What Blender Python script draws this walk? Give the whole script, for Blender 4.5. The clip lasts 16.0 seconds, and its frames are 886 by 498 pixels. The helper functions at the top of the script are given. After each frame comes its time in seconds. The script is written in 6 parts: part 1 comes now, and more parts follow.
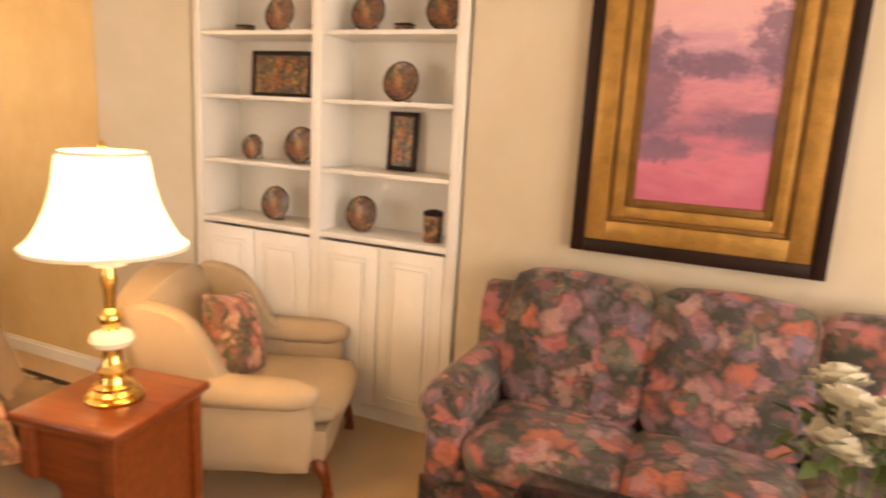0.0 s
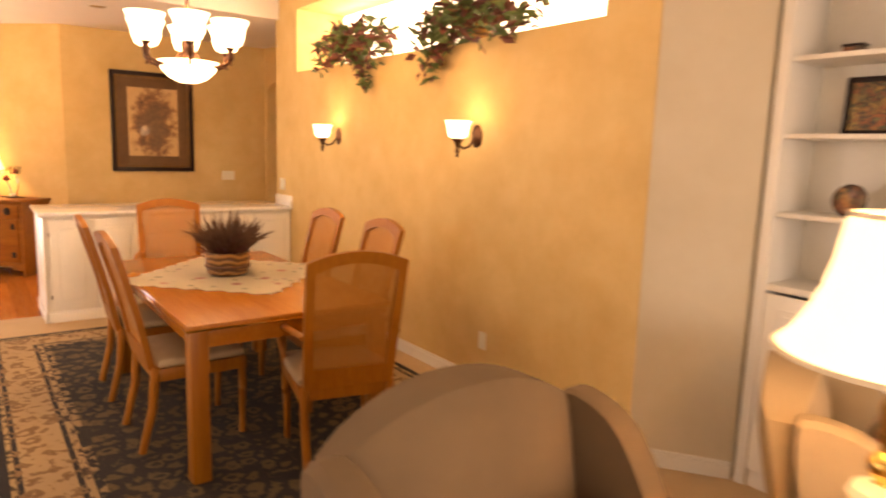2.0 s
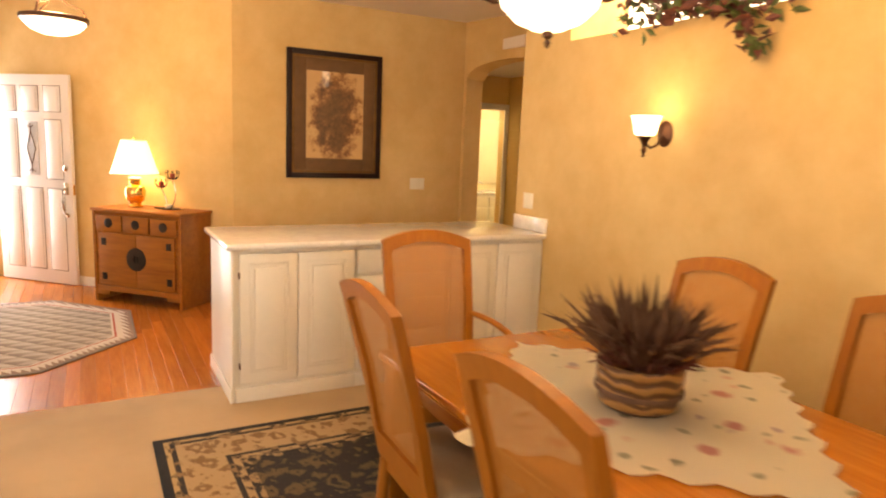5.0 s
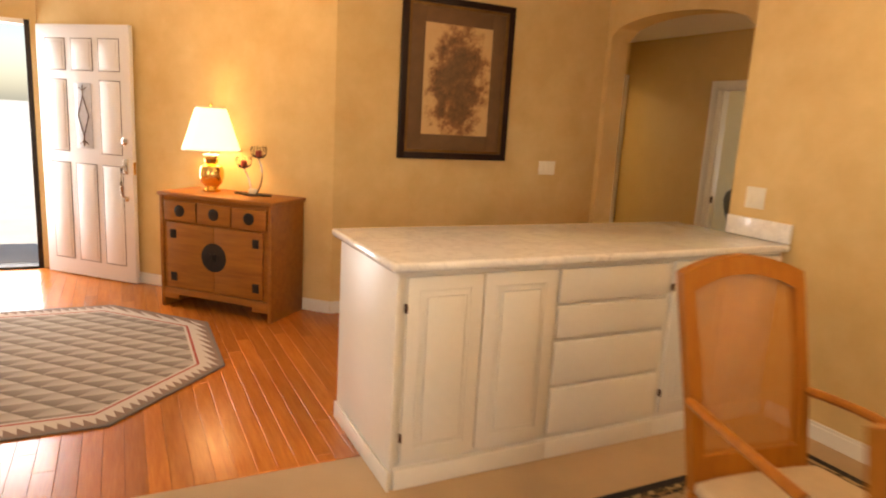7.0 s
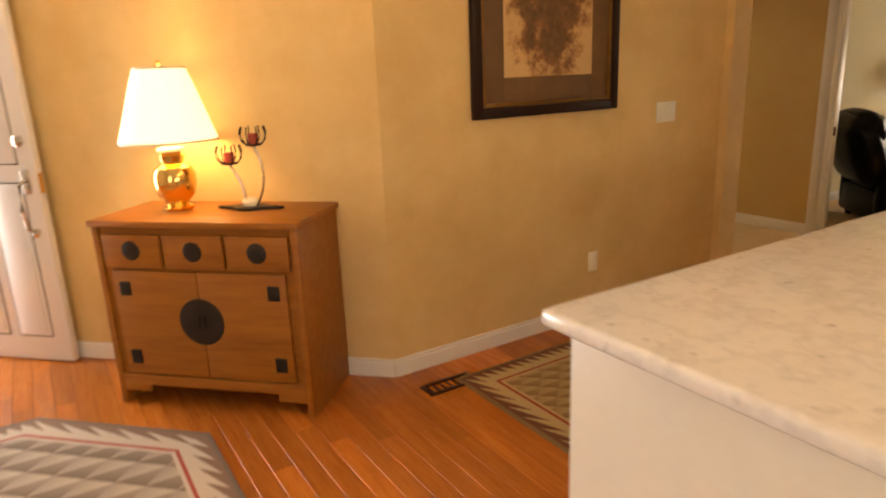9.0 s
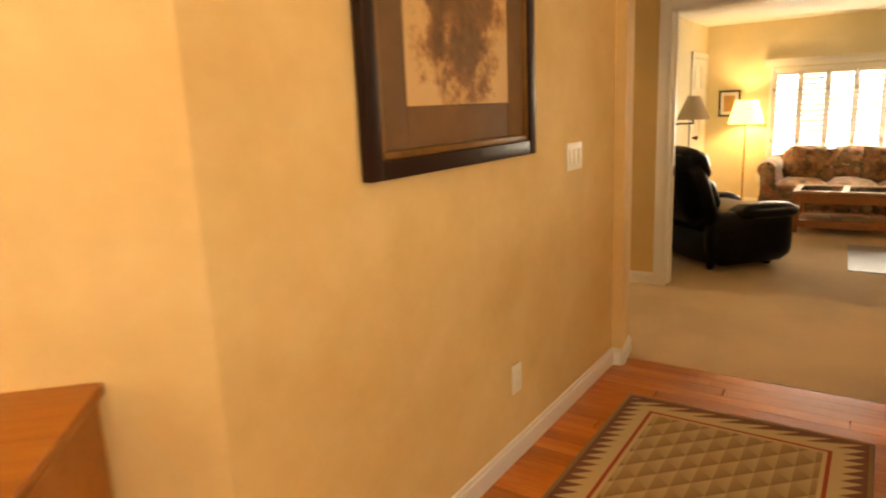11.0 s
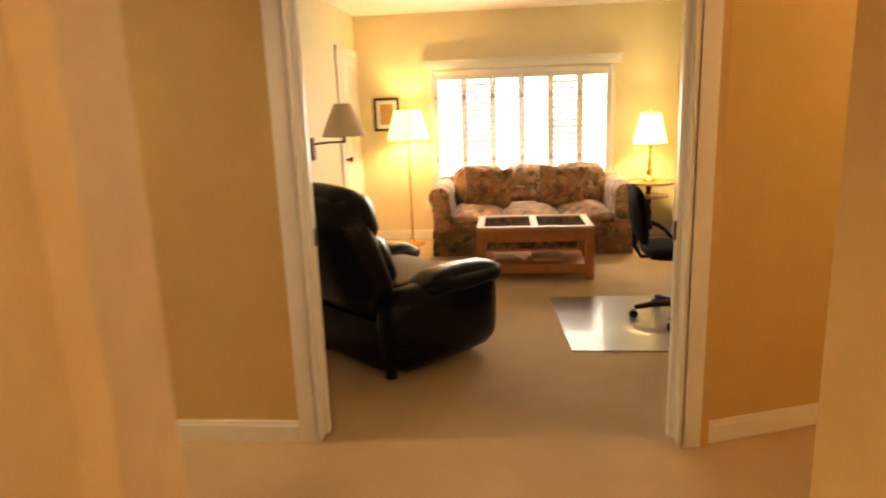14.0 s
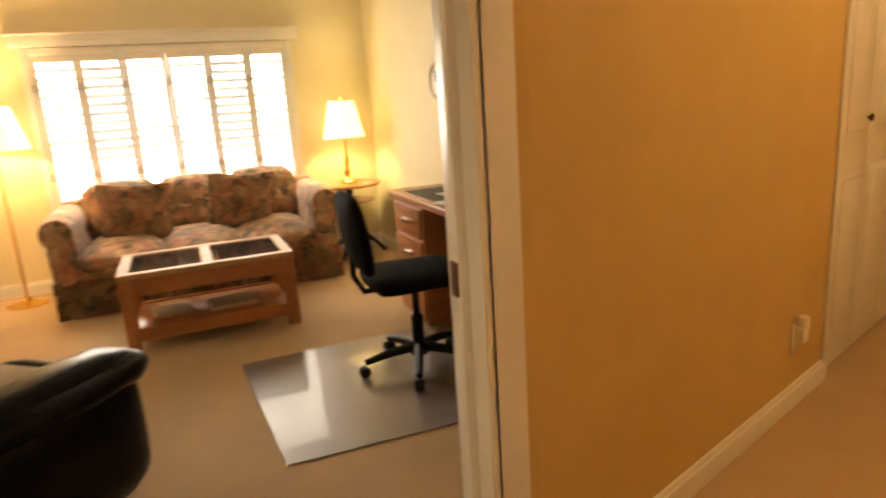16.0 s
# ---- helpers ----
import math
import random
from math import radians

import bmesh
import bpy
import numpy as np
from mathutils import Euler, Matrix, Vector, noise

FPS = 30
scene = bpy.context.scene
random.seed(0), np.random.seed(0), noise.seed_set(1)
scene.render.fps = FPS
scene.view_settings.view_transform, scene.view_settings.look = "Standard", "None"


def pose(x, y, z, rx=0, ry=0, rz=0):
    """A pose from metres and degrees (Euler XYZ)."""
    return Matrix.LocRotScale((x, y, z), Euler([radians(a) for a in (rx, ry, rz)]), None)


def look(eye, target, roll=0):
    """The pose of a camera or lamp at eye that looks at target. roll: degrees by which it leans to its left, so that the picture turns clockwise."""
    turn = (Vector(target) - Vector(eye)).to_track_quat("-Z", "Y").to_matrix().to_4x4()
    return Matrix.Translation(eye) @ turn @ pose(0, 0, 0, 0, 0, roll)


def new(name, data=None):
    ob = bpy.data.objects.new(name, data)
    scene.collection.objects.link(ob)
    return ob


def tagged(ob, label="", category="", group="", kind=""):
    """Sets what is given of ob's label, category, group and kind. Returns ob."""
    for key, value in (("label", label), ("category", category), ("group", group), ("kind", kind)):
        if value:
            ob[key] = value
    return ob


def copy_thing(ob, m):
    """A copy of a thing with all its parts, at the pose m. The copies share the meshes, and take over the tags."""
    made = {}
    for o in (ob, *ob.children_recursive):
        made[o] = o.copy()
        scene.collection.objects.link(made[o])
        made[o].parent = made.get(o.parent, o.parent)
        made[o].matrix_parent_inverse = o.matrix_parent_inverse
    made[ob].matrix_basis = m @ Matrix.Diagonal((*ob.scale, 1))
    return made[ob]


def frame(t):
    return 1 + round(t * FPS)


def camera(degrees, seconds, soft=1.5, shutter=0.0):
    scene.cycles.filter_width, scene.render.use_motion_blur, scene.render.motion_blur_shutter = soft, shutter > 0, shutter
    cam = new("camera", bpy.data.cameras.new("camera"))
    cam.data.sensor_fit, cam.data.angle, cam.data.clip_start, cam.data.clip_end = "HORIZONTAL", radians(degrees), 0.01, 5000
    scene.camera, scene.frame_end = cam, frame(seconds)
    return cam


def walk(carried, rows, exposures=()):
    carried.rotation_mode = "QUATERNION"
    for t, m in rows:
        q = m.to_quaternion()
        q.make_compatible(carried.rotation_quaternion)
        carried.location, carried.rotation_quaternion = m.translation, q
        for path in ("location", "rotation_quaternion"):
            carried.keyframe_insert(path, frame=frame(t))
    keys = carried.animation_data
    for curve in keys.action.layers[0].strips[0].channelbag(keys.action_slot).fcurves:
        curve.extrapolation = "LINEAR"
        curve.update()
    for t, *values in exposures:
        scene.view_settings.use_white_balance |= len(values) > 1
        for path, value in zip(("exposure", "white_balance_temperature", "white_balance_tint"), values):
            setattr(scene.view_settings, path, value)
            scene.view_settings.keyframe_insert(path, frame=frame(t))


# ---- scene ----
PATH = [
    (0, (0.31, 4.137, 1.628), (2.102, 4.932, 1.23), 3.1),
    (0.5, (0.174, 4.321, 1.602), (1.873, 5.311, 1.238), 2.7),
    (1, (0.131, 4.585, 1.578), (1.69, 5.793, 1.243), 2.8),
    (1.5, (0.182, 5.009, 1.593), (1.537, 6.443, 1.265), 2.4),
    (2, (0.171, 5.445, 1.57), (1.347, 7.033, 1.266), 1.9),
    (2.5, (0.126, 5.87, 1.552), (1.185, 7.535, 1.228), 1.9),
    (3, (0.087, 6.158, 1.54), (1.082, 7.862, 1.216), 2.1),
    (3.5, (0.076, 6.429, 1.598), (1.051, 8.143, 1.264), 1.9),
    (4, (0.087, 6.931, 1.551), (1.04, 8.664, 1.252), 1.5),
    (4.5, (0.023, 7.602, 1.504), (0.981, 9.334, 1.222), 2.4),
    (5, (-0.025, 7.983, 1.534), (0.926, 9.714, 1.221), 2.4),
    (5.2, (-0.087, 8.204, 1.491), (0.879, 9.927, 1.177), 2.7),
    (7.3, (-0.262, 9.877, 1.455), (0.594, 11.633, 1.027), 3.0),
    (7.5, (-0.172, 10.16, 1.436), (0.655, 11.919, 0.964), 1.6),
    (8, (-0.186, 10.572, 1.414), (0.646, 12.318, 0.906), 0.8),
    (8.2, (-0.183, 10.741, 1.42), (0.644, 12.485, 0.896), -0.2),
    (10.3, (-0.135, 12.672, 1.366), (1.328, 13.969, 0.945), -3.2),
    (10.5, (0.0, 12.788, 1.365), (1.511, 14.035, 0.962), -2.8),
    (11, (0.35, 12.99, 1.365), (1.963, 14.091, 0.938), -2.5),
    (11.5, (0.74, 13.143, 1.365), (2.439, 14.093, 0.906), -2.7),
    (12, (1.149, 13.325, 1.355), (2.923, 14.132, 0.905), -1.0),
    (12.5, (1.493, 13.399, 1.353), (3.32, 14.081, 0.909), -0.7),
    (13, (1.832, 13.413, 1.353), (3.703, 13.961, 0.909), -1.0),
    (13.5, (2.273, 13.468, 1.338), (4.19, 13.841, 0.905), -1.8),
    (14, (2.723, 13.495, 1.332), (4.667, 13.679, 0.898), -2.1),
    (14.5, (3.102, 13.464, 1.313), (5.056, 13.46, 0.886), -2.6),
    (15, (3.442, 13.473, 1.29), (5.38, 13.24, 0.855), -2.9),
    (15.5, (3.714, 13.443, 1.247), (5.609, 12.984, 0.801), -2.9),
    (16, (4.032, 13.324, 1.203), (5.838, 12.605, 0.733), -3.8),
]
cam = camera(68.8, 16.0, soft=2.0, shutter=0.5)
EXPOSURES = [(0, 0.8, 7500, 20), (1.5, 0.70, 8400, 26), (2.5, 0.45, 8600, 29), (4, 0.5, 8000, 22), (5, 0.55, 7700, 17), (8, 0.17, 7400, 15), (10.5, 0.6, 7900, 10), (11.5, 0.95, 7800, 9), (14, 0.97, 7700, 14), (16, 0.78, 7400, 14)]
walk(cam, [(t, look(eye, target, roll)) for t, eye, target, roll in PATH], EXPOSURES)

# ---------------------------------------------------------------- world and large lights
world = bpy.data.worlds.new("World")
scene.world = world
world.use_nodes = True
sky = world.node_tree.nodes.new("ShaderNodeTexSky")
sky.sky_type, sky.sun_disc, sky.sun_elevation, sky.sun_rotation = "NISHITA", False, radians(50), radians(200)
world.node_tree.links.new(sky.outputs[0], world.node_tree.nodes["Background"].inputs[0])
world.node_tree.nodes["Background"].inputs[1].default_value = 0.15
sun = new("sun", bpy.data.lights.new("sun", "SUN"))
sun.data.energy, sun.data.angle, sun.data.color = 4.5, radians(0.5), (1, 0.95, 0.86)
sun.matrix_world = look((0, 0, 30), (2, 12, 0))


def area(name, eye, target, sx, sy, watts, colour=(1, 1, 1)):
    lamp = new(name, bpy.data.lights.new(name, "AREA"))
    lamp.data.shape, lamp.data.size, lamp.data.size_y, lamp.data.energy, lamp.data.color = "RECTANGLE", sx, sy, watts, colour
    lamp.matrix_world = look(eye, target)
    return lamp


def bulb(name, place, watts, colour=(1, 0.66, 0.33), radius=0.04):
    lamp = new(name, bpy.data.lights.new(name, "POINT"))
    lamp.data.energy, lamp.data.color, lamp.data.shadow_soft_size = watts, colour, radius
    lamp.location = place
    return lamp


WARM = (1, 0.62, 0.28)
area("daylight_south_window", (0.2, 0.46, 1.5), (0.6, 5, 1.2), 4.4, 2.0, 110, (1, 0.90, 0.78))
# Weak fill added from the west; no window is seen on that side.
area("daylight_dining_window", (-3.24, 9.4, 1.5), (2, 9.4, 1.0), 2.4, 2.0, 38, (1, 0.9, 0.78))
area("daylight_door", (-1.36, 16.2, 1.1), (-1.0, 12, 0.6), 0.9, 2.0, 70, (0.9, 0.95, 1.0))
area("daylight_office_window", (9.16, 13.3, 1.1), (6, 13.3, 0.4), 1.65, 1.0, 26, (1.0, 0.93, 0.80))
area("daylight_shelf_window", (3.33, 9.65, 2.66), (2.9, 9.65, 2.45), 3.6, 0.5, 28, (1, 0.93, 0.7))
bulb("lamp_end_table_bulb", (1.70, 5.91, 1.24), 9, WARM)
bulb("lamp_console_bulb", (0.34, 14.59, 1.30), 7, WARM)
bulb("lamp_floor_bulb", (8.95, 14.38, 1.16), 19, WARM)
bulb("lamp_round_table_bulb", (8.93, 12.12, 1.06), 12, (1, 0.8, 0.4))
bulb("sconce_bulb_far", (2.69, 10.656, 1.76), 0.8, WARM, 0.03)
bulb("sconce_bulb_near", (2.69, 8.73, 1.76), 0.8, WARM, 0.03)
bulb("chandelier_bulb", (1.36, 9.83, 2.42), 46, WARM, 0.12)
bulb("pendant_bulb", (-0.2, 13.45, 2.46), 24, WARM, 0.08)
bulb("bathroom_bulb", (4.9, 16.5, 2.3), 50, (1, 0.85, 0.6), 0.1)
# Added fill to brighten the hall; no lamp is seen or built there.
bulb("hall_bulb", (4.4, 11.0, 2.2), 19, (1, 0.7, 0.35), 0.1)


# ---------------------------------------------------------------- materials
def nodes_of(name):
    m = bpy.data.materials.new(name)
    m.use_nodes = True
    return m, m.node_tree.nodes, m.node_tree.links, m.node_tree.nodes["Principled BSDF"]


def noise_tex(n, l, scale, detail=4, vec=None, rough=0.55):
    t = n.new("ShaderNodeTexNoise")
    t.inputs["Scale"].default_value, t.inputs["Detail"].default_value, t.inputs["Roughness"].default_value = scale, detail, rough
    if vec is not None:
        l.new(vec, t.inputs["Vector"])
    return t


def ramp(n, l, fac, stops, mode="LINEAR"):
    r = n.new("ShaderNodeValToRGB")
    r.color_ramp.interpolation = mode
    while len(r.color_ramp.elements) < len(stops):
        r.color_ramp.elements.new(0.5)
    for e, (at, c) in zip(r.color_ramp.elements, stops):
        e.position, e.color = at, (*c, 1)
    l.new(fac, r.inputs[0])
    return r


def mixc(n, l, fac, a, b, mode="MIX"):
    m = n.new("ShaderNodeMix")
    m.data_type, m.blend_type = "RGBA", mode
    for sock, v in ((m.inputs[0], fac), (m.inputs[6], a), (m.inputs[7], b)):
        if hasattr(v, "is_output"):
            l.new(v, sock)
        elif isinstance(v, (int, float)):
            sock.default_value = v
        else:
            sock.default_value = (*v, 1)
    return m.outputs[2]


def maths(n, l, op, a, b=0.0, c=0.0):
    m = n.new("ShaderNodeMath")
    m.operation = op
    for sock, v in zip(m.inputs, (a, b, c)):
        if hasattr(v, "is_output"):
            l.new(v, sock)
        else:
            sock.default_value = v
    return m.outputs[0]


def bump(n, l, bsdf, height, strength, distance):
    b = n.new("ShaderNodeBump")
    b.inputs["Strength"].default_value, b.inputs["Distance"].default_value = strength, distance
    l.new(height, b.inputs["Height"])
    l.new(b.outputs[0], bsdf.inputs["Normal"])


def surface(name, colour, rough=0.5, metal=0.0, vary=0.12, big=2.0, small=60.0, relief=0.15, depth=0.002, second=None, coat=0.0, spec=0.5):
    """A plain surface varied at two scales."""
    m, n, l, b = nodes_of(name)
    co = n.new("ShaderNodeTexCoord").outputs["Object"]
    t1, t2 = noise_tex(n, l, big, 4, co), noise_tex(n, l, small, 3, co)
    dark = tuple(v * (1 - vary) for v in colour) if second is None else second
    light = tuple(min(1, v * (1 + vary * 0.6)) for v in colour)
    c1 = ramp(n, l, t1.outputs[0], [(0.35, dark), (0.68, light)]).outputs[0]
    c2 = mixc(n, l, 0.35, c1, ramp(n, l, t2.outputs[0], [(0.35, tuple(v * (1 - vary) for v in colour)), (0.65, light)]).outputs[0])
    l.new(c2, b.inputs["Base Color"])
    l.new(ramp(n, l, t2.outputs[0], [(0.3, (rough * 0.85,) * 3), (0.7, (min(1, rough * 1.15),) * 3)]).outputs[0], b.inputs["Roughness"])
    b.inputs["Metallic"].default_value, b.inputs["Coat Weight"].default_value, b.inputs["Specular IOR Level"].default_value = metal, coat, spec
    if relief:
        bump(n, l, b, t2.outputs[0], relief, depth)
    return m


def wood(name, dark, light, rough=0.3, axis="Y", scale=1.0, coat=0.3, random_shift=True):
    m, n, l, b = nodes_of(name)
    co = n.new("ShaderNodeTexCoord").outputs["Object"]
    mp = n.new("ShaderNodeMapping")
    mp.inputs["Scale"].default_value = {"X": (1, 14, 14), "Y": (14, 1, 14), "Z": (14, 14, 1)}[axis]
    l.new(co, mp.inputs[0])
    info = n.new("ShaderNodeObjectInfo")
    if random_shift:
        cmb = n.new("ShaderNodeCombineXYZ")
        for k in range(3):
            l.new(maths(n, l, "MULTIPLY", info.outputs["Random"], 37.0 + 11 * k), cmb.inputs[k])
        l.new(cmb.outputs[0], mp.inputs["Location"])
    t = noise_tex(n, l, 2.2 * scale, 6, mp.outputs[0], 0.65)
    fine = noise_tex(n, l, 9 * scale, 3, mp.outputs[0])
    c = ramp(n, l, t.outputs[0], [(0.3, dark), (0.7, light)]).outputs[0]
    c = mixc(n, l, 0.25, c, ramp(n, l, fine.outputs[0], [(0.4, dark), (0.6, light)]).outputs[0])
    if random_shift:
        tone = ramp(n, l, info.outputs["Random"], [(0.0, (0.72, 0.70, 0.68)), (1.0, (1.12, 1.1, 1.05))]).outputs[0]
        c = mixc(n, l, 1.0, c, tone, "MULTIPLY")
    l.new(c, b.inputs["Base Color"])
    b.inputs["Roughness"].default_value, b.inputs["Coat Weight"].default_value, b.inputs["Coat Roughness"].default_value = rough, coat, 0.12
    b.inputs["Specular IOR Level"].default_value = 0.35
    bump(n, l, b, fine.outputs[0], 0.08, 0.001)
    return m


def floral(name, ground, colours, scale=9.0, rough=0.9):
    """Printed cloth: blurred blossoms and leaves on a dark or light ground."""
    m, n, l, b = nodes_of(name)
    co = n.new("ShaderNodeTexCoord").outputs["Object"]
    warp = noise_tex(n, l, scale * 0.9, 3, co)
    add = n.new("ShaderNodeVectorMath")
    add.operation = "MULTIPLY_ADD"
    add.inputs[1].default_value = (0.16, 0.16, 0.16)
    l.new(warp.outputs["Color"], add.inputs[0])
    l.new(co, add.inputs[2])
    v = n.new("ShaderNodeTexVoronoi")
    v.inputs["Scale"].default_value = scale
    l.new(add.outputs[0], v.inputs["Vector"])
    sep = n.new("ShaderNodeSeparateColor")
    l.new(v.outputs["Color"], sep.inputs[0])
    k = len(colours)
    petals = ramp(n, l, sep.outputs[0], [(i / k, c) for i, c in enumerate(colours)], "CONSTANT").outputs[0]
    v2 = n.new("ShaderNodeTexVoronoi")
    v2.inputs["Scale"].default_value = scale * 2.7
    l.new(add.outputs[0], v2.inputs["Vector"])
    sep2 = n.new("ShaderNodeSeparateColor")
    l.new(v2.outputs["Color"], sep2.inputs[0])
    small = ramp(n, l, sep2.outputs[1], [(i / k, c) for i, c in enumerate(colours[::-1])], "CONSTANT").outputs[0]
    both = mixc(n, l, 0.3, petals, small)
    shade = ramp(n, l, v.outputs["Distance"], [(0.40, (0, 0, 0)), (0.85, (1, 1, 1))]).outputs[0]
    c = mixc(n, l, shade, both, ground)
    l.new(c, b.inputs["Base Color"])
    b.inputs["Roughness"].default_value = rough
    b.inputs["Sheen Weight"].default_value = 0.2
    bump(n, l, b, noise_tex(n, l, 350, 2, co).outputs[0], 0.2, 0.001)
    return m


def glow(name, colour, strength, base=(0.9, 0.85, 0.75)):
    m, n, l, b = nodes_of(name)
    b.inputs["Base Color"].default_value = (*base, 1)
    b.inputs["Roughness"].default_value = 0.6
    b.inputs["Emission Color"].default_value = (*colour, 1)
    b.inputs["Emission Strength"].default_value = strength
    return m


def mottled(name, a, c, rough=0.75):
    """Sponged wall paint."""
    m, n, l, b = nodes_of(name)
    co = n.new("ShaderNodeTexCoord").outputs["Object"]
    t1, t2, t3 = noise_tex(n, l, 1.3, 5, co, 0.6), noise_tex(n, l, 5.0, 6, co, 0.65), noise_tex(n, l, 140, 2, co)
    mixed = maths(n, l, "ADD", maths(n, l, "MULTIPLY", t1.outputs[0], 0.6), maths(n, l, "MULTIPLY", t2.outputs[0], 0.4))
    l.new(ramp(n, l, mixed, [(0.36, a), (0.64, c)]).outputs[0], b.inputs["Base Color"])
    b.inputs["Roughness"].default_value = rough
    bump(n, l, b, t3.outputs[0], 0.12, 0.002)
    return m


M_WALL = mottled("sponged_yellow_paint", (0.615, 0.42, 0.17), (0.725, 0.54, 0.26))
M_LIVING = mottled("cream_paint", (0.60, 0.52, 0.38), (0.66, 0.59, 0.46))
M_HALL = mottled("gold_paint", (0.57, 0.39, 0.15), (0.62, 0.44, 0.185))
M_OFFICE = mottled("pale_yellow_paint", (0.70, 0.62, 0.40), (0.74, 0.67, 0.46))
M_CEIL = surface("ceiling_paint", (0.84, 0.80, 0.75), 0.9, vary=0.03, small=90, relief=0.4, depth=0.004)
M_WHITE = surface("white_gloss_paint", (0.80, 0.78, 0.73), 0.35, vary=0.04, big=3, small=40, relief=0.04)
M_CABWHITE = surface("cream_cabinet_paint", (0.78, 0.74, 0.66), 0.35, vary=0.04, big=3, small=40, relief=0.04)
M_CARPET = surface("beige_carpet", (0.56, 0.40, 0.235), 0.98, vary=0.2, big=1.4, small=260, relief=0.9, depth=0.006)
M_PLANK = wood("oak_plank", (0.42, 0.115, 0.016), (0.62, 0.215, 0.040), 0.26, "Y", 1.0, 0.2)
M_UNDER = surface("plank_gap", (0.26, 0.09, 0.02), 0.8)
M_HONEY = wood("honey_oak", (0.345, 0.105, 0.010), (0.47, 0.17, 0.02), 0.24, "Y", 0.8, 0.08, False)
M_CHAIRWOOD = wood("honey_chair_wood", (0.275, 0.088, 0.008), (0.39, 0.145, 0.015), 0.40, "Z", 0.8, 0.0, False)
M_CONSOLE = wood("elm_console", (0.23, 0.075, 0.009), (0.36, 0.135, 0.018), 0.45, "X", 0.7, 0.0, False)
M_ENDTABLE = wood("cherry_wood", (0.13, 0.026, 0.007), (0.25, 0.062, 0.014), 0.28, "Y", 0.8, 0.2, False)
M_DESK = wood("red_oak", (0.34, 0.12, 0.04), (0.48, 0.20, 0.08), 0.35, "X", 0.8, 0.3, False)
M_DARKWOOD = surface("espresso_frame", (0.018, 0.007, 0.005), 0.4, vary=0.3, big=6, small=60, relief=0.1, spec=0.25)
M_BRONZE = surface("bronze", (0.10, 0.045, 0.025), 0.42, 0.8, vary=0.25, big=12, small=120)
M_IRON = surface("blackened_iron", (0.035, 0.027, 0.022), 0.5, 0.7, vary=0.25, big=12, small=120)
M_BRASS = surface("polished_brass", (0.86, 0.56, 0.18), 0.14, 1.0, vary=0.06, big=10, small=80, relief=0)
M_NICKEL = surface("nickel", (0.6, 0.56, 0.5), 0.25, 1.0, vary=0.05, relief=0)
M_IVORY = surface("ivory_glaze", (0.82, 0.76, 0.62), 0.2, vary=0.04, relief=0)
M_TAUPE = surface("taupe_velvet", (0.165, 0.115, 0.07), 0.95, vary=0.14, big=4, small=240, relief=0.5, depth=0.002)
M_BEIGE = surface("beige_velvet", (0.446, 0.338, 0.216), 0.95, vary=0.10, big=4, small=240, relief=0.5, depth=0.002)
M_SEAT = surface("oatmeal_seat_cloth", (0.52, 0.40, 0.26), 0.95, vary=0.14, big=8, small=220, relief=0.6, depth=0.002)
M_SOFA = floral("floral_sofa_cloth", (0.045, 0.045, 0.035), [(0.42, 0.13, 0.12), (0.07, 0.075, 0.055), (0.34, 0.15, 0.17), (0.03, 0.035, 0.03), (0.48, 0.14, 0.08), (0.20, 0.14, 0.19), (0.13, 0.14, 0.10), (0.46, 0.26, 0.24), (0.07, 0.06, 0.07)], 12)
M_PILLOW = floral("floral_pillow_cloth", (0.12, 0.08, 0.04), [(0.60, 0.14, 0.08), (0.07, 0.075, 0.03), (0.70, 0.36, 0.22), (0.05, 0.05, 0.025), (0.50, 0.18, 0.13)], 14)
M_OSOFA = floral("floral_loveseat_cloth", (0.24, 0.16, 0.09), [(0.36, 0.13, 0.08), (0.09, 0.08, 0.04), (0.46, 0.27, 0.15), (0.06, 0.045, 0.03), (0.38, 0.16, 0.11), (0.50, 0.34, 0.2)], 15)
M_LEATHER = surface("black_leather", (0.0022, 0.002, 0.002), 0.3, vary=0.3, big=5, small=90, relief=0.35, depth=0.003, spec=0.14)
M_BLACK = surface("black_plastic", (0.004, 0.004, 0.004), 0.5, vary=0.2, spec=0.2)
M_BLACKCLOTH = surface("black_cloth", (0.003, 0.003, 0.003), 0.95, vary=0.2, small=250, relief=0.5, spec=0.1)
M_SHADE = glow("lit_linen_shade", (1, 0.72, 0.38), 1.6)
M_SHADE2 = glow("lit_pleated_shade", (1, 0.66, 0.22), 1.7)
M_SHADEOFF = surface("unlit_linen_shade", (0.60, 0.48, 0.34), 0.9, vary=0.08, small=200)
M_GLASSLIT = glow("lit_alabaster_glass", (1, 0.80, 0.52), 4.0)
M_PLATE = surface("white_plastic_plate", (0.82, 0.78, 0.66), 0.4, vary=0.03, relief=0)
M_STEM = surface("dried_stem", (0.16, 0.085, 0.05), 0.9, vary=0.35, big=20)
M_LEAF = surface("silk_leaf_green", (0.11, 0.16, 0.045), 0.6, vary=0.5, big=14, small=50)
M_LEAFRED = surface("silk_leaf_plum", (0.16, 0.05, 0.035), 0.6, vary=0.45, big=14, small=50)
M_CONCRETE = surface("pale_concrete", (0.62, 0.60, 0.56), 0.9, vary=0.12, big=1.5, small=60)
M_PAPERWHITE = surface("white_paper", (0.8, 0.8, 0.78), 0.9, vary=0.03)


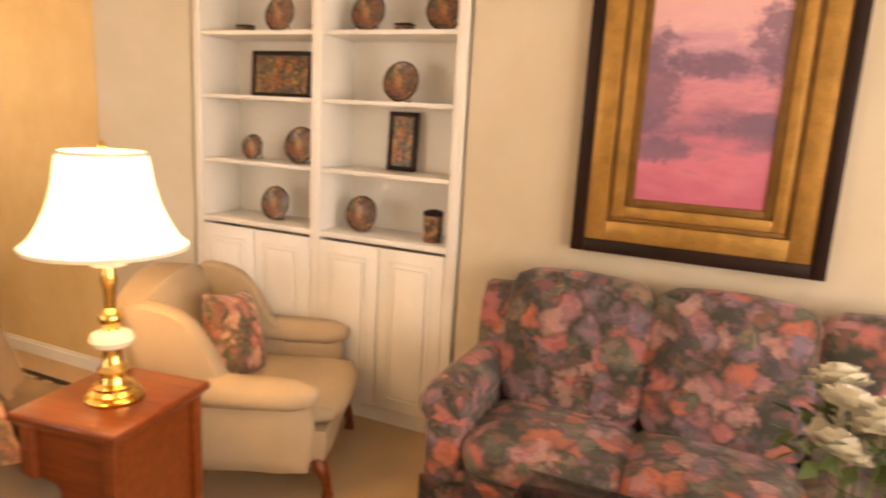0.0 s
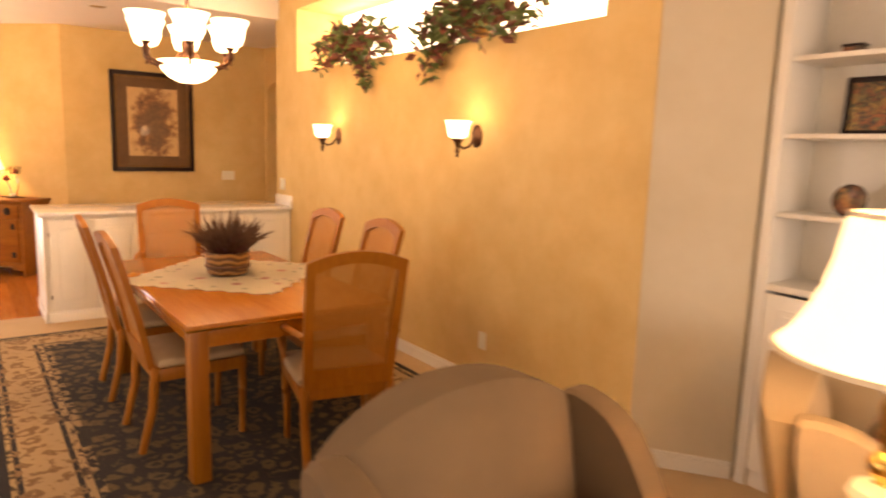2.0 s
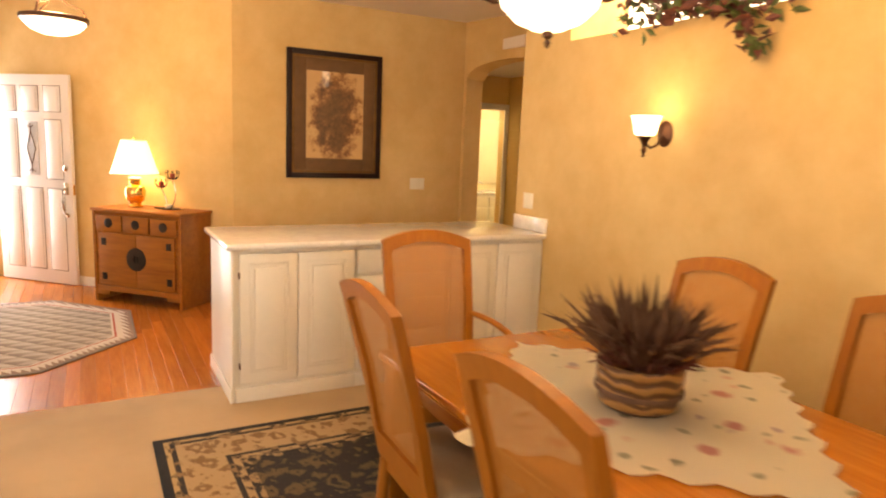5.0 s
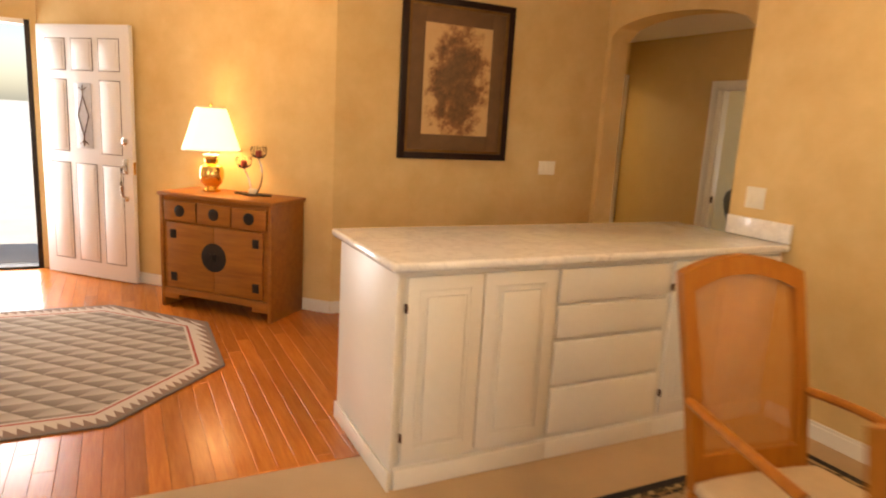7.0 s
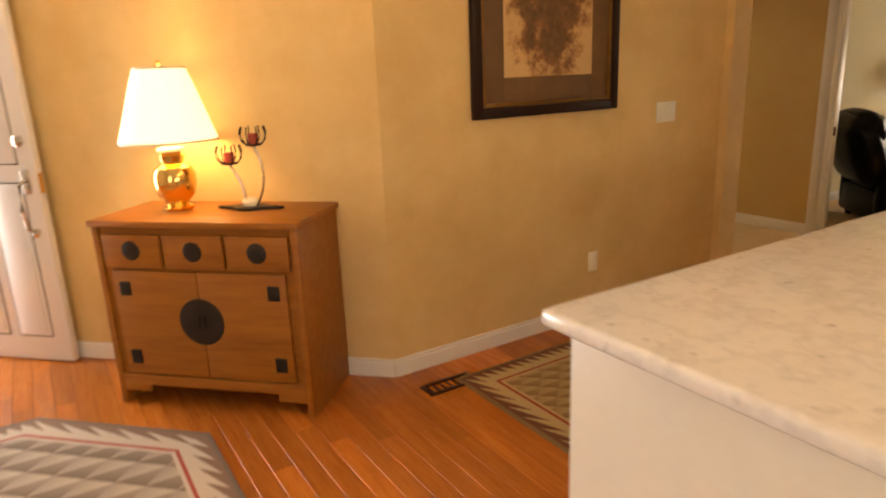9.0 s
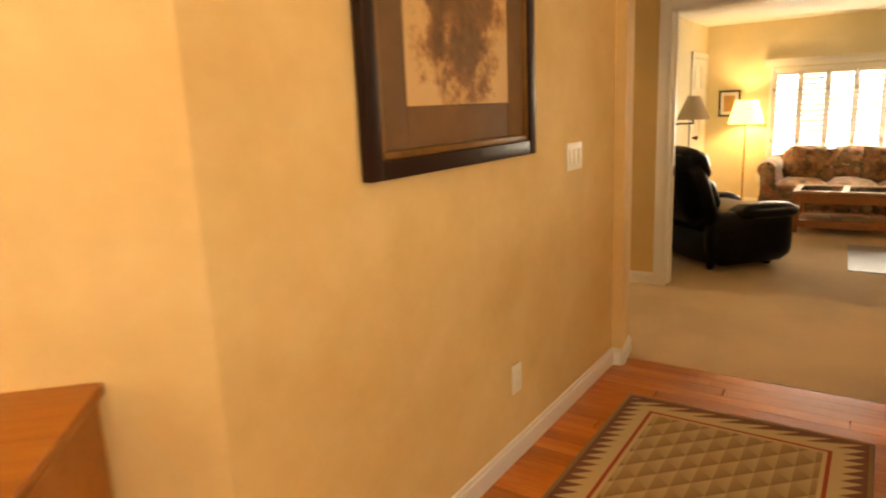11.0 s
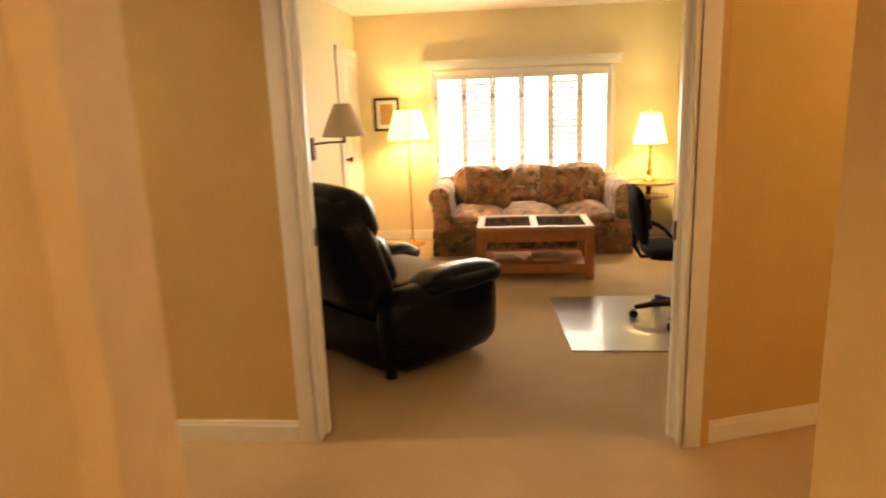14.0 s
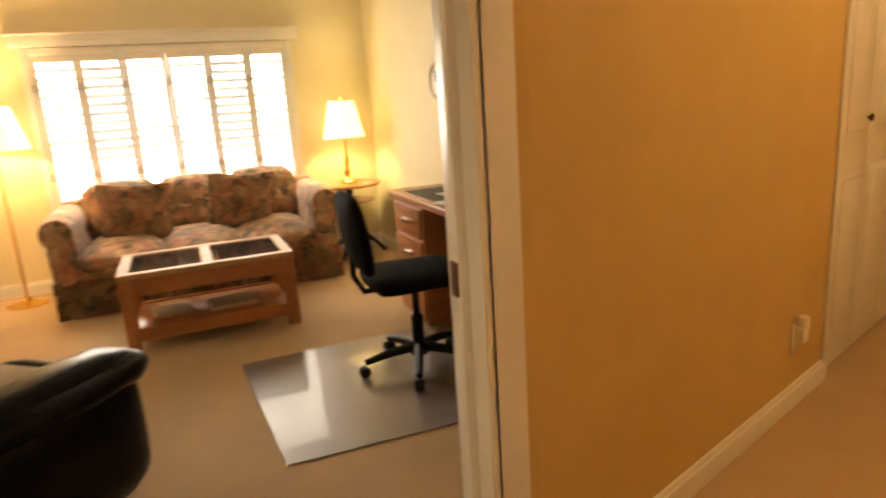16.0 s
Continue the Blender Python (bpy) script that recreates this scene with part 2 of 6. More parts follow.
def printed_cloth():
    """Cream cotton with scattered roses and leaves."""
    m, n, l, b = nodes_of("rose_printed_cotton")
    co = n.new("ShaderNodeTexCoord").outputs["Object"]
    warp = noise_tex(n, l, 14, 3, co)
    add = n.new("ShaderNodeVectorMath")
    add.operation = "MULTIPLY_ADD"
    add.inputs[1].default_value = (0.06, 0.06, 0.0)
    l.new(warp.outputs["Color"], add.inputs[0])
    l.new(co, add.inputs[2])
    c = (0.84, 0.77, 0.62)
    for scale, size, share, tones in ((9, 0.36, 0.5, [(0.0, (0.62, 0.24, 0.2)), (0.5, (0.7, 0.36, 0.28)), (0.75, (0.55, 0.2, 0.2))]), (15, 0.34, 0.55, [(0.0, (0.33, 0.33, 0.22)), (0.5, (0.45, 0.42, 0.28)), (0.8, (0.5, 0.4, 0.42))])):
        v = n.new("ShaderNodeTexVoronoi")
        v.inputs["Scale"].default_value = scale
        l.new(add.outputs[0], v.inputs["Vector"])
        sep = n.new("ShaderNodeSeparateColor")
        l.new(v.outputs["Color"], sep.inputs[0])
        soft = ramp(n, l, v.outputs["Distance"], [(size * 0.55, (0.85,) * 3), (size, (0, 0, 0))]).outputs[0]
        mask = maths(n, l, "MULTIPLY", soft, maths(n, l, "GREATER_THAN", sep.outputs[0], share))
        c = mixc(n, l, mask, c, ramp(n, l, sep.outputs[1], tones, "CONSTANT").outputs[0])
    l.new(c, b.inputs["Base Color"])
    b.inputs["Roughness"].default_value = 0.9
    bump(n, l, b, noise_tex(n, l, 300, 2, co).outputs[0], 0.2, 0.001)
    return m


M_CLOTH = printed_cloth()


def basket_mat():
    m, n, l, b = nodes_of("woven_basket")
    co = n.new("ShaderNodeTexCoord").outputs["Object"]
    w = n.new("ShaderNodeTexWave")
    w.bands_direction = "Z"
    w.inputs["Scale"].default_value, w.inputs["Distortion"].default_value, w.inputs["Detail"].default_value = 9, 6, 3
    l.new(co, w.inputs[0])
    l.new(ramp(n, l, w.outputs[0], [(0.2, (0.12, 0.05, 0.015)), (0.8, (0.36, 0.18, 0.05))]).outputs[0], b.inputs["Base Color"])
    bump(n, l, b, w.outputs[0], 0.5, 0.006)
    return m


def cane_mat():
    """Woven cane, half open."""
    m, n, l, b = nodes_of("woven_cane")
    co = n.new("ShaderNodeTexCoord").outputs["Object"]
    w1, w2 = n.new("ShaderNodeTexWave"), n.new("ShaderNodeTexWave")
    for w, d in ((w1, "X"), (w2, "Z")):
        w.bands_direction = d
        w.inputs["Scale"].default_value = 55
        l.new(co, w.inputs[0])
    hole = maths(n, l, "MULTIPLY", maths(n, l, "GREATER_THAN", w1.outputs[0], 0.58), maths(n, l, "GREATER_THAN", w2.outputs[0], 0.58))
    l.new(mixc(n, l, noise_tex(n, l, 30, 2, co).outputs[0], (0.35, 0.13, 0.017), (0.46, 0.205, 0.036)), b.inputs["Base Color"])
    b.inputs["Roughness"].default_value = 0.6
    l.new(maths(n, l, "SUBTRACT", 1.0, hole), b.inputs["Alpha"])
    return m


def marble_mat():
    m, n, l, b = nodes_of("white_veined_marble")
    co = n.new("ShaderNodeTexCoord").outputs["Object"]
    t1, t2 = noise_tex(n, l, 5, 8, co, 0.7), noise_tex(n, l, 34, 5, co, 0.7)
    vein = ramp(n, l, t1.outputs[0], [(0.46, (0.82, 0.80, 0.77)), (0.5, (0.70, 0.68, 0.66)), (0.54, (0.84, 0.82, 0.79))]).outputs[0]
    l.new(mixc(n, l, 0.18, vein, ramp(n, l, t2.outputs[0], [(0.36, (0.52, 0.50, 0.48)), (0.48, (0.82, 0.80, 0.76))]).outputs[0]), b.inputs["Base Color"])
    mp = n.new("ShaderNodeMapping")
    mp.inputs["Scale"].default_value, mp.inputs["Rotation"].default_value = (1, 3.2, 1), (0, 0, radians(28))
    l.new(co, mp.inputs[0])
    fleck = noise_tex(n, l, 17, 4, mp.outputs[0], 0.6)
    mask = ramp(n, l, fleck.outputs[0], [(0.64, (0, 0, 0)), (0.70, (0.75,) * 3)]).outputs[0]
    l.new(mixc(n, l, mask, b.inputs["Base Color"].links[0].from_socket, (0.34, 0.33, 0.31)), b.inputs["Base Color"])
    b.inputs["Roughness"].default_value, b.inputs["Coat Weight"].default_value = 0.16, 0.4
    return m


def rug_mat(name, hx, hy, ground, bands, motif, scale):
    """Rectangular rug: bands is a list of (inset, colour, motif colour) from the edge inwards; local coordinates, centre at 0."""
    m, n, l, b = nodes_of(name)
    co = n.new("ShaderNodeTexCoord").outputs["Object"]
    s = n.new("ShaderNodeSeparateXYZ")
    l.new(co, s.inputs[0])
    dx = maths(n, l, "SUBTRACT", hx, maths(n, l, "ABSOLUTE", s.outputs[0]))
    dy = maths(n, l, "SUBTRACT", hy, maths(n, l, "ABSOLUTE", s.outputs[1]))
    d = maths(n, l, "MINIMUM", dx, dy)
    v = n.new("ShaderNodeTexVoronoi")
    v.inputs["Scale"].default_value = scale
    v.inputs["Randomness"].default_value = 0.75
    l.new(co, v.inputs["Vector"])
    fig = noise_tex(n, l, scale * 1.6, 5, co, 0.7)
    swirl = maths(n, l, "ABSOLUTE", maths(n, l, "SUBTRACT", maths(n, l, "FRACT", maths(n, l, "ADD", maths(n, l, "MULTIPLY", v.outputs["Distance"], 1.6), maths(n, l, "MULTIPLY", fig.outputs[0], 2.2))), 0.5))
    mask = ramp(n, l, swirl, [(0.16, (0, 0, 0)), (0.26, (1, 1, 1))]).outputs[0]
    c = mixc(n, l, mask, motif, ground)
    for inset, col, mot in bands[::-1]:
        inside = maths(n, l, "LESS_THAN", d, inset)
        c = mixc(n, l, inside, c, mixc(n, l, mask, mot, col))
    l.new(c, b.inputs["Base Color"])
    b.inputs["Roughness"].default_value = 0.97
    bump(n, l, b, noise_tex(n, l, 300, 2, co).outputs[0], 0.6, 0.003)
    return m


def diamond_mat(name, d_of, light, dark, line, tri, size=0.105):
    """Runner with shaded diamonds, a red line and a saw-tooth border; d_of builds the distance to the rug's edge."""
    m, n, l, b = nodes_of(name)
    co = n.new("ShaderNodeTexCoord").outputs["Object"]
    s = n.new("ShaderNodeSeparateXYZ")
    l.new(co, s.inputs[0])
    d = d_of(n, l, s.outputs[0], s.outputs[1])
    u = maths(n, l, "DIVIDE", maths(n, l, "ADD", s.outputs[0], s.outputs[1]), size * 1.414)
    w = maths(n, l, "DIVIDE", maths(n, l, "SUBTRACT", s.outputs[0], s.outputs[1]), size * 1.414)
    fu, fw = maths(n, l, "FRACT", maths(n, l, "ADD", u, 50.0)), maths(n, l, "FRACT", maths(n, l, "ADD", w, 50.0))
    half = maths(n, l, "GREATER_THAN", fu, fw)
    edge = maths(n, l, "MINIMUM", fu, fw)
    tone = maths(n, l, "ADD", maths(n, l, "MULTIPLY", half, 0.45), maths(n, l, "MULTIPLY", edge, 0.5))
    c = mixc(n, l, tone, dark, light)
    saw = maths(n, l, "PINGPONG", maths(n, l, "ADD", maths(n, l, "ADD", s.outputs[0], s.outputs[1]), maths(n, l, "MULTIPLY", maths(n, l, "SUBTRACT", s.outputs[0], s.outputs[1]), 0.35)), 0.035)
    teeth = maths(n, l, "GREATER_THAN", maths(n, l, "MULTIPLY", saw, 2.0), maths(n, l, "SUBTRACT", d, 0.03))
    for limit, col in ((0.165, light), (0.15, line), (0.135, light)):
        c = mixc(n, l, maths(n, l, "LESS_THAN", d, limit), c, col)
    c = mixc(n, l, maths(n, l, "LESS_THAN", d, 0.10), c, mixc(n, l, teeth, light, tri))
    c = mixc(n, l, maths(n, l, "LESS_THAN", d, 0.018), c, dark)
    l.new(c, b.inputs["Base Color"])
    b.inputs["Roughness"].default_value = 0.95
    bump(n, l, b, noise_tex(n, l, 320, 2, co).outputs[0], 0.5, 0.003)
    return m


def scenery_mat(name, stops, scale, dirt):
    m, n, l, b = nodes_of(name)
    co = n.new("ShaderNodeTexCoord").outputs["Object"]
    s = n.new("ShaderNodeSeparateXYZ")
    l.new(co, s.inputs[0])
    t = noise_tex(n, l, scale, 6, co, 0.65)
    h = maths(n, l, "ADD", s.outputs[2], maths(n, l, "MULTIPLY", maths(n, l, "SUBTRACT", t.outputs[0], 0.5), dirt))
    l.new(ramp(n, l, h, stops).outputs[0], b.inputs["Base Color"])
    b.inputs["Roughness"].default_value = 0.5
    return m


def glass_mat(name, tint=(1, 1, 1), rough=0.02):
    m, n, l, b = nodes_of(name)
    b.inputs["Base Color"].default_value = (*tint, 1)
    b.inputs["Roughness"].default_value, b.inputs["Transmission Weight"].default_value, b.inputs["IOR"].default_value = rough, 1.0, 1.45
    return m


M_BASKET, M_CANE, M_MARBLE = basket_mat(), cane_mat(), marble_mat()
M_GLASS = glass_mat("clear_glass")
M_SMOKE = glass_mat("smoked_glass", (0.25, 0.24, 0.22))
M_SKYCARD = glow("bright_overcast_distance", (0.93, 0.97, 1.0), 3.2)
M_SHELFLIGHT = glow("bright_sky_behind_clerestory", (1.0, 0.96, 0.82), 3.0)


# ---------------------------------------------------------------- mesh helpers
def mesh_ob(name, bm, mat, smooth=False):
    me = bpy.data.meshes.new(name)
    bmesh.ops.recalc_face_normals(bm, faces=bm.faces)
    bm.to_mesh(me)
    bm.free()
    me.materials.append(mat)
    if smooth:
        me.shade_smooth()
        me.set_sharp_from_angle(angle=radians(38))
    return new(name, me)


def part(name, bm, mat, parent, label="", smooth=True):
    ob = mesh_ob(name, bm, mat, smooth)
    ob.parent = parent
    return tagged(ob, label) if label else ob


def thing(name, m, label, category, group=""):
    ob = new(name)
    ob.matrix_world = m
    ob.empty_display_size = 0.05
    return tagged(ob, label, category, group)


def structure(name, bm, mat, label="", category="", smooth=False):
    return tagged(mesh_ob(name, bm, mat, smooth), label or name.replace("_", " "), category or "structure", kind="structure")


def add_box(bm, x0, x1, y0, y1, z0, z1, bev=0.0, m=None, seg=2):
    g = bmesh.ops.create_cube(bm, size=1.0)
    vs = g["verts"]
    for v in vs:
        v.co = Vector(((x0 + x1) / 2 + v.co.x * (x1 - x0), (y0 + y1) / 2 + v.co.y * (y1 - y0), (z0 + z1) / 2 + v.co.z * (z1 - z0)))
    if bev > 0:
        edges = list({e for v in vs for e in v.link_edges})
        r = bmesh.ops.bevel(bm, geom=edges, offset=bev, segments=seg, affect="EDGES", profile=0.5)
        vs = list({v for f in r["faces"] for v in f.verts} | {v for v in vs if v.is_valid})
    if m is not None:
        bmesh.ops.transform(bm, matrix=m, verts=vs)
    return vs


def box(x0, x1, y0, y1, z0, z1, bev=0.0, seg=2):
    bm = bmesh.new()
    add_box(bm, x0, x1, y0, y1, z0, z1, bev, None, seg)
    return bm


def boxes(*rows, bev=0.0):
    bm = bmesh.new()
    for r in rows:
        add_box(bm, *r, bev)
    return bm


def prism(points, z0, z1, bev=0.0):
    bm = bmesh.new()
    low = [bm.verts.new((x, y, z0)) for x, y in points]
    top = [bm.verts.new((x, y, z1)) for x, y in points]
    k = len(points)
    bm.faces.new(low[::-1])
    bm.faces.new(top)
    for i in range(k):
        bm.faces.new((low[i], low[(i + 1) % k], top[(i + 1) % k], top[i]))
    if bev:
        bmesh.ops.bevel(bm, geom=list(bm.edges), offset=bev, segments=2, affect="EDGES", profile=0.5)
    return bm


def add_lathe(bm, profile, steps=28, centre=(0, 0, 0), closed=False):
    """A body turned about z from (radius, height) pairs."""
    cx, cy, cz = centre
    rings = []
    for r, z in profile:
        rings.append([bm.verts.new((cx + max(r, 0.0004) * math.cos(2 * math.pi * i / steps), cy + max(r, 0.0004) * math.sin(2 * math.pi * i / steps), cz + z)) for i in range(steps)])
    for a, b in zip(rings, rings[1:]):
        for i in range(steps):
            bm.faces.new((a[i], a[(i + 1) % steps], b[(i + 1) % steps], b[i]))
    if not closed:
        bm.faces.new(rings[0][::-1])
        bm.faces.new(rings[-1])
    return bm


def lathe(profile, steps=28, centre=(0, 0, 0), closed=False):
    return add_lathe(bmesh.new(), profile, steps, centre, closed)


def shell(profile, thick=0.003, steps=32, centre=(0, 0, 0)):
    """A thin turned shell, open above and below."""
    return lathe(profile + [(r - thick, z) for r, z in profile[::-1]] + [profile[0]], steps, centre, True)


def add_tube(bm, path, radius, steps=8, flat=1.0):
    pts = [Vector(p) for p in path]
    rings = []
    for i, p in enumerate(pts):
        way = (pts[min(i + 1, len(pts) - 1)] - pts[max(i - 1, 0)]).normalized()
        side = way.cross(Vector((0, 0, 1)))
        side = side.normalized() if side.length > 1e-3 else Vector((1, 0, 0))
        up = side.cross(way).normalized()
        r = radius[i] if isinstance(radius, (list, tuple)) else radius
        rings.append([bm.verts.new(p + side * r * math.cos(2 * math.pi * k / steps) + up * r * flat * math.sin(2 * math.pi * k / steps)) for k in range(steps)])
    for a, b in zip(rings, rings[1:]):
        for k in range(steps):
            bm.faces.new((a[k], a[(k + 1) % steps], b[(k + 1) % steps], b[k]))
    bm.faces.new(rings[0][::-1])
    bm.faces.new(rings[-1])
    return bm


def tube(path, radius, steps=8, flat=1.0):
    return add_tube(bmesh.new(), path, radius, steps, flat)


def bent(a, b, c, k=8):
    """Points on a curve from a past b to c."""
    a, b, c = Vector(a), Vector(b), Vector(c)
    return [a * (1 - t) ** 2 + b * 2 * t * (1 - t) + c * t * t for t in (i / k for i in range(k + 1))]


def soft_block(x0, x1, y0, y1, z0, z1, puff=0.03, bev=0.05, cuts=5, seed=0):
    """A cushion: a rounded block, domed and a little uneven."""
    bm = bmesh.new()
    add_box(bm, x0, x1, y0, y1, z0, z1)
    bmesh.ops.subdivide_edges(bm, edges=list(bm.edges), cuts=cuts, use_grid_fill=True)
    c, h = Vector(((x0 + x1) / 2, (y0 + y1) / 2, (z0 + z1) / 2)), Vector(((x1 - x0) / 2, (y1 - y0) / 2, (z1 - z0) / 2))
    for v in bm.verts:
        q = v.co - c
        n = Vector((q.x / h.x, q.y / h.y, q.z / h.z))
        core = Vector([max(-h[i] + bev, min(h[i] - bev, q[i])) for i in range(3)])
        off = q - core
        if off.length > 1e-6:
            core += off.normalized() * bev * (1 if sum(abs(n[i]) > 0.999 for i in range(3)) < 2 else 0.98)
        for i in range(3):
            a, b = [n[j] for j in range(3) if j != i]
            core[i] += n[i] * puff * (1 - a * a) * (1 - b * b)
        v.co = c + core + Vector((noise.noise(core * 7 + Vector((seed, 0, 0))), noise.noise(core * 7 + Vector((0, seed, 3))), noise.noise(core * 7 + Vector((5, 0, seed))))) * 0.006
    return bm


def pillow_mesh(w, h, t, seed=0):
    bm = bmesh.new()
    k = 10
    grids = []
    for sgn in (1, -1):
        g = {}
        for i in range(k + 1):
            for j in range(k + 1):
                u, v = 2 * i / k - 1, 2 * j / k - 1
                edge = max(0.0, (1 - u ** 4) * (1 - v ** 4))
                pinch = 1 - 0.07 * (1 - abs(u * v))
                g[i, j] = bm.verts.new((u * w / 2 * pinch, sgn * (t / 2 * edge ** 0.6 + 0.004), v * h / 2 * pinch))
        grids.append(g)
        for i in range(k):
            for j in range(k):
                bm.faces.new((g[i, j], g[i + 1, j], g[i + 1, j + 1], g[i, j + 1]))
    rim = [(i, 0) for i in range(k)] + [(k, j) for j in range(k)] + [(i, k) for i in range(k, 0, -1)] + [(0, j) for j in range(k, 0, -1)]
    for a, b in zip(rim, rim[1:] + rim[:1]):
        bm.faces.new((grids[0][a], grids[0][b], grids[1][b], grids[1][a]))
    return bm


def panel_door(name, x0, x1, y, z0, z1, mat, parent, out=0.018, stile=0.06):
    """A raised-panel door in the plane y, facing -y: the leaf and its panel."""
    leaf = part(name, box(x0, x1, y - out, y, z0, z1, 0.004), mat, parent)
    groove = part("bead", frame_bars(bmesh.new(), x1 - x0 - 2 * stile - 0.02, z1 - z0 - 2 * stile - 0.02, 0.01, y - out - 0.005, y - out - 0.0005, 0, 0.002), mat, leaf)
    groove.matrix_basis = pose((x0 + x1) / 2, 0, z0 + stile + 0.01)
    part("raised_panel", box(x0 + stile + 0.03, x1 - stile - 0.03, y - out - 0.012, y - out - 0.0005, z0 + stile + 0.03, z1 - stile - 0.03, 0.009), mat, leaf)
    return leaf


def frame_bars(bm, w, h, bar, y0, y1, z=0.0, bev=0.004):
    """Four bars round an opening w x h centred on x = 0, standing from z."""
    add_box(bm, -w / 2 - bar, -w / 2, y0, y1, z - bar, z + h + bar, bev)
    add_box(bm, w / 2, w / 2 + bar, y0, y1, z - bar, z + h + bar, bev)
    add_box(bm, -w / 2, w / 2, y0, y1, z - bar, z, bev)
    add_box(bm, -w / 2, w / 2, y0, y1, z + h, z + h + bar, bev)
    return bm


# ---------------------------------------------------------------- large structure
def with_hole(axis, at0, at1, a0, a1, z0, z1, holes):
    """Wall boxes: axis 'x' is a wall of thickness at0..at1 in x that runs a0..a1 in y; holes are (h0, h1, low, high)."""
    rows, cur = [], a0
    for h0, h1, low, high in sorted(holes):
        rows.append((cur, h0, z0, z1))
        if low > z0:
            rows.append((h0, h1, z0, low))
        if high < z1:
            rows.append((h0, h1, high, z1))
        cur = h1
    rows.append((cur, a1, z0, z1))
    return boxes(*[((at0, at1, r[0], r[1], r[2], r[3]) if axis == "x" else (r[0], r[1], at0, at1, r[2], r[3])) for r in rows])


H1, H2, H3, H4 = 3.3, 2.82, 2.5, 2.2
structure("ground", box(-400, 400, -400, 400, -0.4, -0.16), M_CONCRETE, "pale concrete ground outside the house", "ground")
structure("floor_carpet", box(-3.34, 3.5, 0.36, 12.0, -0.15, 0.0), M_CARPET, "beige carpet of living and dining room", "floor")
structure("floor_carpet_hall", boxes((3.62, 6.3, 9.36, 17.3, -0.15, 0.0), (6.3, 9.4, 11.6, 15.1, -0.15, 0.0)), M_CARPET, "beige carpet of hall and office", "floor")
floor_wood = structure("floor_wood", box(-3.34, 3.62, 12.0, 16.2, -0.15, -0.012), M_UNDER, "orange oak strip floor of the foyer", "floor")
structure("porch", box(-3.6, 0.4, 16.2, 19.5, -0.16, -0.03), M_CONCRETE, "pale concrete porch slab", "porch")

structure("wall_dining", boxes((2.85, 3.36, 7.40, 12.08, 0, 2.27), (2.85, 3.36, 7.40, 7.74, 2.27, H1), (2.85, 3.36, 11.56, 12.08, 2.27, H1), (2.85, 3.36, 7.74, 11.56, 2.86, H1)), M_WALL, "sponged golden yellow wall with a plant shelf", "wall")
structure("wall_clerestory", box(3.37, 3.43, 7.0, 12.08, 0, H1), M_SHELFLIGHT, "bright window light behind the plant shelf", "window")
structure("wall_dining_chamfer", prism([(2.852, 7.398), (3.14, 7.0), (3.37, 7.0), (3.37, 7.398)], 0, H1), M_LIVING, "cream slanted wall beside the bookcase", "wall")
structure("wall_arch_block", prism([(2.85, 12.082), (3.66, 12.59), (3.74, 12.80), (3.98, 12.87), (3.98, 12.082)], 0, H1), M_WALL, "sponged yellow slanted wall beside the arch", "wall")
structure("wall_living", boxes((3.14, 3.28, 0.36, 5.30, 0, H1), (3.14, 3.28, 5.30, 7.0, 2.76, H1), (3.46, 3.5, 5.2, 7.0, 0, H1)), M_LIVING, "cream living room wall", "wall")
structure("wall_picture", prism([(1.12, 14.09), (3.5, 14.09), (3.5, 14.035), (3.72, 14.07), (3.72, 14.25), (1.12, 14.25)], 0, H2), M_WALL, "sponged yellow foyer wall with a framed print", "wall")
structure("wall_console", prism([(1.12, 14.09), (-0.85, 16.06), (-0.75, 16.2), (1.12, 14.3)], 0, H2), M_WALL, "slanted sponged yellow foyer wall", "wall")
structure("wall_front", with_hole("y", 16.06, 16.2, -3.34, -0.852, 0, H2, [(-1.86, -0.90, 0, 2.1)]), M_WALL, "sponged yellow front wall with the entrance", "wall")
# Unseen wall; its opening is added to go with the dining fill lamp.
structure("wall_west", with_hole("x", -3.34, -3.2, 0.36, 16.06, 0, H1, [(8.2, 10.6, 0.5, 2.5)]), M_LIVING, "cream unseen wall with an added opening", "wall")
structure("wall_south", with_hole("y", 0.36, 0.5, -3.2, 3.14, 0, H1, [(-2.0, 2.4, 0.5, 2.5)]), M_LIVING, "cream end wall of the living room", "wall")
structure("ceiling_living", boxes((-3.34, 3.5, 0.36, 12.05, H1, H1 + 0.1), (-3.2, 2.85, 12.0, 12.05, H2, H1)), M_CEIL, "white textured ceiling", "ceiling")
structure("ceiling_foyer", box(-3.34, 3.98, 12.05, 16.2, H2, H2 + 0.1), M_CEIL, "white textured foyer ceiling", "ceiling")


